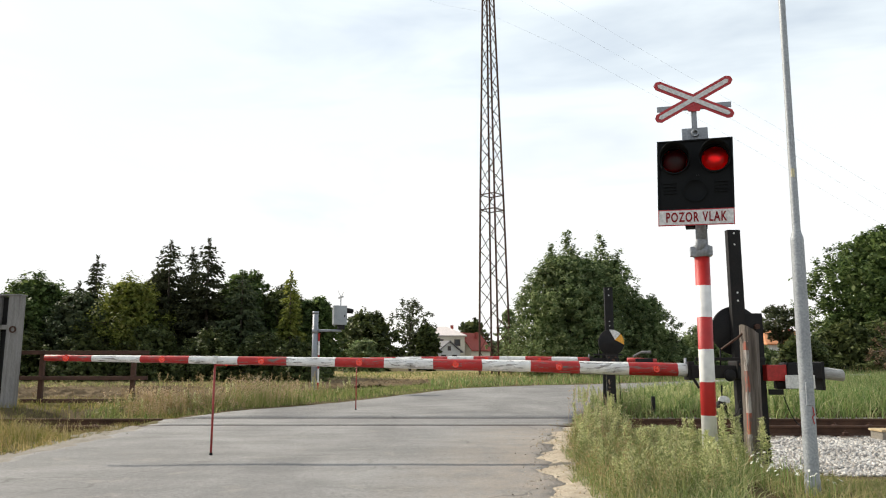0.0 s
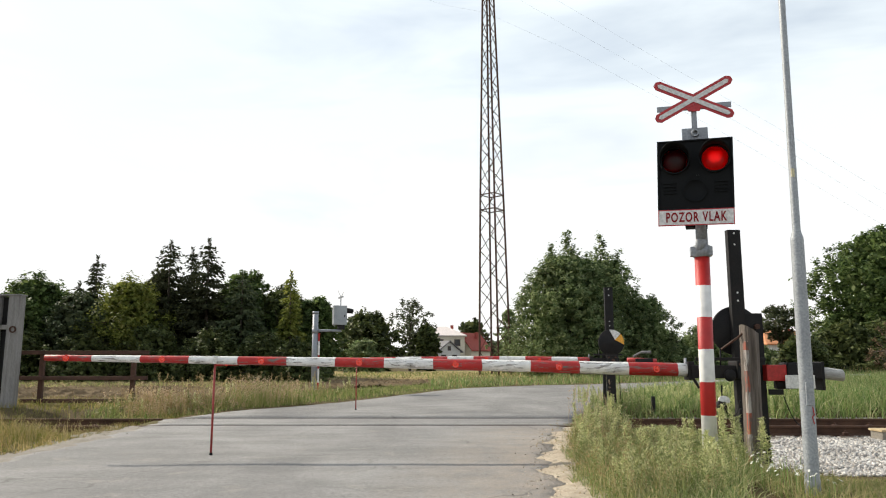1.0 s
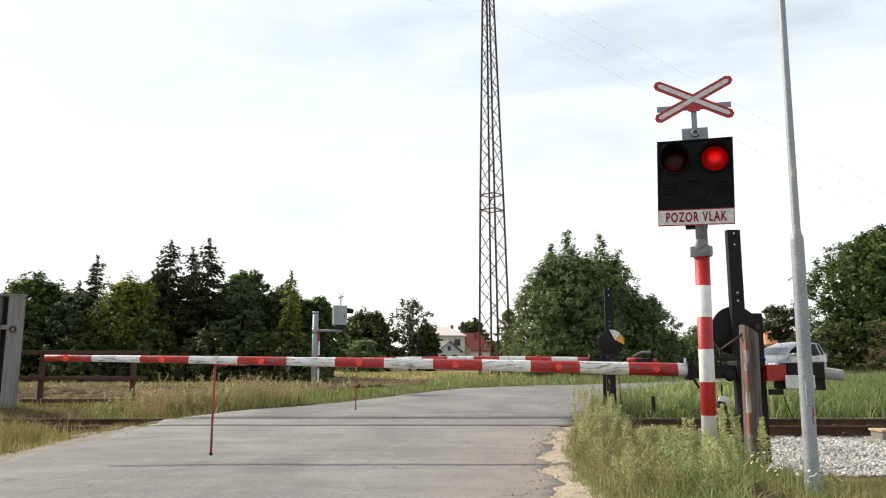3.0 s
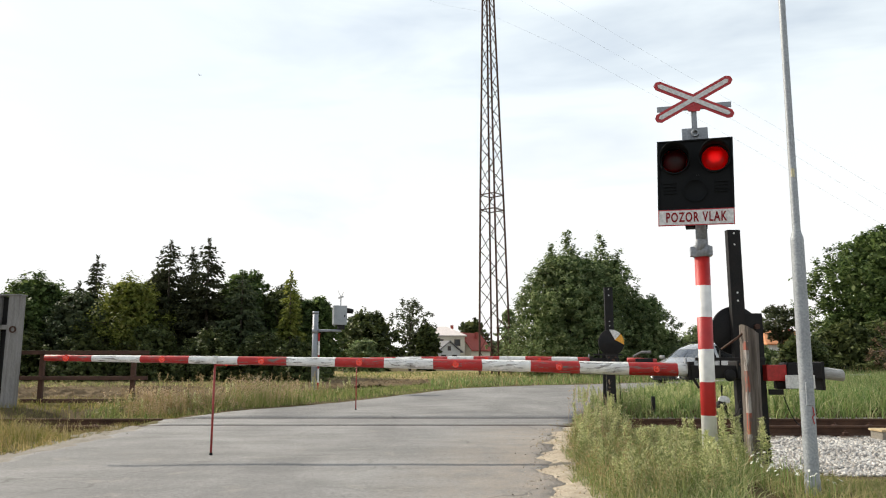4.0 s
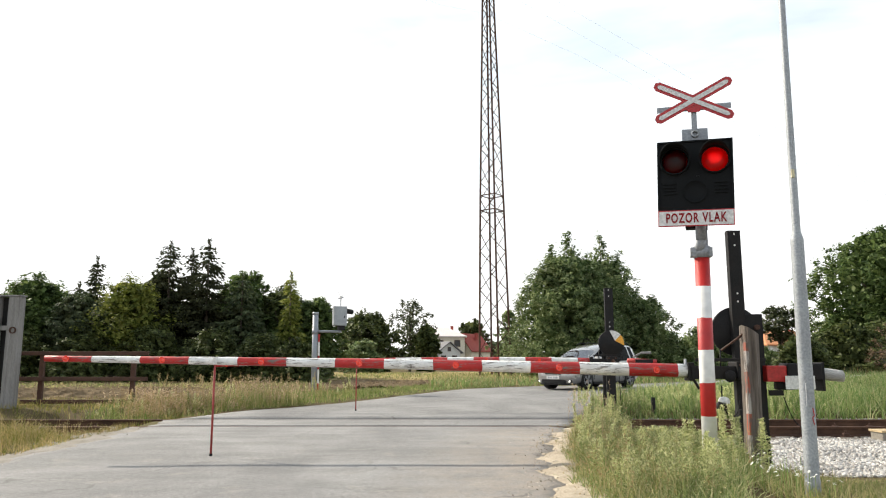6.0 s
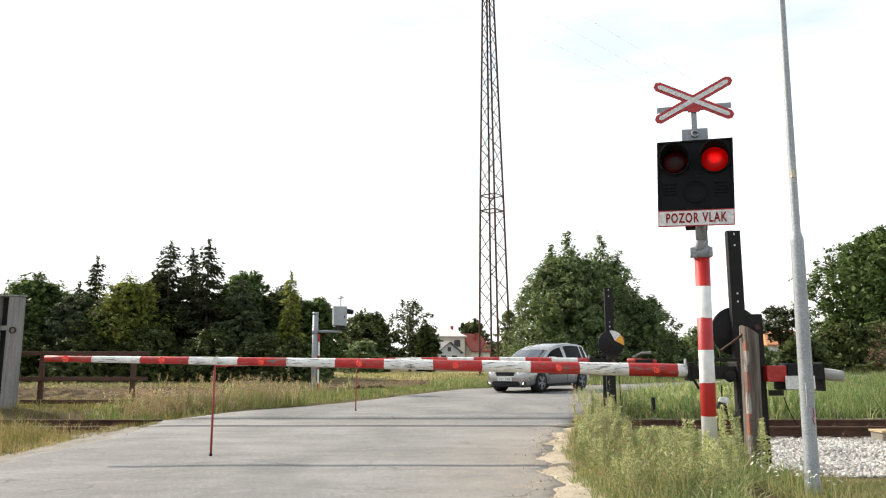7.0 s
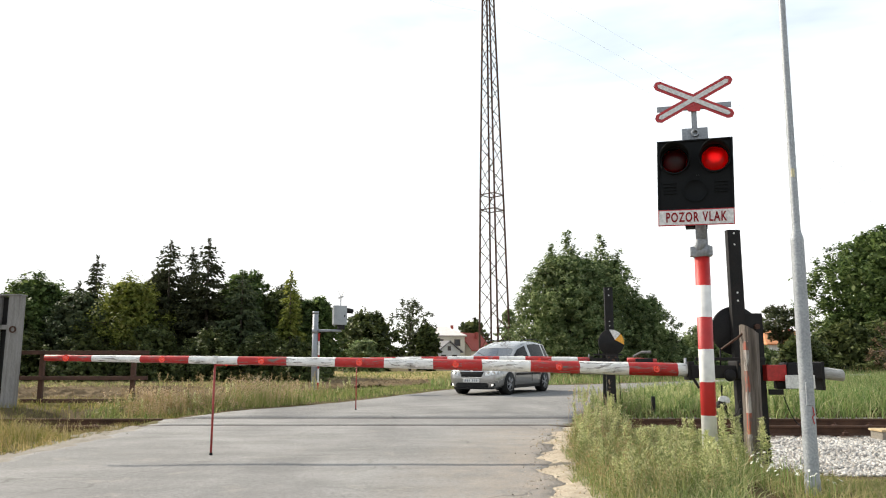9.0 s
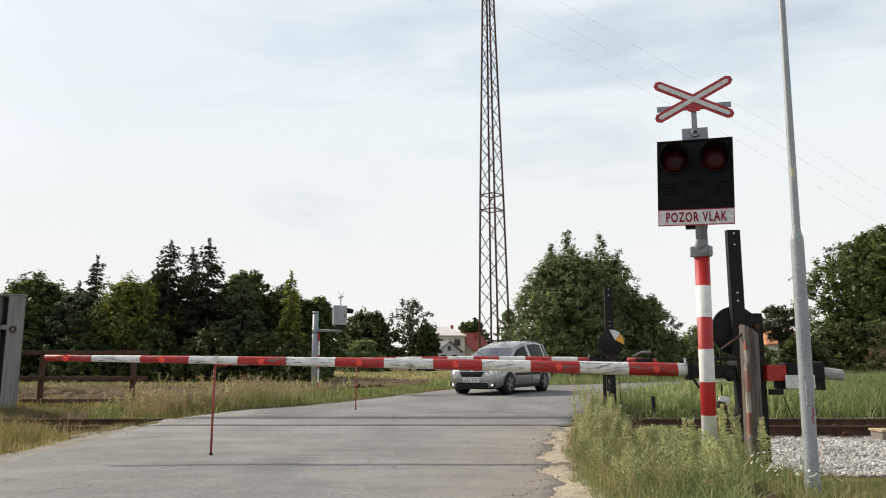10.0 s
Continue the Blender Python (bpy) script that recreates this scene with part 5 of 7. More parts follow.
for i, (bx, by, h, w) in enumerate(((-21.28, 36.86, 4.80, 4.26), (-19.15, 37.24, 4.50, 4.10), (-15.50, 37.24, 4.80, 3.95), (-14.14, 36.86, 4.95, 3.80), (-10.34, 37.24, 5.10, 3.95), (-8.28, 38.00, 4.80, 3.80))):
    build_tree(bx, by, h, w, M_LEAF_DARK, 80 + i, "dark leafy tree filling the wood's back row", 9000, 0.0, 0.20)
build_tree(17.2, 28.4, 2.3, 1.5, M_DRYLEAF, 95, "dry brown thicket of tall stems beside the road", 450, 0.0, 0.09, "airy", name="bush")


# ---- far signal, houses, wires ----
def build_far_signal():
    bx, by = -3.98, 23.0
    z0 = float(lie(bx, by))
    t = thing("signal_mast", pose(bx, by, z0), "grey crossing signal seen from behind on a tubular post", "signal")
    part("post", rod(B(), (0, 0, -0.2), (0, 0, 2.5 - z0), 0.088, 0.088, 18), M_GREY, t, "grey painted tube", True)
    part("post_cap", rod(B(), (0, 0, 2.5 - z0), (0, 0, 2.58 - z0), 0.096, 0.096, 18), M_GALV, t, smooth=True)
    part("arm", rod(B(), (0, 0, 1.98 - z0), (0.80, 0.0, 1.98 - z0), 0.04, 0.04, 10), M_GREY, t, smooth=True)
    part("arm_collar", rod(B(), (0, 0, 1.90 - z0), (0, 0, 2.06 - z0), 0.10, 0.10, 16), M_GREY, t, smooth=True)
    m = pose(0.76, 0.0, 0, 0, 0, 24)
    head = part("head", box(B(), -0.22, 0.20, -0.1, 0.1, 2.16 - z0, 2.76 - z0, 0.012), M_GALV, t, "pale grey signal cabinet")
    head.matrix_basis = m
    part("latch", box(B(), 0.1, 0.13, -0.115, -0.1, 2.4 - z0, 2.47 - z0, 0.003), M_BLACK, head)
    for z in (2.62,):
        part("hood", rod(B(), (0.18, 0.0, z - z0), (0.42, 0.05, z - 0.02 - z0), 0.085, 0.075, 14), M_BLACK, head, "black lamp hood", True)
    part("foot_block", box(B(), -0.06, 0.14, -0.08, 0.08, 2.02 - z0, 2.16 - z0, 0.01), M_BLACK, head)
    part("stem", rod(B(), (0.02, 0, 2.76 - z0), (0.02, 0, 3.08 - z0), 0.018, 0.018, 8), M_GREY, head)
    part("cross_edge", box(B(), 0.0, 0.03, -0.25, 0.25, 3.0 - z0, 3.05 - z0, 0.004), M_GREY, head)
    bm = B()
    rod(bm, (0.02, -0.02, 3.02 - z0), (-0.08, 0.02, 3.24 - z0), 0.01, 0.006, 6)
    rod(bm, (0.02, 0.02, 3.02 - z0), (0.12, 0.0, 3.22 - z0), 0.01, 0.006, 6)
    part("cross_tips", bm, M_SIGNWHITE, head)
    strip = banded("thin_marker_paint", 0.42, 0.1, RED, WHITE, (0.5, 0.4, 0.4), 0.5, 2, 0.75)
    part("marker_strip", box(B(), 0.10, 0.15, -0.03, 0.03, 0.0, 1.9 - z0, 0.006), strip, t, "thin red and white marker strip")


M_PLASTER = surf("cream_plaster", (0.62, 0.56, 0.44), (0.68, 0.62, 0.50), 0.4, 0.9, 0, 0.1, 20)
M_PLASTERW = surf("pale_plaster", (0.55, 0.55, 0.53), (0.62, 0.62, 0.60), 0.4, 0.9, 0, 0.1, 20)
M_ROOFRED = surf("red_tiles", (0.26, 0.05, 0.035), (0.33, 0.07, 0.05), 0.6, 0.85, 0, 0.3, 9)
M_ROOFPALE = surf("pale_roof_sheet", (0.62, 0.54, 0.50), (0.70, 0.62, 0.58), 0.4, 0.5, 0, 0.1, 9)
M_ROOFGREY = surf("grey_roof", (0.12, 0.115, 0.12), (0.17, 0.165, 0.17), 0.5, 0.8, 0, 0.2, 9)
M_ROOFORANGE = surf("orange_tiles", (0.42, 0.17, 0.07), (0.50, 0.22, 0.10), 0.6, 0.85, 0, 0.3, 9)
M_PANE = surf("dark_window", (0.02, 0.02, 0.022), (0.05, 0.045, 0.04), 1.0, 0.15, 0, 0.0, 20)
M_FRAME = surf("brown_window_frame", (0.10, 0.05, 0.03), (0.13, 0.07, 0.04), 2.0, 0.6, 0, 0.0, 20)


def build_house(x, y, w, d, eave, ridge, wall, roof, label, windows, gable_front=True, hip=0.0, rz=0.0):
    z0 = float(lie(x, y))
    t = thing("house", pose(x, y, z0, 0, 0, rz), label, "house", "distant houses")
    bm = B()
    if gable_front:
        prism(bm, [(-w / 2, -0.3), (w / 2, -0.3), (w / 2, eave), (0, ridge), (-w / 2, eave)], -d / 2, d / 2)
    else:
        box(bm, -w / 2, w / 2, -d / 2, d / 2, -0.3, eave)
    part("wall", bm, wall, t)
    o, th = 0.35, 0.16
    bm = B()
    if gable_front:
        sl = (ridge - eave) / (w / 2)
        prism(bm, [(-w / 2 - o, eave - o * sl), (0, ridge), (w / 2 + o, eave - o * sl), (w / 2 + o, eave - o * sl + th), (0, ridge + th), (-w / 2 - o, eave - o * sl + th)],
              -d / 2 - o, d / 2 + o)
    else:
        c = [(-w / 2 - o, -d / 2 - o, eave), (w / 2 + o, -d / 2 - o, eave), (w / 2 + o, d / 2 + o, eave), (-w / 2 - o, d / 2 + o, eave)]
        lo = [bm.verts.new(p) for p in c]
        up = [bm.verts.new((p[0], p[1], p[2] + th)) for p in c]
        r1, r2 = bm.verts.new((-w / 2 + hip, 0, ridge)), bm.verts.new((w / 2 - hip, 0, ridge))
        bm.faces.new(list(reversed(lo)))
        for i in range(4):
            bm.faces.new((lo[i], lo[(i + 1) % 4], up[(i + 1) % 4], up[i]))
        bm.faces.new((up[0], up[1], r2, r1))
        bm.faces.new((up[1], up[2], r2))
        bm.faces.new((up[2], up[3], r1, r2))
        bm.faces.new((up[3], up[0], r1))
        bmesh.ops.recalc_face_normals(bm, faces=bm.faces[:])
    rf = part("roof", bm, roof, t)
    if ridge > 4.5:
        part("chimney", box(B(), w * 0.18, w * 0.18 + 0.5, 0.2, 0.7, ridge - 0.8, ridge + 0.25, 0.02), M_ROOFRED, rf)
    for wx, wz, ww, wh in windows:
        win = part("window", box(B(), wx - ww / 2, wx + ww / 2, -d / 2 - 0.05, -d / 2 + 0.05, wz - wh / 2, wz + wh / 2, 0.01), M_FRAME, t)
        part("pane", box(B(), wx - ww / 2 + 0.08, wx + ww / 2 - 0.08, -d / 2 - 0.07, -d / 2 - 0.04, wz - wh / 2 + 0.08, wz + wh / 2 - 0.08), M_PANE, win)


build_far_signal()
build_house(0.0, 124, 7.0, 10, 4.9, 6.7, M_PLASTER, M_ROOFPALE, "cream house with a pale hipped roof", [(-0.4, 3.9, 1.0, 1.1), (2.3, 3.9, 1.0, 1.1)], False, 2.9)
build_house(-1.2, 116, 3.9, 8.6, 2.5, 3.9, M_PLASTERW, M_ROOFGREY, "low pale house with a grey gable roof", [(-1.0, 1.5, 0.9, 0.9), (0.9, 1.5, 0.9, 0.9), (0.0, 2.9, 0.6, 0.7)], rz=30)
build_house(4.5, 124, 4.2, 6.0, 3.0, 5.5, M_PLASTER, M_ROOFRED, "cream gabled house with a red tiled roof", [(-0.3, 3.4, 0.5, 1.2)], rz=-34)
build_house(47.5, 104, 7.0, 8, 2.9, 5.0, M_PLASTERW, M_ROOFORANGE, "pale house with an orange tiled roof between trees", [(-1.5, 1.8, 1.0, 1.2), (1.8, 1.8, 1.0, 1.2)], False, 1.0)


def build_wire(points):
    cu = bpy.data.curves.new("power_line", "CURVE")
    cu.dimensions, cu.bevel_depth, cu.bevel_resolution = "3D", 0.0045, 1
    sp = cu.splines.new("POLY")
    sp.points.add(len(points) - 1)
    for p, q in zip(sp.points, points):
        p.co = (*q, 1)
    cu.materials.append(M_GREY)
    tagged(new("power_line", cu), "thin grey overhead power line crossing the sky", "cable", "overhead lines")


build_wire([(-6.0, 65, 36.5), (0.0, 65, 34.4), (4.0, 65, 33.6), (12.5, 65, 29.5), (27.7, 65, 20.7), (40.0, 65, 13.0)])
build_wire([(0.0, 65, 39.0), (7.2, 65, 34.9), (14.1, 65, 30.7), (30.8, 65, 20.6), (42.0, 65, 13.2)])
build_wire([(4.0, 65, 39.0), (10.7, 65, 34.9), (17.8, 65, 30.4), (32.7, 65, 21.1), (44.0, 65, 13.5)])

# ---- fields ----
def build_patch(name, x0, x1, y0, y1, sx, sy, keep_gap, lift, rough, material, label):
    xs, ys = np.arange(x0, x1 + sx, sx), np.arange(y0, y1 + sy, sy)
    X, Y = np.meshgrid(xs, ys)
    G = edge_gap(X, Y)
    beyond = inside(X, Y, LEFT_EDGE + [(70.0, 400.0), (-400.0, 400.0), (-400.0, -40)])
    Z = lie(X, Y) + lift
    rng = np.random.RandomState(8)
    Z = Z + rough * np.abs(rng.normal(size=X.shape)) * 0.7
    ok = beyond & (G > keep_gap + 0.35 * np.sin(Y * 1.3) + 0.2 * np.sin(X * 2.1))
    nx = len(xs)
    f = [(j * nx + i, j * nx + i + 1, (j + 1) * nx + i + 1, (j + 1) * nx + i) for j in range(len(ys) - 1) for i in range(nx - 1)
         if ok[j, i] and ok[j, i + 1] and ok[j + 1, i] and ok[j + 1, i + 1]]
    used = sorted({k for q in f for k in q})
    at = {k: i for i, k in enumerate(used)}
    V = np.stack([X, Y, Z], -1).reshape(-1, 3)[used]
    ob = raw(name, V, [tuple(at[k] for k in q) for q in f], material, smooth=False)
    tagged(ob, label, "field", kind="structure")


build_patch("ploughed_field", -40, 6, 18.2, 34, 0.12, 0.16, 3.0, 0.02, 0.055, M_FIELD, "brown freshly turned field soil in rough clods")
build_patch("stubble_field", -60, 6, 34, 60, 0.5, 0.6, 2.4, 0.03, 0.04, M_STUBBLE, "pale yellow-green stubble strip beyond the ploughed soil")


# ---- ballast, sleepers, box ----
def build_ballast(x0, x1, n, seed):
    rng = np.random.RandomState(seed)
    x = rng.uniform(x0, x1, n)
    y = rng.uniform(8.75, 15.2, n)
    keep = ~((np.abs(y - RAIL_Y[0]) < 0.09) | (np.abs(y - RAIL_Y[1]) < 0.09)) & (edge_gap(x, y) > 0.5)
    edge = 8.75 + 0.35 * np.sin(x * 1.9) + 0.25 * np.sin(x * 4.7)
    keep &= (y > edge) | (rng.uniform(size=n) < 0.15)
    x, y = x[keep], y[keep]
    n = len(x)
    z = lie(x, y)
    s = rng.uniform(0.015, 0.038, n)
    base = np.array([[1, 0, 0], [-1, 0, 0], [0, 1, 0], [0, -1, 0], [0, 0, 1], [0, 0, -1]], float)
    V = base[None] * rng.uniform(0.6, 1.25, (n, 6, 1)) + rng.normal(size=(n, 6, 3)) * 0.22
    a, c = rng.uniform(0, 6.28, n), rng.uniform(-0.9, 0.9, n)
    ca, sa, cc, sc = np.cos(a), np.sin(a), np.cos(c), np.sin(c)
    X1 = V[..., 0] * cc[:, None] - V[..., 2] * sc[:, None]
    Z1 = V[..., 0] * sc[:, None] + V[..., 2] * cc[:, None]
    X2 = X1 * ca[:, None] - V[..., 1] * sa[:, None]
    Y2 = X1 * sa[:, None] + V[..., 1] * ca[:, None]
    V = np.stack([X2, Y2, Z1 * 0.8], -1) * s[:, None, None] + np.stack([x, y, z + s * 0.4], -1)[:, None]
    F = np.array([[0, 2, 4], [2, 1, 4], [1, 3, 4], [3, 0, 4], [2, 0, 5], [1, 2, 5], [3, 1, 5], [0, 3, 5]])
    F = (F[None] + (np.arange(n) * 6)[:, None, None]).reshape(-1, 3)
    mesh = bpy.data.meshes.new("ballast")
    mesh.vertices.add(n * 6)
    mesh.vertices.foreach_set("co", V.astype(np.float32).reshape(-1))
    mesh.loops.add(len(F) * 3)
    mesh.loops.foreach_set("vertex_index", F.astype(np.int32).reshape(-1))
    mesh.polygons.add(len(F))
    mesh.polygons.foreach_set("loop_start", np.arange(0, len(F) * 3, 3, dtype=np.int32))
    mesh.update(calc_edges=True)
    ob = link("ballast", mesh, M_STONE)
    tagged(ob, "pale grey crushed stone ballast along the track", "gravel", kind="stuff")


M_STONE = leafy("crushed_stone", [(0.21, 0.20, 0.185), (0.40, 0.385, 0.365), (0.58, 0.56, 0.53), (0.31, 0.28, 0.245)], 0.0, 0.9)
build_ballast(3.2, 9.6, 52000, 3)


def build_sleepers():
    spots = [3.3 + 0.62 * i for i in range(13)] + [-5.6 - 0.62 * i for i in range(12)]
    first = thing("sleeper", pose(spots[0], 12.85, -0.16), "dark old sleeper with rusty rail fastenings", "sleeper", "track sleepers")
    part("beam", box(B(), -0.12, 0.12, -1.3, 1.3, -0.14, 0.004, 0.012), M_SLEEPER, first)
    for y in (RAIL_Y[0] - 12.85, RAIL_Y[1] - 12.85):
        part("base_plate", box(B(), -0.10, 0.10, y - 0.16, y + 0.16, 0.004, 0.02, 0.004), M_RUST, first)
        for s in (-0.115, 0.115):
            part("clip", box(B(), -0.05, 0.05, y + s - 0.03, y + s + 0.03, 0.02, 0.065, 0.008), M_RUST, first)
            part("screw", rod(B(), (0, y + s, 0.02), (0, y + s, 0.10), 0.016, 0.014, 8), M_RUST, first)
    for x in spots[1:]:
        copy_thing(first, pose(x, 12.85, -0.16))


build_sleepers()
M_TAN = surf("weathered_tan_lid", (0.40, 0.30, 0.17), (0.48, 0.37, 0.22), 4.0, 0.8, 0, 0.2, 40, (0.25, 0.18, 0.11), 3.0, 0.5)
M_BOXGREY = surf("box_side", (0.20, 0.18, 0.15), (0.26, 0.24, 0.20), 4.0, 0.8, 0, 0.2, 40)


def build_track_box():
    t = thing("junction_box", pose(7.0, 11.55, -0.20), "low grey trackside box with a tan lid", "box")
    part("body", box(B(), -0.36, 0.36, -0.16, 0.16, 0.0, 0.16, 0.01), M_BOXGREY, t)
    part("lid", box(B(), -0.38, 0.38, -0.18, 0.18, 0.16, 0.195, 0.008), M_TAN, t, "tan lid")


build_track_box()
stake = part("marker_stake", box(B(), -0.035, 0.035, -0.035, 0.035, -0.1, 0.42, 0.006), M_BLACK)
stake.location = (4.28, 15.25, float(lie(4.28, 15.25)))
tagged(stake, "short dark stake in the grass beside the track", "stake")


# ---- grass and weeds ----
def blades(name, x, y, h, width, material, label, lean=0.35, seed=0, category="grass", lift=-0.02):
    rng = np.random.RandomState(seed)
    n = len(x)
    z = lie(x, y) + lift
    a = rng.uniform(0, 6.28, n)
    ln = np.abs(rng.normal(size=n)) * lean * h
    wd = rng.uniform(0.6, 1.3, n) * width
    f = rng.uniform(0, 6.28, n)
    dx, dy = np.cos(a) * ln, np.sin(a) * ln
    sx, sy = np.cos(f) * wd / 2, np.sin(f) * wd / 2
    V = np.zeros((n, 6, 3))
    for k, (u, s) in enumerate(((0.0, 1.0), (0.55, 0.85), (1.0, 0.15))):
        bend = u * u
        cx, cy, cz = x + dx * bend, y + dy * bend, z + h * u * (1 - 0.12 * bend * np.clip(ln / h, 0, 1))
        V[:, 2 * k] = np.stack([cx - sx * s, cy - sy * s, cz], -1)
        V[:, 2 * k + 1] = np.stack([cx + sx * s, cy + sy * s, cz], -1)
    F = np.array([[0, 1, 3, 2], [2, 3, 5, 4]])
    F = (F[None] + (np.arange(n) * 6)[:, None, None]).reshape(-1, 4)
    mesh = bpy.data.meshes.new(name)
    mesh.vertices.add(n * 6)
    mesh.vertices.foreach_set("co", V.astype(np.float32).reshape(-1))
    mesh.loops.add(len(F) * 4)
    mesh.loops.foreach_set("vertex_index", F.astype(np.int32).reshape(-1))
    mesh.polygons.add(len(F))
    mesh.polygons.foreach_set("loop_start", np.arange(0, len(F) * 4, 4, dtype=np.int32))
    mesh.update(calc_edges=True)
    tagged(link(name, mesh, material), label, category, kind="stuff")
    tips = V[:, 4]
    return tips


def scatter(x0, x1, y0, y1, n, seed, ok, clump=0.0):
    rng = np.random.RandomState(seed)
    x, y = rng.uniform(x0, x1, n), rng.uniform(y0, y1, n)
    k = ok(x, y)
    if clump:
        p = 0.5 + 0.5 * np.sin(x * 2.3 + 1.1 * np.sin(y * 1.7)) * np.sin(y * 2.9 + 1.3 * np.sin(x * 1.1))
        k &= rng.uniform(size=n) < (1 - clump) + clump * p
    return x[k], y[k], rng


def plumes(name, tips, material, label, seed, size=0.018, per=9, length=0.12):
    """Loose seed heads round the tips of tall stems."""
    rng = np.random.RandomState(seed)
    n = len(tips)
    P = np.repeat(tips, per, 0)
    P = P + np.stack([rng.normal(size=n * per) * 0.014, rng.normal(size=n * per) * 0.014, -rng.uniform(0, length, n * per)], -1)
    q = leaf_quads(rng, P, rand_dirs(rng, n * per), size * 1.6, size * 0.7)
    tagged(quads(name, q, material), label, "grass", kind="stuff")


def on_left(x, y):
    return inside(x, y, LEFT_EDGE + [(70.0, 400.0), (-400.0, 400.0), (-400.0, -40)])


def off_track(y, m=0.95):
    return np.abs(y - 12.85) > m


M_LITTER = leafy("field_litter", [(0.10, 0.068, 0.038), (0.18, 0.125, 0.070), (0.29, 0.215, 0.12), (0.42, 0.34, 0.20)], 0.2, 0.95, 0.04)


def build_grass():
    # verge beyond the track on the field side
    ok = lambda x, y: on_left(x, y) & (edge_gap(x, y) > 0.10) & (edge_gap(x, y) < 2.8) & (y > 14.3) & (x > -7.2)
    x, y, r = scatter(-7.2, 2, 14.3, 30, 52000, 11, ok, 0.75)
    g = edge_gap(x, y)
    h = r.uniform(0.08, 0.36, len(x)) * (0.4 + 0.6 * smooth_step(g / 1.0)) * (1 - 0.5 * smooth_step((y - 19) / 5))
    blades("verge_grass", x, y, h, 0.014, M_VERGE, "green uncut verge grass beside the road", 0.75, 1)
    ok2 = lambda x, y: on_left(x, y) & (edge_gap(x, y) > 0.25) & (edge_gap(x, y) < 2.6) & (y > 14.4) & (x < -2.6) & (x > -6.9)
    x, y, r = scatter(-6.4, -2.0, 14.4, 20.5, 3000, 12, ok2, 0.95)
    h = r.uniform(0.18, 0.60, len(x)) ** 1.2 * (0.5 + 0.5 * smooth_step(edge_gap(x, y) / 0.8)) * (0.75 + 0.25 * np.sin(x * 3.1) * np.sin(y * 2.3))
    tips = blades("dry_grass", x, y, h, 0.009, M_DRY, "tall straw-coloured grass beside the track", 0.5, 2)
    plumes("seed_heads", tips[h > 0.34][:1100], M_DRY, "loose straw-coloured grass seed heads", 5, 0.026, 9, 0.15)
    # a few tall bent stems with heavy heads
    x, y, r = scatter(-6.4, -3.0, 14.5, 18.5, 200, 25, ok2, 0.5)
    tips = blades("tall_straw", x, y, r.uniform(0.5, 0.82, len(x)), 0.010, M_DRY, "tall bent straw stems beside the track", 0.28, 15)
    plumes("tall_seed_heads", tips, M_DRY, "heavy pale seed heads on tall stems", 16, 0.028, 14, 0.16)
    for k, (cx, cy, sp, m, hi) in enumerate(((-5.75, 15.4, 0.42, 380, 0.66), (-5.0, 15.9, 0.5, 260, 0.52), (-4.2, 16.6, 0.55, 420, 0.78), (-3.5, 17.3, 0.4, 300, 0.66), (-6.6, 15.9, 0.35, 90, 0.6))):
        q = np.random.RandomState(120 + k)
        x, y = q.normal(cx, sp, m), q.normal(cy, sp * 0.6, m)
        ok_ = (edge_gap(x, y) > 0.15) & on_left(x, y) & (y > 14.2)
        x, y = x[ok_], y[ok_]
        h = q.uniform(0.45, 1.0, len(x)) * hi * np.exp(-((x - cx) / sp) ** 2 * 0.25)
        tips = blades("straw_tuft", x, y, h, 0.009, M_DRY if k in (0, 4) else M_MIXED, "tuft of tall seeding straw-coloured grass", 0.34, 130 + k)
        plumes("tuft_seed_heads", tips[::2], M_TUFT, "feathery pinkish-straw seed heads", 140 + k, 0.026, 10, 0.17)
    okf = lambda x, y: on_left(x, y) & (edge_gap(x, y) > 3.0)
    x, y, r = scatter(-26, 4, 18.4, 38, 42000, 26, okf, 0.6)
    blades("field_litter", x, y, r.uniform(0.03, 0.12, len(x)), 0.022, M_LITTER, "brown stalks and litter on the ploughed soil", 1.2, 16, lift=0.02)
    oks = lambda x, y: on_left(x, y) & (edge_gap(x, y) > 2.6)
    x, y, r = scatter(-26, -5, 25.5, 29.5, 9000, 28, oks, 0.5)
    blades("field_strip_grass", x, y, r.uniform(0.06, 0.24, len(x)), 0.03, M_MIXED, "yellow-green grass strip between field and wood", 0.7, 19)
    # between fence and road along the rails
    ok3 = lambda x, y: (x < -4.9) & (edge_gap(x, y) > 0.15) & off_track(y, 0.8)
    x, y, r = scatter(-14, -4.8, 10.6, 18.8, 26000, 13, ok3, 0.7)
    blades("trackside_grass", x, y, r.uniform(0.04, 0.20, len(x)), 0.010, M_OLIVE, "half dry grass along the rails", 0.8, 3)
    ok3b = lambda x, y: (x < -5.2) & (edge_gap(x, y) > 0.3) & (np.abs(y - 12.85) < 0.7)
    x, y, r = scatter(-14, -5, 12.2, 13.7, 5000, 24, ok3b, 0.6)
    blades("rail_gap_grass", x, y, r.uniform(0.05, 0.20, len(x)), 0.009, M_OLIVE, "sparse grass between the rails", 0.7, 14)
    ok4 = lambda x, y: (x < -4.5) & (edge_gap(x, y) > 0.03 + 0.12 * (0.5 + 0.5 * np.sin(y * 3.3))) & (y < 12.0)
    x, y, r = scatter(-10, -4.5, 6.5, 12.0, 42000, 14, ok4, 0.6)
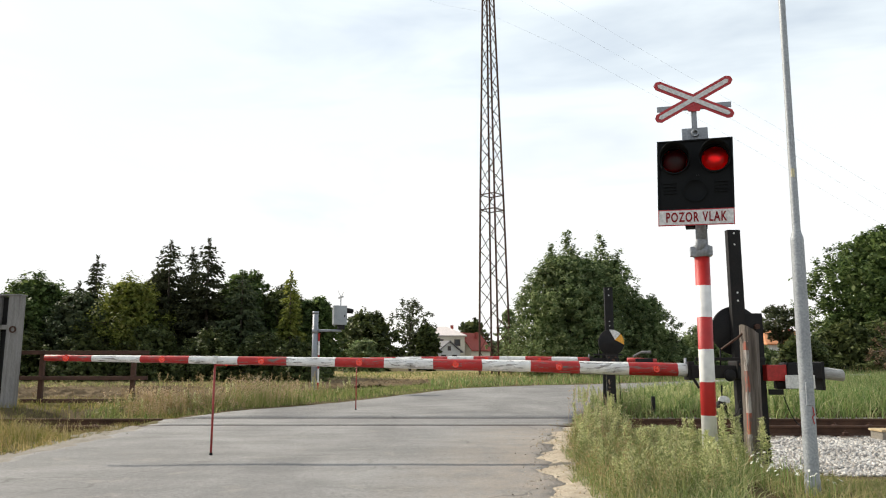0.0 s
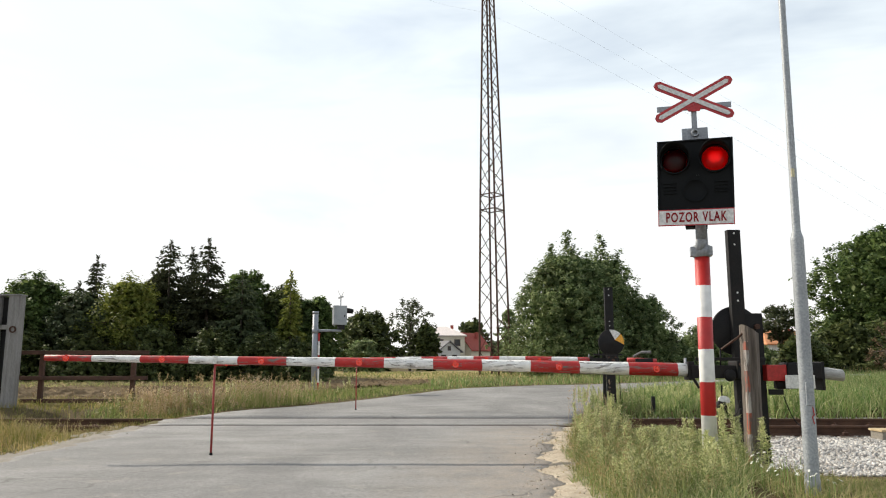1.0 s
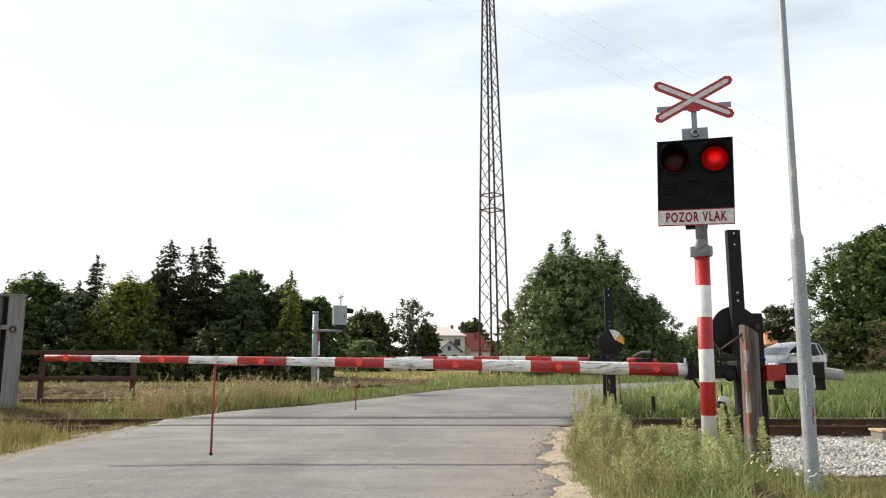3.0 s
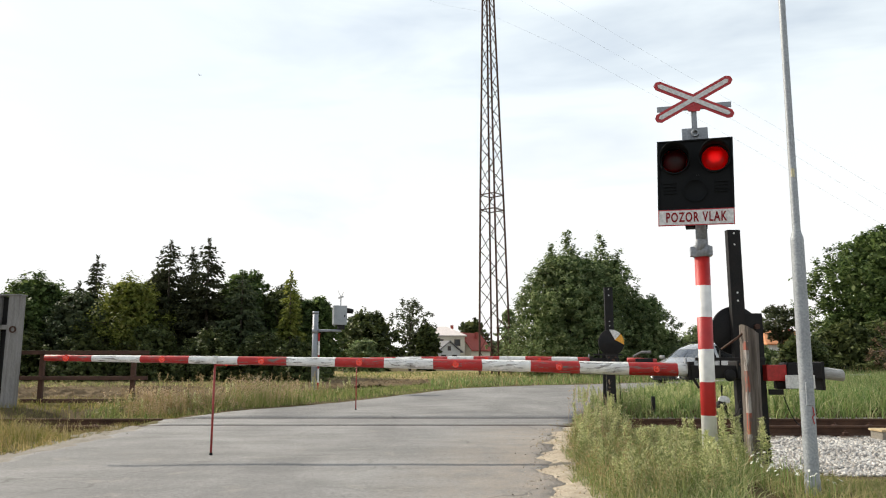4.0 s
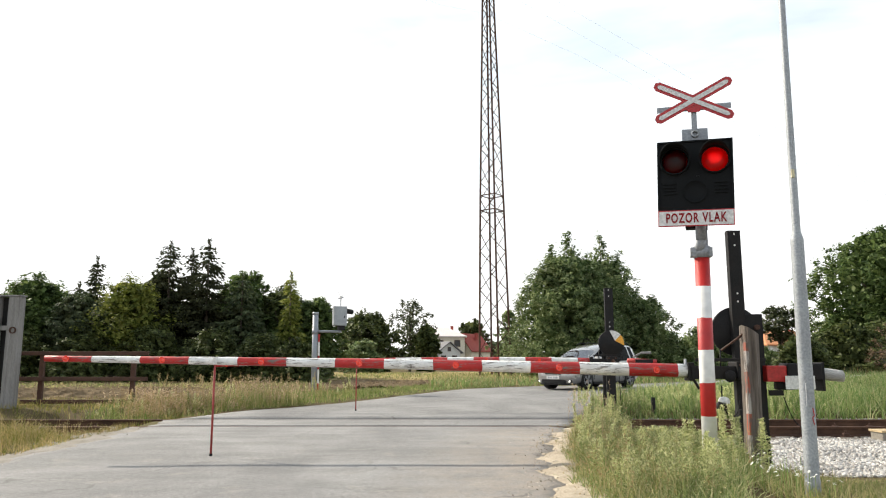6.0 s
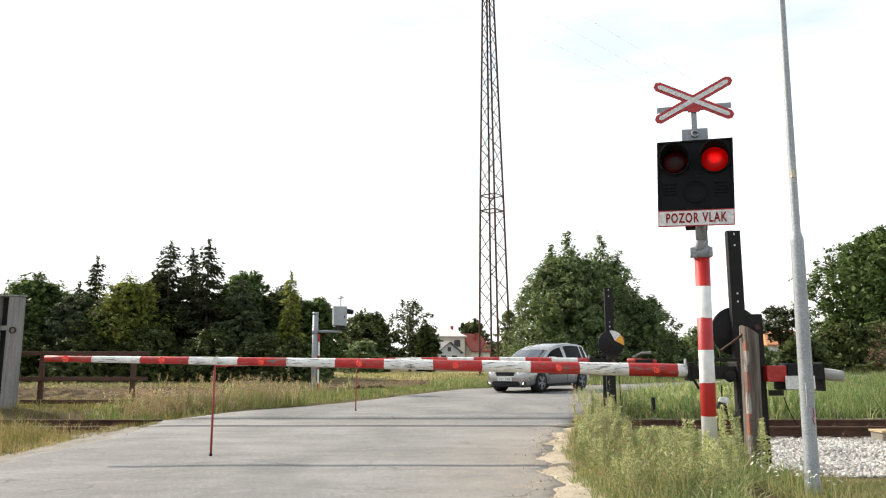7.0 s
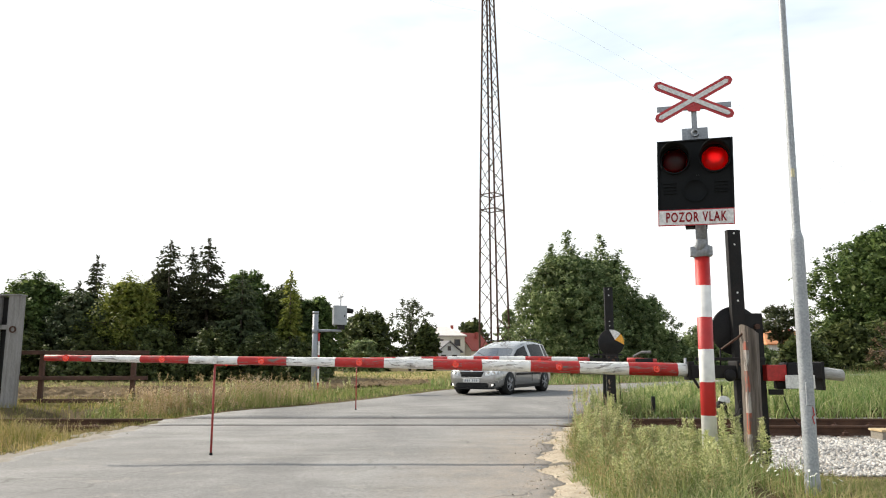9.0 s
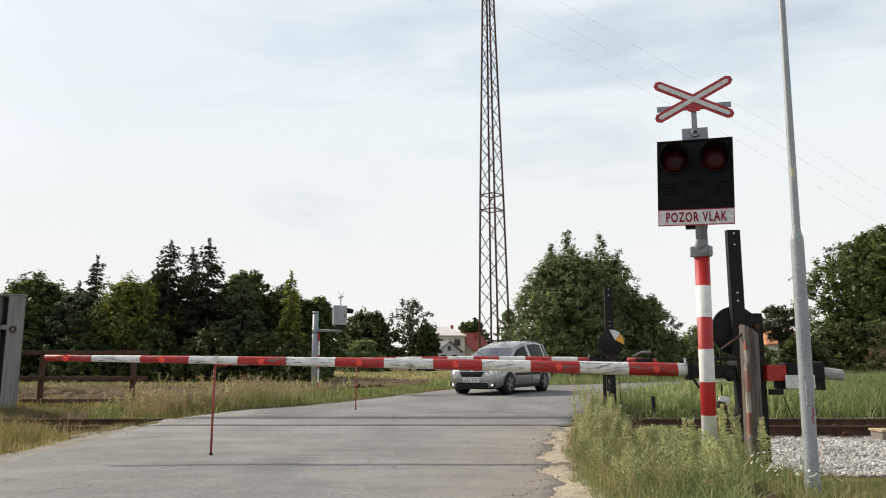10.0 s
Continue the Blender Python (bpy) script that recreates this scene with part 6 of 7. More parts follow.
    h = r.uniform(0.08, 0.38, len(x)) * (1 + 0.35 * smooth_step((-5.9 - x) / 0.8)) * (0.3 + 0.7 * smooth_step((edge_gap(x, y) - 0.1) / 0.9)) * (0.8 + 0.3 * np.sin(x * 4.0) * np.sin(y * 3.1))
    blades("roadside_grass", x, y, h, 0.008, M_OLIVE, "green and straw-coloured grass at the road edge", 0.8, 4)
    x, y, r = scatter(-10, -4.7, 7.0, 12.0, 7000, 15, ok4, 0.85)
    tips = blades("roadside_straw", x, y, r.uniform(0.12, 0.40, len(x)) * (0.4 + 0.6 * smooth_step((edge_gap(x, y) - 0.2) / 0.8)), 0.006, M_DRY, "thin dry stems at the road edge", 0.5, 5)
    plumes("roadside_seed_heads", tips[::3], M_DRY, "small dry seed heads at the road edge", 6, 0.014, 7, 0.09)
    # foreground bank on the signal's side
    ok5 = lambda x, y: (x > 0.8) & (edge_gap(x, y) > 0.06 + 0.16 * (0.5 + 0.5 * np.sin(y * 2.7) * np.sin(y * 6.1))) & (x < 0.40 * y + 0.06 * np.sin(y * 3)) & (x < 3.3) & (y < 11.5) & (y > 4.3)
    x, y, r = scatter(0.8, 3.7, 4.3, 11.5, 46000, 16, ok5, 0.5)
    g = edge_gap(x, y)
    h = r.uniform(0.06, 0.32, len(x)) * (0.35 + 0.65 * smooth_step(g / 0.7)) * (1 - 0.5 * smooth_step((y - 8) / 3))
    blades("bank_grass", x, y, h, 0.0075, M_BANK, "dense green grass on the bank below the signal", 0.8, 6)
    x, y, r = scatter(0.9, 3.7, 4.6, 11.5, 4500, 17, ok5, 0.8)
    tips = blades("bank_straw", x, y, np.minimum(r.uniform(0.12, 0.46, len(x)) * (0.4 + 0.6 * smooth_step(edge_gap(x, y) / 0.6)), np.array([growth(a, b) for a, b in zip(x, y)])), 0.005, M_MIXED, "thin straw stems among the weeds", 0.5, 7)
    plumes("bank_seed_heads", tips[::2], M_MIXED, "pale seed heads among the weeds", 8, 0.012, 9, 0.10)
    okd = lambda x, y: ok5(x, y) & (edge_gap(x, y) < 0.75) & (y > 5.0)
    x, y, r = scatter(0.9, 2.9, 5.0, 11.3, 6000, 27, okd, 0.7)
    tips = blades("edge_straw", x, y, r.uniform(0.14, 0.48, len(x)) * (0.45 + 0.55 * smooth_step(edge_gap(x, y) / 0.4)), 0.006, M_MIXED, "straw-coloured grass along the sandy edge", 0.55, 17)
    plumes("edge_seed_heads", tips[::3], M_DRY, "pale seed heads along the sandy edge", 18, 0.013, 9, 0.10)
    # tall bleached stalks standing out of the fringe
    okt = lambda x, y: (edge_gap(x, y) > 0.15) & (edge_gap(x, y) < 0.7) & (x > 1)
    x, y, r = scatter(1.2, 3.0, 7.6, 11.3, 110, 29, okt)
    tips = blades("bleached_stalks", x, y, r.uniform(0.5, 0.86, len(x)), 0.006, M_TUFT, "tall bleached weed stalks above the fringe", 0.2, 20)
    plumes("bleached_heads", tips, M_TUFT, "loose bleached seed heads", 21, 0.013, 16, 0.2)
    # low growth at the foot of the lamp post
    ok6 = lambda x, y: (x > 2.5) & (y < 8.3 + 0.3 * np.sin(x * 2.2)) & (edge_gap(x, y) > 0.3)
    x, y, r = scatter(2.5, 7, 3.6, 8.7, 46000, 18, ok6, 0.5)
    blades("ditch_grass", x, y, r.uniform(0.03, 0.17, len(x)) * (1 - 0.4 * smooth_step((y - 6) / 2)), 0.007, M_MIXED, "short mixed grass at the foot of the ballast", 0.9, 8)
    # lush bank beyond the track on the right
    ok7 = lambda x, y: (x > 2.2) & (~on_left(x, y)) & (edge_gap(x, y) > 0.12) & (y > 14.9)
    x, y, r = scatter(2.2, 24, 14.9, 33, 130000, 19, ok7, 0.45)
    h = r.uniform(0.14, 0.60, len(x)) * (0.5 + 0.5 * smooth_step(edge_gap(x, y) / 0.8)) * (0.85 + 0.3 * np.sin(x * 1.9) * np.sin(y * 1.3 + x))
    blades("lush_grass", x, y, h, 0.020, M_GRASS, "lush green grass between track and road", 0.75, 9)
    x, y, r = scatter(2.4, 20, 14.9, 26, 6000, 20, ok7, 0.8)
    tips = blades("lush_stems", x, y, r.uniform(0.25, 0.52, len(x)), 0.010, M_MIXED, "taller seeding stems in the green grass", 0.5, 10)
    plumes("lush_seed_heads", tips[::2], M_MIXED, "pale seed heads in the green grass", 9, 0.022, 6, 0.10)
    # verge on the road's far side
    ok8 = lambda x, y: on_left(x, y) & (edge_gap(x, y) > 0.1) & (edge_gap(x, y) < 4.5) & (x > -0.5)
    x, y, r = scatter(-0.5, 36, 25, 50, 90000, 21, ok8, 0.6)
    h = r.uniform(0.08, 0.42, len(x)) * (0.4 + 0.6 * smooth_step(edge_gap(x, y) / 1.6))
    blades("far_verge_grass", x, y, h, 0.026, M_GRASS, "green grass along the far side of the road", 0.7, 11)
    x, y, r = scatter(-0.5, 36, 25, 50, 14000, 22, ok8, 0.85)
    blades("far_verge_straw", x, y, r.uniform(0.12, 0.5, len(x)), 0.02, M_DRY, "dry stems along the far side of the road", 0.5, 12)
    # rough grass under the trees and round the field
    ok9 = lambda x, y: on_left(x, y) & (edge_gap(x, y) > 3.0)
    x, y, r = scatter(-45, 30, 36, 48, 30000, 23, lambda x, y: ok9(x, y) & (x > -6), 0.7)
    blades("field_margin_grass", x, y, r.uniform(0.06, 0.3, len(x)), 0.05, M_MIXED, "rough grass at the field margin", 0.7, 13)


def growth(x, y):
    """How tall the weeds stand: a high fringe along the road, lower towards the track."""
    gap = float(edge_gap(np.array([x]), np.array([y]))[0])
    fringe = float(np.interp(y, [6.0, 7.5, 8.5, 11.0], [0.38, 0.46, 0.64, 0.54]))
    inner = float(np.interp(y, [6.0, 7.0, 9.0, 11.5], [0.50, 0.43, 0.25, 0.12]))
    if y < 7.6 and 2.3 < x < 3.1:
        inner = 0.62
    k = float(smooth_step((gap - 0.62) / 0.3))
    return fringe * (1 - k) + inner * k


def weed_patch(name, spots, label, seed, material, tall=(0.45, 0.85)):
    """Upright horseweed-like plants: a stem, narrow leaves all round and a loose top."""
    rng = np.random.RandomState(seed)
    Q, T = [], []
    for (x, y) in spots:
        z0 = float(lie(x, y)) - 0.02
        h = rng.uniform(*tall)
        if y < 11.6:
            h = min(h, growth(x, y) * rng.uniform(0.8, 1.05))
        lx, ly = rng.normal(size=2) * 0.07 * h
        n = int(340 * h)
        u = rng.uniform(0.08, 1.0, n) ** 0.8
        a = rng.uniform(0, 6.28, n)
        ln = np.where(u < 0.68, 0.066, 0.042) * rng.uniform(0.6, 1.3, n)
        base = np.stack([x + lx * u * u, y + ly * u * u, z0 + h * u], -1)
        up = np.where(u < 0.68, 0.55, 1.0) + rng.normal(size=n) * 0.2
        d = np.stack([np.cos(a), np.sin(a), up], -1)
        d /= np.linalg.norm(d, axis=1, keepdims=True)
        s = np.stack([-np.sin(a), np.cos(a), np.zeros(n)], -1)
        L = ln[:, None]
        w = 0.085
        Q.append(np.stack([base, base + d * L * 0.5 + s * L * w, base + d * L - np.array([0, 0, 1]) * L * 0.15, base + d * L * 0.5 - s * L * w], 1))
        m = int(200 * h)
        u = rng.uniform(0.66, 1.02, m)
        a = rng.uniform(0, 6.28, m)
        rr = rng.uniform(0.0, 0.055, m) * np.clip(1.6 - u * 1.2, 0.25, 1)
        p = np.stack([x + lx * u * u + np.cos(a) * rr, y + ly * u * u + np.sin(a) * rr, z0 + h * u], -1)
        T.append(leaf_quads(rng, p, rand_dirs(rng, m), 0.024, 0.010))
        k = 5
        us = np.linspace(0, 1, k)
        for i in range(k - 1):
            p0 = np.array([x + lx * us[i] ** 2, y + ly * us[i] ** 2, z0 + h * us[i]])
            p1 = np.array([x + lx * us[i + 1] ** 2, y + ly * us[i + 1] ** 2, z0 + h * us[i + 1]])
            e = np.array([0.004, 0, 0])
            Q.append(np.array([[p0 - e, p0 + e, p1 + e, p1 - e]]))
    k = sum(len(q) for q in Q)
    ob = quads(name, np.concatenate(Q + T), [material, M_PALE])
    ob.data.polygons.foreach_set("material_index", [0 if i < k else 1 for i in range(len(ob.data.polygons))])
    tagged(ob, label, "weeds", kind="stuff")


def build_weeds():
    rng = np.random.RandomState(31)
    spots = []
    while len(spots) < 230:
        x, y = rng.uniform(1.15, 2.95), rng.uniform(5.2, 11.2)
        g = float(edge_gap(np.array([x]), np.array([y]))[0])
        if 0.25 < g and x < 0.39 * y and math.hypot(x - 2.4, y - 6.92) > 0.12 and math.hypot(x - 3.03, y - 7.33) > 0.2 and math.hypot(x - 2.86, y - 5.87) > 0.35:
            spots.append((x, y))
    weed_patch("weeds", spots, "pale green upright horseweed crowding the signal post", 32, M_WEED, (0.20, 0.50))
    tall = [(3.03, 7.05), (2.99, 7.12), (2.52, 6.75), (2.60, 6.70), (2.68, 6.85), (2.46, 6.62), (2.78, 7.05), (1.52, 8.1), (1.62, 8.6), (1.72, 8.3),
            (1.85, 8.9), (2.0, 9.3), (1.45, 7.5), (1.95, 7.6), (2.1, 7.9), (1.55, 6.4), (2.3, 7.4), (1.7, 9.6), (2.2, 8.4), (1.9, 8.2), (1.95, 10.0), (2.1, 10.4), (2.25, 10.9), (2.4, 10.6), (2.3, 11.3), (2.5, 11.3), (2.15, 9.7), (2.55, 10.9), (2.35, 10.2)]
    weed_patch("tall_weeds", tall, "tallest horseweed plants beside the signal", 33, M_WEED, (0.46, 0.66))
    spots = [(rng.uniform(3.2, 8.0), rng.uniform(15.0, 19.0)) for _ in range(260)]
    weed_patch("far_weeds", spots, "upright weeds in the grass beyond the track", 34, M_WEED, (0.22, 0.5))
    spots = []
    while len(spots) < 80:
        x, y = rng.uniform(-8.5, -2.5), rng.uniform(14.5, 22)
        g = float(edge_gap(np.array([x]), np.array([y]))[0])
        if 0.4 < g < 2.5 and bool(on_left(np.array([x]), np.array([y]))[0]):
            spots.append((x, y))
    weed_patch("verge_weeds", spots, "upright weeds in the verge grass", 35, M_MIXED, (0.25, 0.55))


def build_daisies():
    rng = np.random.RandomState(36)
    Q, S = [], []
    spots = [(rng.normal(2.70, 0.13), rng.normal(6.0, 0.28), rng.uniform(0.12, 0.28)) for _ in range(55)] + [(2.80, 5.45, 0.17), (2.83, 5.5, 0.15)]
    for x, y, h in spots:
        z = float(lie(x, y)) + h
        k = 8
        tilt = rng.normal(size=2) * 0.5
        for i in range(k):
            a = 6.283 * i / k
            d = np.array([math.cos(a), math.sin(a), tilt[0] * math.cos(a) + tilt[1] * math.sin(a) - 0.1])
            s = np.array([-math.sin(a), math.cos(a), 0])
            c = np.array([x, y, z])
            Q.append(np.stack([c, c + d * 0.008 + s * 0.005, c + d * 0.017, c + d * 0.008 - s * 0.005]))
        e = np.array([0.002, 0, 0])
        b = np.array([x, y, z])
        S.append(np.stack([b - [0, 0, h] - e, b - [0, 0, h] + e, b + e, b - e]))
    tagged(quads("daisies", np.array(Q), M_PETAL), "small white wild daisies in the grass", "flowers", kind="stuff")
    tagged(quads("daisy_stems", np.array(S), M_GRASS), "thin green daisy stems in the grass", "flowers", kind="stuff")


def build_sand():
    """Sandy crumbled edge between asphalt and weeds, and a dusty edge opposite, with loose grit."""
    rng = np.random.RandomState(77)
    for line, s, w0, wi0, y0, y1, name in ((RIGHT_EDGE, 1, 0.5, 0.26, -38.0, 11.8, "sandy_edge"), (LEFT_EDGE, -1, 0.4, 0.26, -38.0, 12.0, "dusty_edge")):
        v, f = [], []
        ys = np.arange(y0, y1, 0.05)
        k = 18
        for j, yy in enumerate(ys):
            x = float(at_y(line, yy)) + wobble(yy)
            for i in range(k + 1):
                u = i / k * (wi0 + w0)
                q = x + s * (u - wi0)
                lift = -0.030 + 0.040 * min(1.0, u / wi0) - 0.02 * max(0.0, (u - wi0) / w0)
                rough = 0.016 * noise.noise((q * 2.3, yy * 1.6, s)) + 0.012 * noise.noise((q * 7, yy * 6, s)) + 0.007 * noise.noise((q * 21, yy * 21, s))
                if u < wi0:
                    lift -= 0.006
                v.append((q, yy, float(rise(q, yy)) + lift + rough))
            if j:
                for i in range(k):
                    b = (j - 1) * (k + 1) + i
                    f.append((b, b + 1, b + k + 2, b + k + 1))
        tagged(raw(name, v, f, M_SAND if s > 0 else M_DIRT, smooth=True), "pale sandy crumbled road edge", "verge", kind="structure")
    n = 1000
    side = rng.uniform(size=n) < 0.8
    y = np.where(side, rng.uniform(4.0, 11.6, n), rng.uniform(5.0, 11.8, n))
    off = rng.normal(size=n) * 0.2
    x = np.where(side, at_y(RIGHT_EDGE, y) - 0.02 + off - 0.05, at_y(LEFT_EDGE, y) - 0.06 + off * 0.8)
    z = rise(x, y) + 0.006
    d = leaf_quads(rng, np.stack([x, y, z], -1), np.tile([[0, 0, 1.0]], (n, 1)), 0.022, 0.017)
    tagged(quads("grit", d, M_GRIT), "loose pale grit along the road edges", "gravel", kind="stuff")


M_GRIT = leafy("pale_grit", [(0.22, 0.19, 0.15), (0.36, 0.32, 0.26), (0.48, 0.43, 0.36)], 0.0, 0.9)
build_sand()
build_grass()
build_weeds()
build_daisies()


def build_far_woods():
    rng = np.random.RandomState(51)
    n = 22000
    x = rng.uniform(-260, 260, n)
    y = 230 + 20 * np.sin(x * 0.03) + rng.uniform(-8, 8, n)
    top = 5.5 + 1.8 * np.sin(x * 0.11) + 1.2 * np.sin(x * 0.31 + 1) + 0.6 * np.sin(x * 0.9)
    z = rng.uniform(0, 1, n) ** 0.7 * top
    q = leaf_quads(rng, np.stack([x, y, z], -1), np.tile([[0, -1.0, 0.3]], (n, 1)), 2.2, 1.6)
    tagged(quads("distant_woods", q, M_LEAF_GREY), "low grey-green line of distant woods", "woods", kind="stuff")


build_far_woods()


# ---- car ----
from mathutils.bvhtree import BVHTree

M_CAR = surf("silver_grey_paint", (0.315, 0.308, 0.298), (0.33, 0.322, 0.312), 1.0, 0.28, 0.5, 0.0, 900, coat=1.0)
M_GLASS = clear("tinted_car_glass", (0.035, 0.04, 0.04), -0.07, 0.02)
M_SCREEN = clear("reflecting_windscreen", (0.22, 0.25, 0.25), 0.24, 0.03)
M_TRIM = surf("black_plastic_trim", (0.012, 0.012, 0.013), (0.02, 0.02, 0.02), 6, 0.6, 0, 0.1, 80, spec=0.15)
M_TYRE = surf("tyre_rubber", (0.012, 0.012, 0.012), (0.02, 0.019, 0.018), 8, 0.9, 0, 0.3, 60, spec=0.12)
M_ALLOY = surf("alloy_rim", (0.24, 0.24, 0.25), (0.30, 0.30, 0.31), 8, 0.35, 0.7, 0.0, 60)
M_CHROME = surf("chrome", (0.6, 0.6, 0.6), (0.65, 0.65, 0.65), 8, 0.12, 1.0, 0.0, 60)
M_LAMPGLASS = surf("headlamp_glass", (0.70, 0.72, 0.73), (0.88, 0.89, 0.90), 9, 0.12, 0.0, 0.2, 30, coat=1.0)
M_LIT = glow("lit_headlamp", (1.0, 0.96, 0.88), 1.3)
M_SEAT = surf("dark_seat_cloth", (0.03, 0.03, 0.032), (0.05, 0.05, 0.052), 8, 0.9, 0, 0.2, 80)
M_TAIL = surf("red_tail_lamp", (0.35, 0.02, 0.02), (0.4, 0.03, 0.02), 8, 0.2, 0, 0, 40, coat=1.0)


def build_car():
    car = thing("car", pose(18, 34, 0.3, 0, 0, 211), "silver-grey compact family car with black roof rails", "car")
    # stations along the car: x, sill z, belt z, top z, half width, top half width
    st = [(2.10, 0.30, 0.48, 0.56, 0.50, 0.40), (2.06, 0.22, 0.56, 0.68, 0.66, 0.54), (1.96, 0.19, 0.64, 0.77, 0.76, 0.62), (1.62, 0.18, 0.76, 0.86, 0.82, 0.68),
          (1.20, 0.18, 0.88, 0.95, 0.84, 0.70), (1.08, 0.18, 0.90, 1.00, 0.84, 0.70), (0.72, 0.18, 0.91, 1.19, 0.84, 0.655), (0.42, 0.18, 0.92, 1.345, 0.84, 0.615),
          (0.25, 0.18, 0.92, 1.41, 0.84, 0.605), (-0.26, 0.18, 0.93, 1.52, 0.84, 0.60), (-0.36, 0.18, 0.91, 1.535, 0.84, 0.60), (-0.90, 0.18, 0.91, 1.57, 0.84, 0.60),
          (-1.50, 0.19, 0.93, 1.55, 0.83, 0.59), (-1.80, 0.22, 0.98, 1.52, 0.81, 0.58), (-1.97, 0.26, 0.98, 1.45, 0.78, 0.55), (-2.06, 0.30, 0.96, 1.19, 0.74, 0.54),
          (-2.10, 0.34, 0.75, 0.93, 0.68, 0.52)]
    bm = B()
    rings = []
    for x, zl, zb, zt, w, wt in st:
        half = [(0.0, zl), (w * 0.80, zl), (w * 0.97, zl + 0.10), (w, (zl + zb) / 2 + 0.05), (w * 0.985, zb), (wt, zt - 0.055), (wt * 0.80, zt - 0.008), (0.0, zt + 0.012)]
        pts = [(x, -a, b) for a, b in half] + [(x, a, b) for a, b in half[-2:0:-1]]
        rings.append([bm.verts.new(p) for p in pts])
    n = len(rings[0])
    grid = {}
    for j in range(len(rings) - 1):
        for i in range(n):
            grid[j, i] = bm.faces.new((rings[j][i], rings[j + 1][i], rings[j + 1][(i + 1) % n], rings[j][(i + 1) % n]))
    bm.faces.new(rings[0])
    bm.faces.new(list(reversed(rings[-1])))
    bmesh.ops.recalc_face_normals(bm, faces=bm.faces[:])
    # ring faces 4 and 9 are the side window bands; 5, 6, 7, 8 the top
    groups = [("windscreen", [(j, i) for j in (5, 6) for i in (5, 6, 7, 8)]), ("rear_window", [(j, i) for j in (14,) for i in (5, 6, 7, 8)])]
    for i in (4, 9):
        groups += [("front_side_window", [(j, i) for j in (6, 7, 8)]), ("rear_side_window", [(j, i) for j in (10, 11)]), ("quarter_window", [(12, i)])]
    glass = []
    for name, keys in groups:
        fs = [grid[k] for k in keys]
        bmesh.ops.inset_region(bm, faces=fs, thickness=0.045 if name != "quarter_window" else 0.035, use_even_offset=True)
        g = B()
        seen = {}
        for f in fs:
            vs = []
            for v in f.verts:
                if v not in seen:
                    seen[v] = g.verts.new(v.co - f.normal * 0.004)
                vs.append(seen[v])
            g.faces.new(vs)
        glass.append((name, g))
        bmesh.ops.delete(bm, geom=fs, context="FACES_ONLY")
    skin = BVHTree.FromBMesh(bm)
    body = part("body", bm, M_CAR, car, "silver-grey painted body", True)
    for name, g in glass:
        part(name, g, M_SCREEN if name == "windscreen" else M_GLASS, car, "tinted glass", True)
    # wheels, each a keyed part
    wheels = []
    for x, sx in ((1.30, 1), (-1.31, -1)):
        for y in (-0.728, 0.728):
            s = 1 if y > 0 else -1
            # solid black cylinder stands in for the shaded gap inside the arch
            arch = B()
            rod(arch, (x, s * 0.60, 0.325), (x, s * 0.838, 0.318), 0.325, 0.325, 30)
            part("wheel_well_shade", arch, M_TRIM, car, "black disc for the dark gap round the wheel", True)
            wh = new("wheel")
            wh.parent = car
            wh.matrix_basis = pose(x, y, 0.31)
            m = pose(0, 0, 0, 90, 0, 0)
            tyre = lathe(B(), [(0.21, -0.098), (0.285, -0.112), (0.305, -0.09), (0.31, 0.0), (0.305, 0.09), (0.285, 0.112), (0.21, 0.098)], 30, m)
            part("tyre", tyre, M_TYRE, wh, smooth=True)
            yo = -0.112 if s < 0 else 0.112
            rim = B()
            for k in range(5):
                a = 2 * math.pi * k / 5
                d = Vector((math.cos(a), 0, math.sin(a)))
                q = Vector((-math.sin(a), 0, math.cos(a)))
                for e in (-0.028, 0.028):
                    rod(rim, tuple(d * 0.03 + q * e * 0.4 + Vector((0, yo, 0))), tuple(d * 0.20 + q * e + Vector((0, yo * 0.97, 0))), 0.018, 0.016, 6)
            rod(rim, (0, yo * 0.85, 0), (0, yo * 1.06, 0), 0.045, 0.04, 12)
            part("rim", rim, M_ALLOY, wh, "five-spoke alloy rim", True)
            band = B()
            k = 28
            for r0, r1, y0, y1 in ((0.196, 0.21, yo, yo),):
                a_ = [band.verts.new((r0 * math.cos(6.2832 * i / k), y0, r0 * math.sin(6.2832 * i / k))) for i in range(k)]
                b_ = [band.verts.new((r1 * math.cos(6.2832 * i / k), y1, r1 * math.sin(6.2832 * i / k))) for i in range(k)]
                c_ = [band.verts.new((0.19 * math.cos(6.2832 * i / k), y0 * 0.6, 0.19 * math.sin(6.2832 * i / k))) for i in range(k)]
                for i in range(k):
                    band.faces.new((a_[i], a_[(i + 1) % k], b_[(i + 1) % k], b_[i]))
                    band.faces.new((c_[i], c_[(i + 1) % k], a_[(i + 1) % k], a_[i]))
            bmesh.ops.recalc_face_normals(band, faces=band.faces[:])
            part("rim_edge", band, M_ALLOY, wh, smooth=True)
            wheels.append((wh, pose(x, y, 0.31)))
    # front end
    def panel(top, low, z1, z0, off, name, material, label="", parent=None, back=0.07):
        """A trapezoid laid round the curved nose: half widths at top and bottom, heights, and how far it stands proud."""
        g = B()
        ny, nz = 12, 3
        sheets = []
        for d in (0.0, back):
            sheet = []
            for j in range(nz + 1):
                z = z0 + (z1 - z0) * j / nz
                w = low + (top - low) * j / nz
                row = []
                for i in range(ny + 1):
                    y = w * (2 * i / ny - 1)
                    x = 2.112 - 0.10 * y * y - 0.55 * max(0.0, abs(y) - 0.40) ** 1.6 - 0.30 * max(0.0, z - 0.54) + off - d
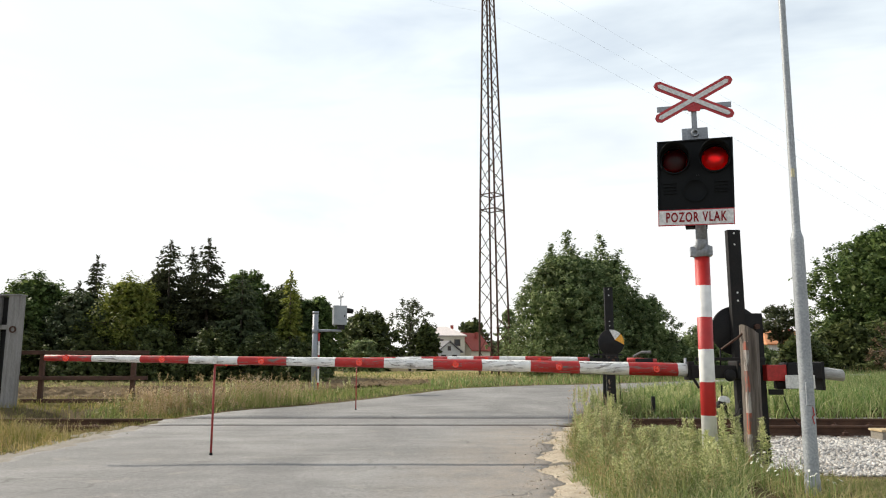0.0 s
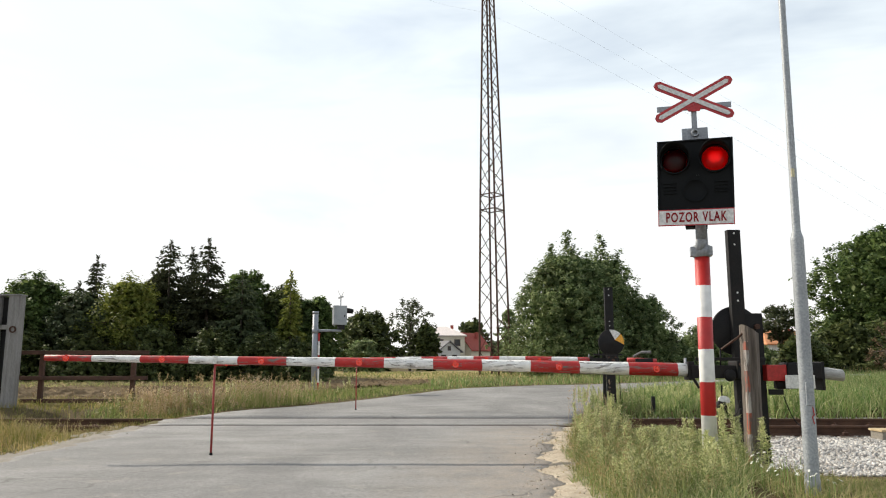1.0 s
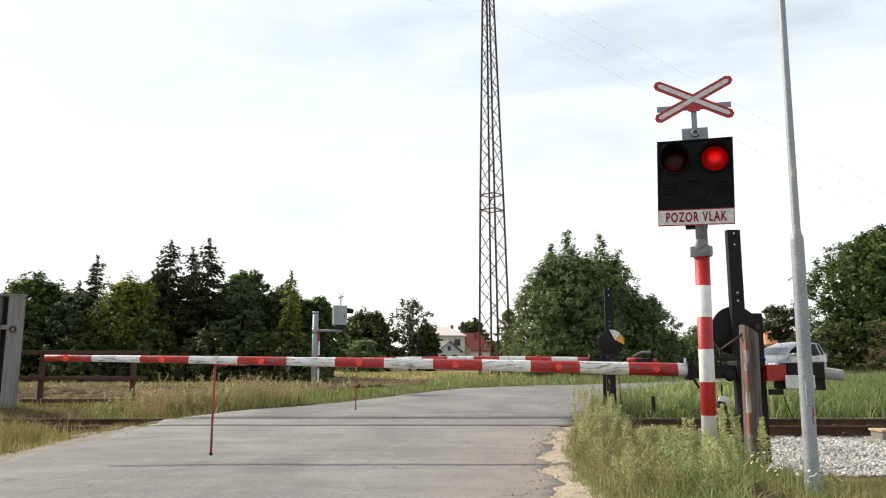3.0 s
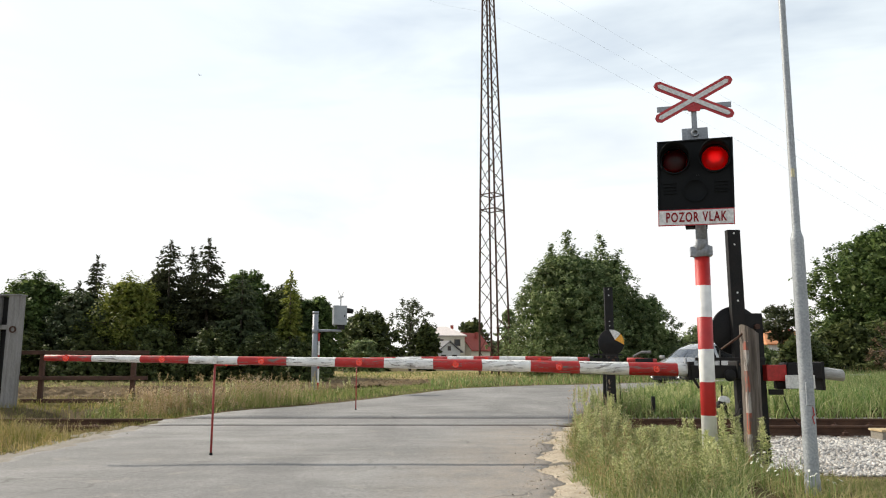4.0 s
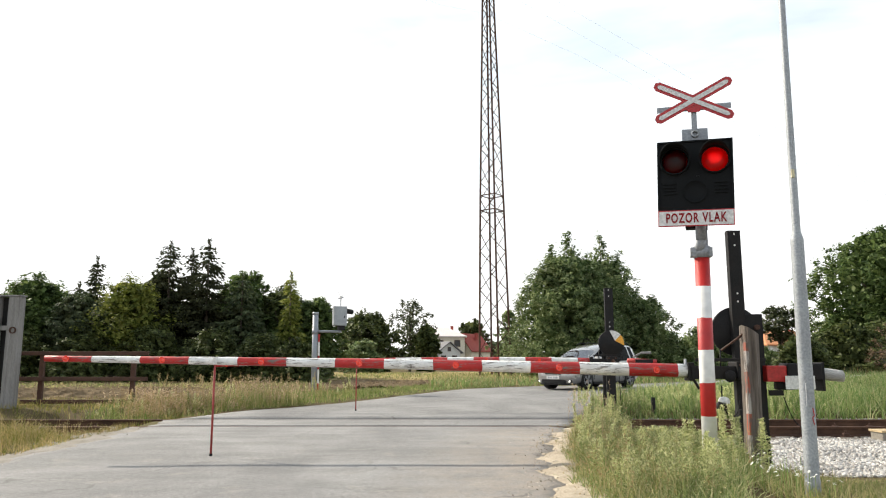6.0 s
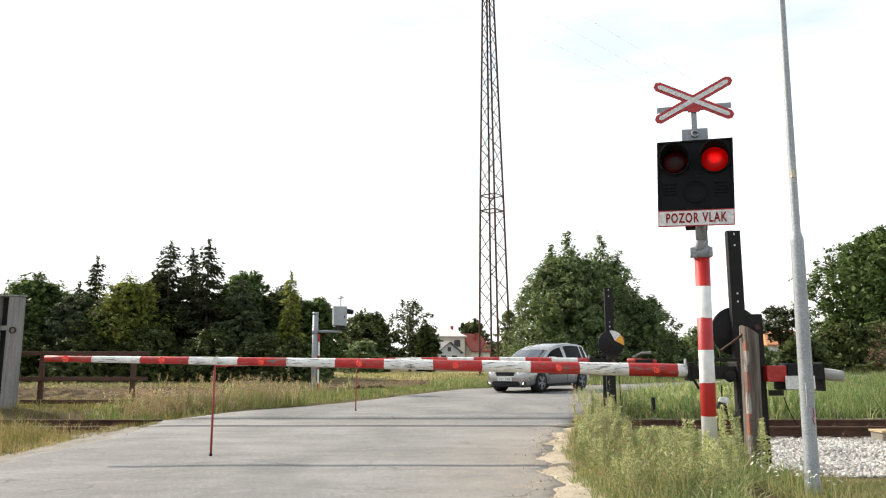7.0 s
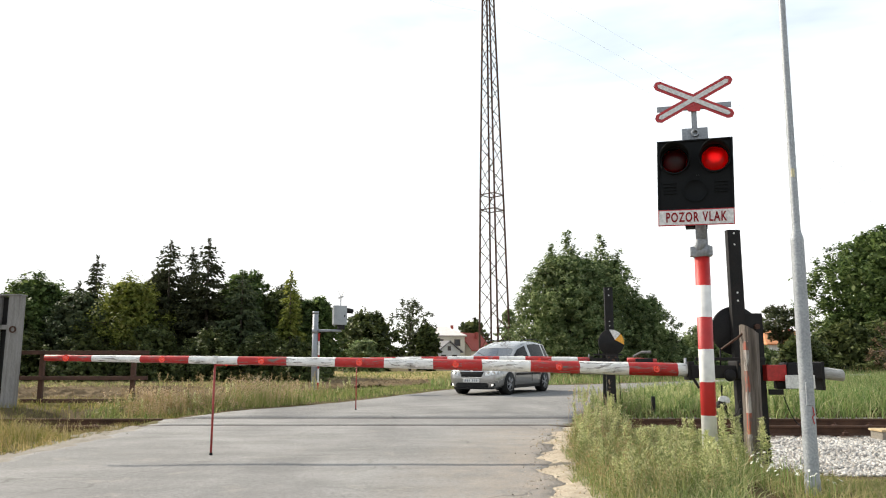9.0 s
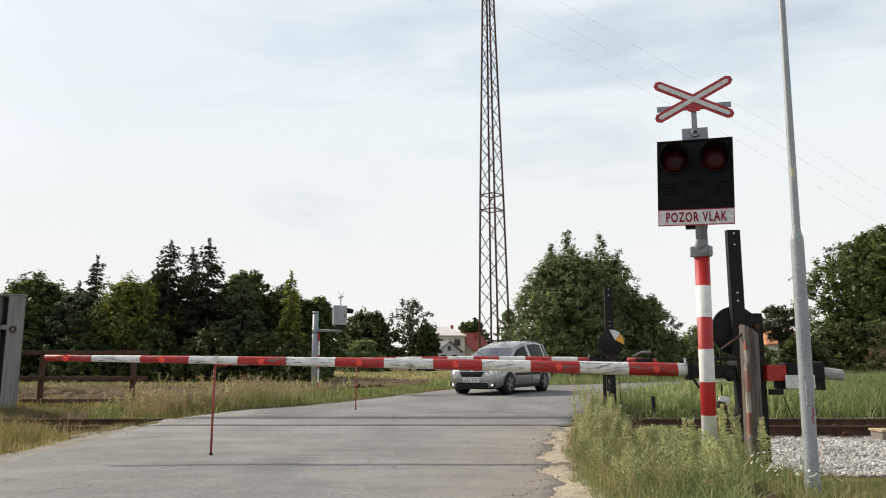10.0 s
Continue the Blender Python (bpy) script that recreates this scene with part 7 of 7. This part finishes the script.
                    row.append(g.verts.new((x, y, z)))
                sheet.append(row)
            sheets.append(sheet)
        f, k = sheets
        for j in range(nz):
            for i in range(ny):
                g.faces.new((f[j][i], f[j][i + 1], f[j + 1][i + 1], f[j + 1][i]))
                g.faces.new((k[j][i], k[j + 1][i], k[j + 1][i + 1], k[j][i + 1]))
        for i in range(ny):
            g.faces.new((f[0][i], k[0][i], k[0][i + 1], f[0][i + 1]))
            g.faces.new((f[nz][i], f[nz][i + 1], k[nz][i + 1], k[nz][i]))
        for j in range(nz):
            g.faces.new((f[j][0], f[j + 1][0], k[j + 1][0], k[j][0]))
            g.faces.new((f[j][ny], k[j][ny], k[j + 1][ny], f[j + 1][ny]))
        bmesh.ops.recalc_face_normals(g, faces=g.faces[:])
        return part(name, g, material, parent or car, label)

    panel(0.405, 0.33, 0.668, 0.492, 0.0, "grille_surround", M_CHROME, "bright grille surround")
    grille = panel(0.385, 0.318, 0.654, 0.504, 0.010, "grille", M_TRIM, "black slatted grille")
    for k in range(11):
        yy = -0.30 + k * 0.06
        part("slat", box(B(), 2.10 - 0.1 * yy * yy, 2.122 - 0.1 * yy * yy, yy - 0.005, yy + 0.005, 0.51, 0.60), M_TRIM, grille)
    panel(0.46, 0.46, 0.690, 0.680, 0.004, "bonnet_edge", M_TRIM, back=0.03)
    part("badge", rod(B(), (2.03, 0, 0.675), (2.085, 0, 0.678), 0.042, 0.038, 16), M_CHROME, car, "round bright badge")
    panel(0.56, 0.50, 0.345, 0.215, 0.012, "lower_intake", M_TRIM, "black lower intake")
    panel(0.62, 0.60, 0.205, 0.165, 0.004, "front_lip", M_TRIM, "black front lip", back=0.12)
    plate = part("number_plate", box(B(), 2.112, 2.130, -0.26, 0.26, 0.352, 0.462, 0.004), M_SIGNWHITE, car, "white number plate with dark bars")
    for y0, y1 in ((-0.20, -0.15), (-0.13, -0.09), (-0.07, -0.04), (0.03, 0.07), (0.09, 0.13), (0.15, 0.20)):
        part("plate_bar", box(B(), 2.129, 2.133, y0, y1, 0.378, 0.438), M_GREY, plate)
    for s in (-1, 1):
        # swept-back lamp laid on the curved corner of the nose
        b = B()
        ny, nz = 10, 4
        rows = []
        for i in range(ny + 1):
            u = i / ny
            yy = 0.425 + 0.345 * u
            z_lo, z_hi = 0.525 + 0.085 * u ** 1.5, 0.665 + 0.075 * u - 0.05 * max(0.0, u - 0.8) * 5 * u
            row = []
            for j in range(nz + 1):
                zz = z_lo + (z_hi - z_lo) * j / nz
                hit = skin.ray_cast(Vector((3.0, s * yy, zz)), Vector((-1, 0, 0)))[0]
                row.append(b.verts.new((hit.x + (0.014 if 0 < j < nz and 0 < i < ny else -0.004), s * (yy + 0.004), zz)))
            rows.append(row)
        for i in range(ny):
            for j in range(nz):
                b.faces.new((rows[i][j], rows[i + 1][j], rows[i + 1][j + 1], rows[i][j + 1]))
        bmesh.ops.recalc_face_normals(b, faces=b.faces[:])
        hl = part("headlamp", b, M_LAMPGLASS, car, "clear swept-back headlamp", True)
        for py in (0.52, 0.66):
            hit = skin.ray_cast(Vector((3.0, s * py, 0.62)), Vector((-1, 0, 0)))[0]
            part("reflector", lathe(B(), [(0.044, 0.0), (0.046, 0.018), (0.038, 0.022), (0.01, 0.012)], 16, Matrix.Translation(hit) @ pose(0, 0, 0.012, 0, 90, 0)), M_CHROME, hl, "round bright reflector", True)
        part("fog_bezel", box(B(), 1.93, 2.045, s * 0.63 - 0.09, s * 0.63 + 0.07, 0.25, 0.34, 0.02), M_TRIM, car)
        part("fog_lamp", rod(B(), (1.98, s * 0.62, 0.295), (2.058, s * 0.62, 0.295), 0.042, 0.038, 14), M_LIT, car, "lit white fog lamp", True)
        # mirrors, handles, mouldings, rails, tail lamps
        mir = box(B(), 0.78, 0.95, s * 0.98 - 0.10, s * 0.98 + 0.10, 0.96, 1.10, 0.035)
        part("door_mirror", mir, M_CAR, car, "body-coloured door mirror", True)
        for hx in (-0.12, -1.20):
            part("door_handle", box(B(), hx - 0.09, hx + 0.09, s * 0.855 - 0.015, s * 0.855 + 0.015, 0.83, 0.865, 0.008), M_CAR, car)
        for x0, x1 in ((-0.26, 0.86), (-0.90, -0.32)):
            part("side_moulding", box(B(), x0, x1, s * 0.845 - 0.012, s * 0.845 + 0.018, 0.535, 0.60, 0.008), M_TRIM, car, "black rubbing strip")
        for x in (0.92, -0.29, -1.02):
            part("door_seam", box(B(), x - 0.005, x + 0.005, s * 0.843 - 0.004, s * 0.843 + 0.003, 0.34, 0.84), M_TRIM, car)
        part("sill", box(B(), -0.92, 0.92, s * 0.80 - 0.03, s * 0.80 + 0.03, 0.17, 0.25, 0.01), M_TRIM, car, "black sill")
        b = B()
        pr = [(-1.75, 1.53), (-1.6, 1.59), (-0.9, 1.615), (-0.3, 1.59), (-0.1, 1.535)]
        for p, q in zip(pr, pr[1:]):
            rod(b, (p[0], s * 0.56, p[1]), (q[0], s * 0.56, q[1]), 0.016, 0.016, 8)
        part("roof_rail", b, M_TRIM, car, "black roof rail", True)
        part("tail_lamp", box(B(), -2.09, -1.99, s * 0.70 - 0.06, s * 0.70 + 0.06, 0.72, 1.05, 0.02), M_TAIL, car)
        part("wiper", rod(B(), (1.12, s * 0.12 + 0.15, 1.045), (0.86, s * 0.35 - 0.1, 1.215), 0.009, 0.006, 6), M_TRIM, car)
        for x in (0.05, -0.95):
            seat = box(B(), x - 0.25, x + 0.25, s * 0.36 - 0.24, s * 0.36 + 0.24, 0.45, 0.62, 0.05)
            so = part("seat", seat, M_SEAT, car, "dark cloth seat", True)
            part("seat_back", box(B(), x - 0.32, x - 0.20, s * 0.36 - 0.23, s * 0.36 + 0.23, 0.55, 1.12, 0.05), M_SEAT, so, smooth=True)
            part("head_rest", box(B(), x - 0.34, x - 0.25, s * 0.36 - 0.12, s * 0.36 + 0.12, 1.15, 1.32, 0.03), M_SEAT, so, smooth=True)
    part("dashboard", box(B(), 0.70, 1.10, -0.68, 0.68, 0.75, 0.95, 0.05), M_TRIM, car, smooth=True)
    part("cabin_floor", box(B(), -1.9, 1.1, -0.70, 0.70, 0.24, 0.30, 0.01), M_SEAT, car)
    part("roof_lining", box(B(), -1.8, -0.3, -0.5, 0.5, 1.47, 1.485, 0.004), M_SEAT, car)
    part("underside", box(B(), -1.9, 1.95, -0.62, 0.62, 0.17, 0.22, 0.01), M_TRIM, car)
    part("antenna", rod(B(), (0.15, 0, 1.44), (-0.05, 0, 1.70), 0.005, 0.003, 6), M_TRIM, car)
    return car, wheels


CAR, WHEELS = build_car()


# ---- bird ----
M_BIRD = surf("dark_feathers", (0.03, 0.028, 0.027), (0.05, 0.046, 0.044), 30, 0.8, 0, 0.0, 60)


def build_bird():
    b = thing("bird", pose(-22, 55, 22), "small dark bird flying across the sky", "bird")
    body = lathe(B(), [(0.004, -0.10), (0.020, -0.06), (0.030, 0.0), (0.026, 0.05), (0.016, 0.08), (0.003, 0.11)], 10, pose(0, 0, 0, 0, 90, 0))
    part("body", body, M_BIRD, b, smooth=True)
    wings = []
    for s in (-1, 1):
        w = B()
        out = [(0.05, 0.0), (0.045, 0.09), (-0.02, 0.20), (-0.05, 0.20), (-0.03, 0.10), (-0.04, 0.0)]
        lo = [w.verts.new((x, s * y, -0.003)) for x, y in out]
        up = [w.verts.new((x, s * y, 0.003)) for x, y in out]
        w.faces.new(lo)
        w.faces.new(list(reversed(up)))
        for i in range(6):
            w.faces.new((lo[i], up[i], up[(i + 1) % 6], lo[(i + 1) % 6]))
        bmesh.ops.recalc_face_normals(w, faces=w.faces[:])
        wings.append((part("wing", w, M_BIRD, b, "narrow pointed wing"), s))
    tail = prism(B(), [(-0.08, -0.012), (-0.17, -0.03), (-0.15, 0.0), (-0.17, 0.03), (-0.08, 0.012)], -0.003, 0.003)
    bmesh.ops.rotate(tail, matrix=Matrix.Rotation(radians(90), 3, "X"), verts=tail.verts[:])
    part("tail", tail, M_BIRD, b)
    return b, wings


BIRD, WINGS = build_bird()


# ---- what moves ----
def motions():
    # centre of the car on the road, and the way it faces, in degrees from +x
    track = [(0.0, 36.0, 43.6, 208), (1.0, 29.0, 39.8, 208), (1.5, 24.4, 37.5, 209), (2.0, 20.95, 35.6, 210), (2.5, 18.14, 34.0, 212), (2.7, 16.72, 33.3, 213),
             (3.3, 13.1, 31.4, 214), (3.85, 10.22, 29.9, 216), (4.35, 10.15, 29.85, 216), (4.6, 9.25, 29.35, 216.5), (4.8, 8.62, 28.95, 217), (5.2, 7.42, 28.2, 218),
             (5.5, 6.49, 27.5, 219), (5.7, 5.96, 27.1, 221), (6.2, 4.75, 26.2, 226), (7.0, 3.25, 24.8, 231), (7.5, 2.57, 23.85, 236), (8.0, 2.17, 23.3, 238),
             (8.5, 1.94, 23.1, 240), (8.8, 1.86, 23.0, 240), (10.0, 1.86, 23.0, 240)]
    rows, rolled, prev, turn = [], [], None, 0.0
    for t, x, y, head in track:
        c, s = math.cos(radians(head)), math.sin(radians(head))
        zf, zr = float(rise(x + 1.3 * c, y + 1.3 * s)), float(rise(x - 1.3 * c, y - 1.3 * s))
        rows.append((t, pose(x, y, (zf + zr) / 2 + 0.012, 0, 0, head) @ pose(0, 0, 0, 0, -math.degrees(math.atan2(zf - zr, 2.6)), 0)))
    walk(CAR, rows)
    # wheels roll with the distance covered
    dense = []
    times = [i * 0.05 for i in range(201)]
    T = [r[0] for r in track]
    xs, ys = np.interp(times, T, [r[1] for r in track]), np.interp(times, T, [r[2] for r in track])
    dist = np.r_[0, np.cumsum(np.hypot(np.diff(xs), np.diff(ys)))]
    for wh, m in WHEELS:
        walk(wh, [(t, m @ pose(0, 0, 0, 0, math.degrees(d / 0.31), 0)) for t, d in zip(times, dist)])
    # the bird comes out of the distance, sinks past and is lost far off
    flight = [(0.0, -170.0, 420.0, 175.0), (2.7, -68.0, 180.0, 78.0), (3.8, -22.96, 64.0, 26.96), (4.3, -20.32, 60.0, 25.49), (4.6, -16.66, 56.0, 23.76), (4.8, -14.22, 56.0, 22.86), (5.0, -12.77, 60.0, 22.91), (5.2, -12.32, 70.0, 24.57), (6.2, -8.0, 260.0, 92.0), (10.0, 90.0, 900.0, 240.0)]
    walk(BIRD, [(t, pose(x, y, z, 0, 8, -35)) for t, x, y, z in flight])
    beat = [i * 0.07 for i in range(143)] + [10.0]
    for wing, s in WINGS:
        walk(wing, [(t, pose(0, 0, 0, s * (10 + 32 * math.sin(i * 2.1)), 0, 0)) for i, t in enumerate(beat)])
    # each lamp's lit plate swings to face the lens and away again
    left = [(0.0, 0), (0.42, 0), (0.5, 0.5), (0.57, 1), (0.83, 1), (0.9, 0.3), (0.98, 0), (1.32, 0), (1.4, 0.35), (1.48, 1), (1.72, 1), (1.8, 0.25), (1.88, 0),
            (2.24, 0), (2.35, 1), (2.62, 1), (2.7, 0.3), (2.78, 0), (3.14, 0), (3.25, 1), (3.52, 1), (3.64, 0), (4.6, 0), (4.72, 1), (4.98, 0.9), (5.1, 0),
            (5.46, 0), (5.56, 0.9), (5.6, 1), (5.8, 1), (5.92, 0), (6.4, 0), (6.52, 1), (6.82, 1), (6.92, 0), (7.3, 0), (7.42, 1), (7.68, 1), (7.8, 0.15), (7.86, 0),
            (8.24, 0), (8.36, 1), (8.6, 1), (8.72, 0), (9.14, 0), (9.26, 1), (9.52, 1), (9.66, 0), (10.0, 0)]
    right = [(0.0, 0.65), (0.08, 1), (0.25, 1), (0.3, 0.8), (0.4, 0), (0.82, 0), (0.9, 0.3), (0.98, 1), (1.2, 0.9), (1.3, 0.05), (1.72, 0), (1.8, 0.3), (1.9, 1),
             (2.08, 1), (2.2, 0), (2.6, 0), (2.7, 0.4), (2.8, 1), (3.0, 1), (3.12, 0), (3.58, 0), (3.7, 1), (4.38, 1), (4.48, 0.2), (4.58, 0), (5.04, 0), (5.15, 1),
             (5.28, 1), (5.4, 0.15), (5.5, 0), (5.86, 0), (5.98, 1), (6.22, 1), (6.34, 0), (6.84, 0), (6.95, 1), (7.12, 1), (7.2, 0.7), (7.3, 0), (7.68, 0), (7.8, 0.6),
             (7.9, 1), (8.08, 1), (8.2, 0), (8.62, 0), (8.74, 1), (8.96, 1), (9.0, 0.85), (9.12, 0), (9.58, 0), (9.7, 1), (9.86, 1), (9.98, 0.0), (10.0, 0)]
    for (plate, m), rows in zip(FLASHERS, (left, right)):
        fine = []
        for (t0, a), (t1, b) in zip(rows, rows[1:]):
            fine.append((t0, a))
            if abs(a - b) > 0.4:
                fine += [(t0 + (t1 - t0) / 3, a + (b - a) / 3), (t0 + (t1 - t0) * 2 / 3, a + (b - a) * 2 / 3)]
        fine.append(rows[-1])
        walk(plate, [(t, m @ pose(0, 0, 0, math.degrees(math.acos(max(-1.0, min(1.0, 2 * k - 1)))) * 0.98, 0, 0)) for t, k in fine])


motions()
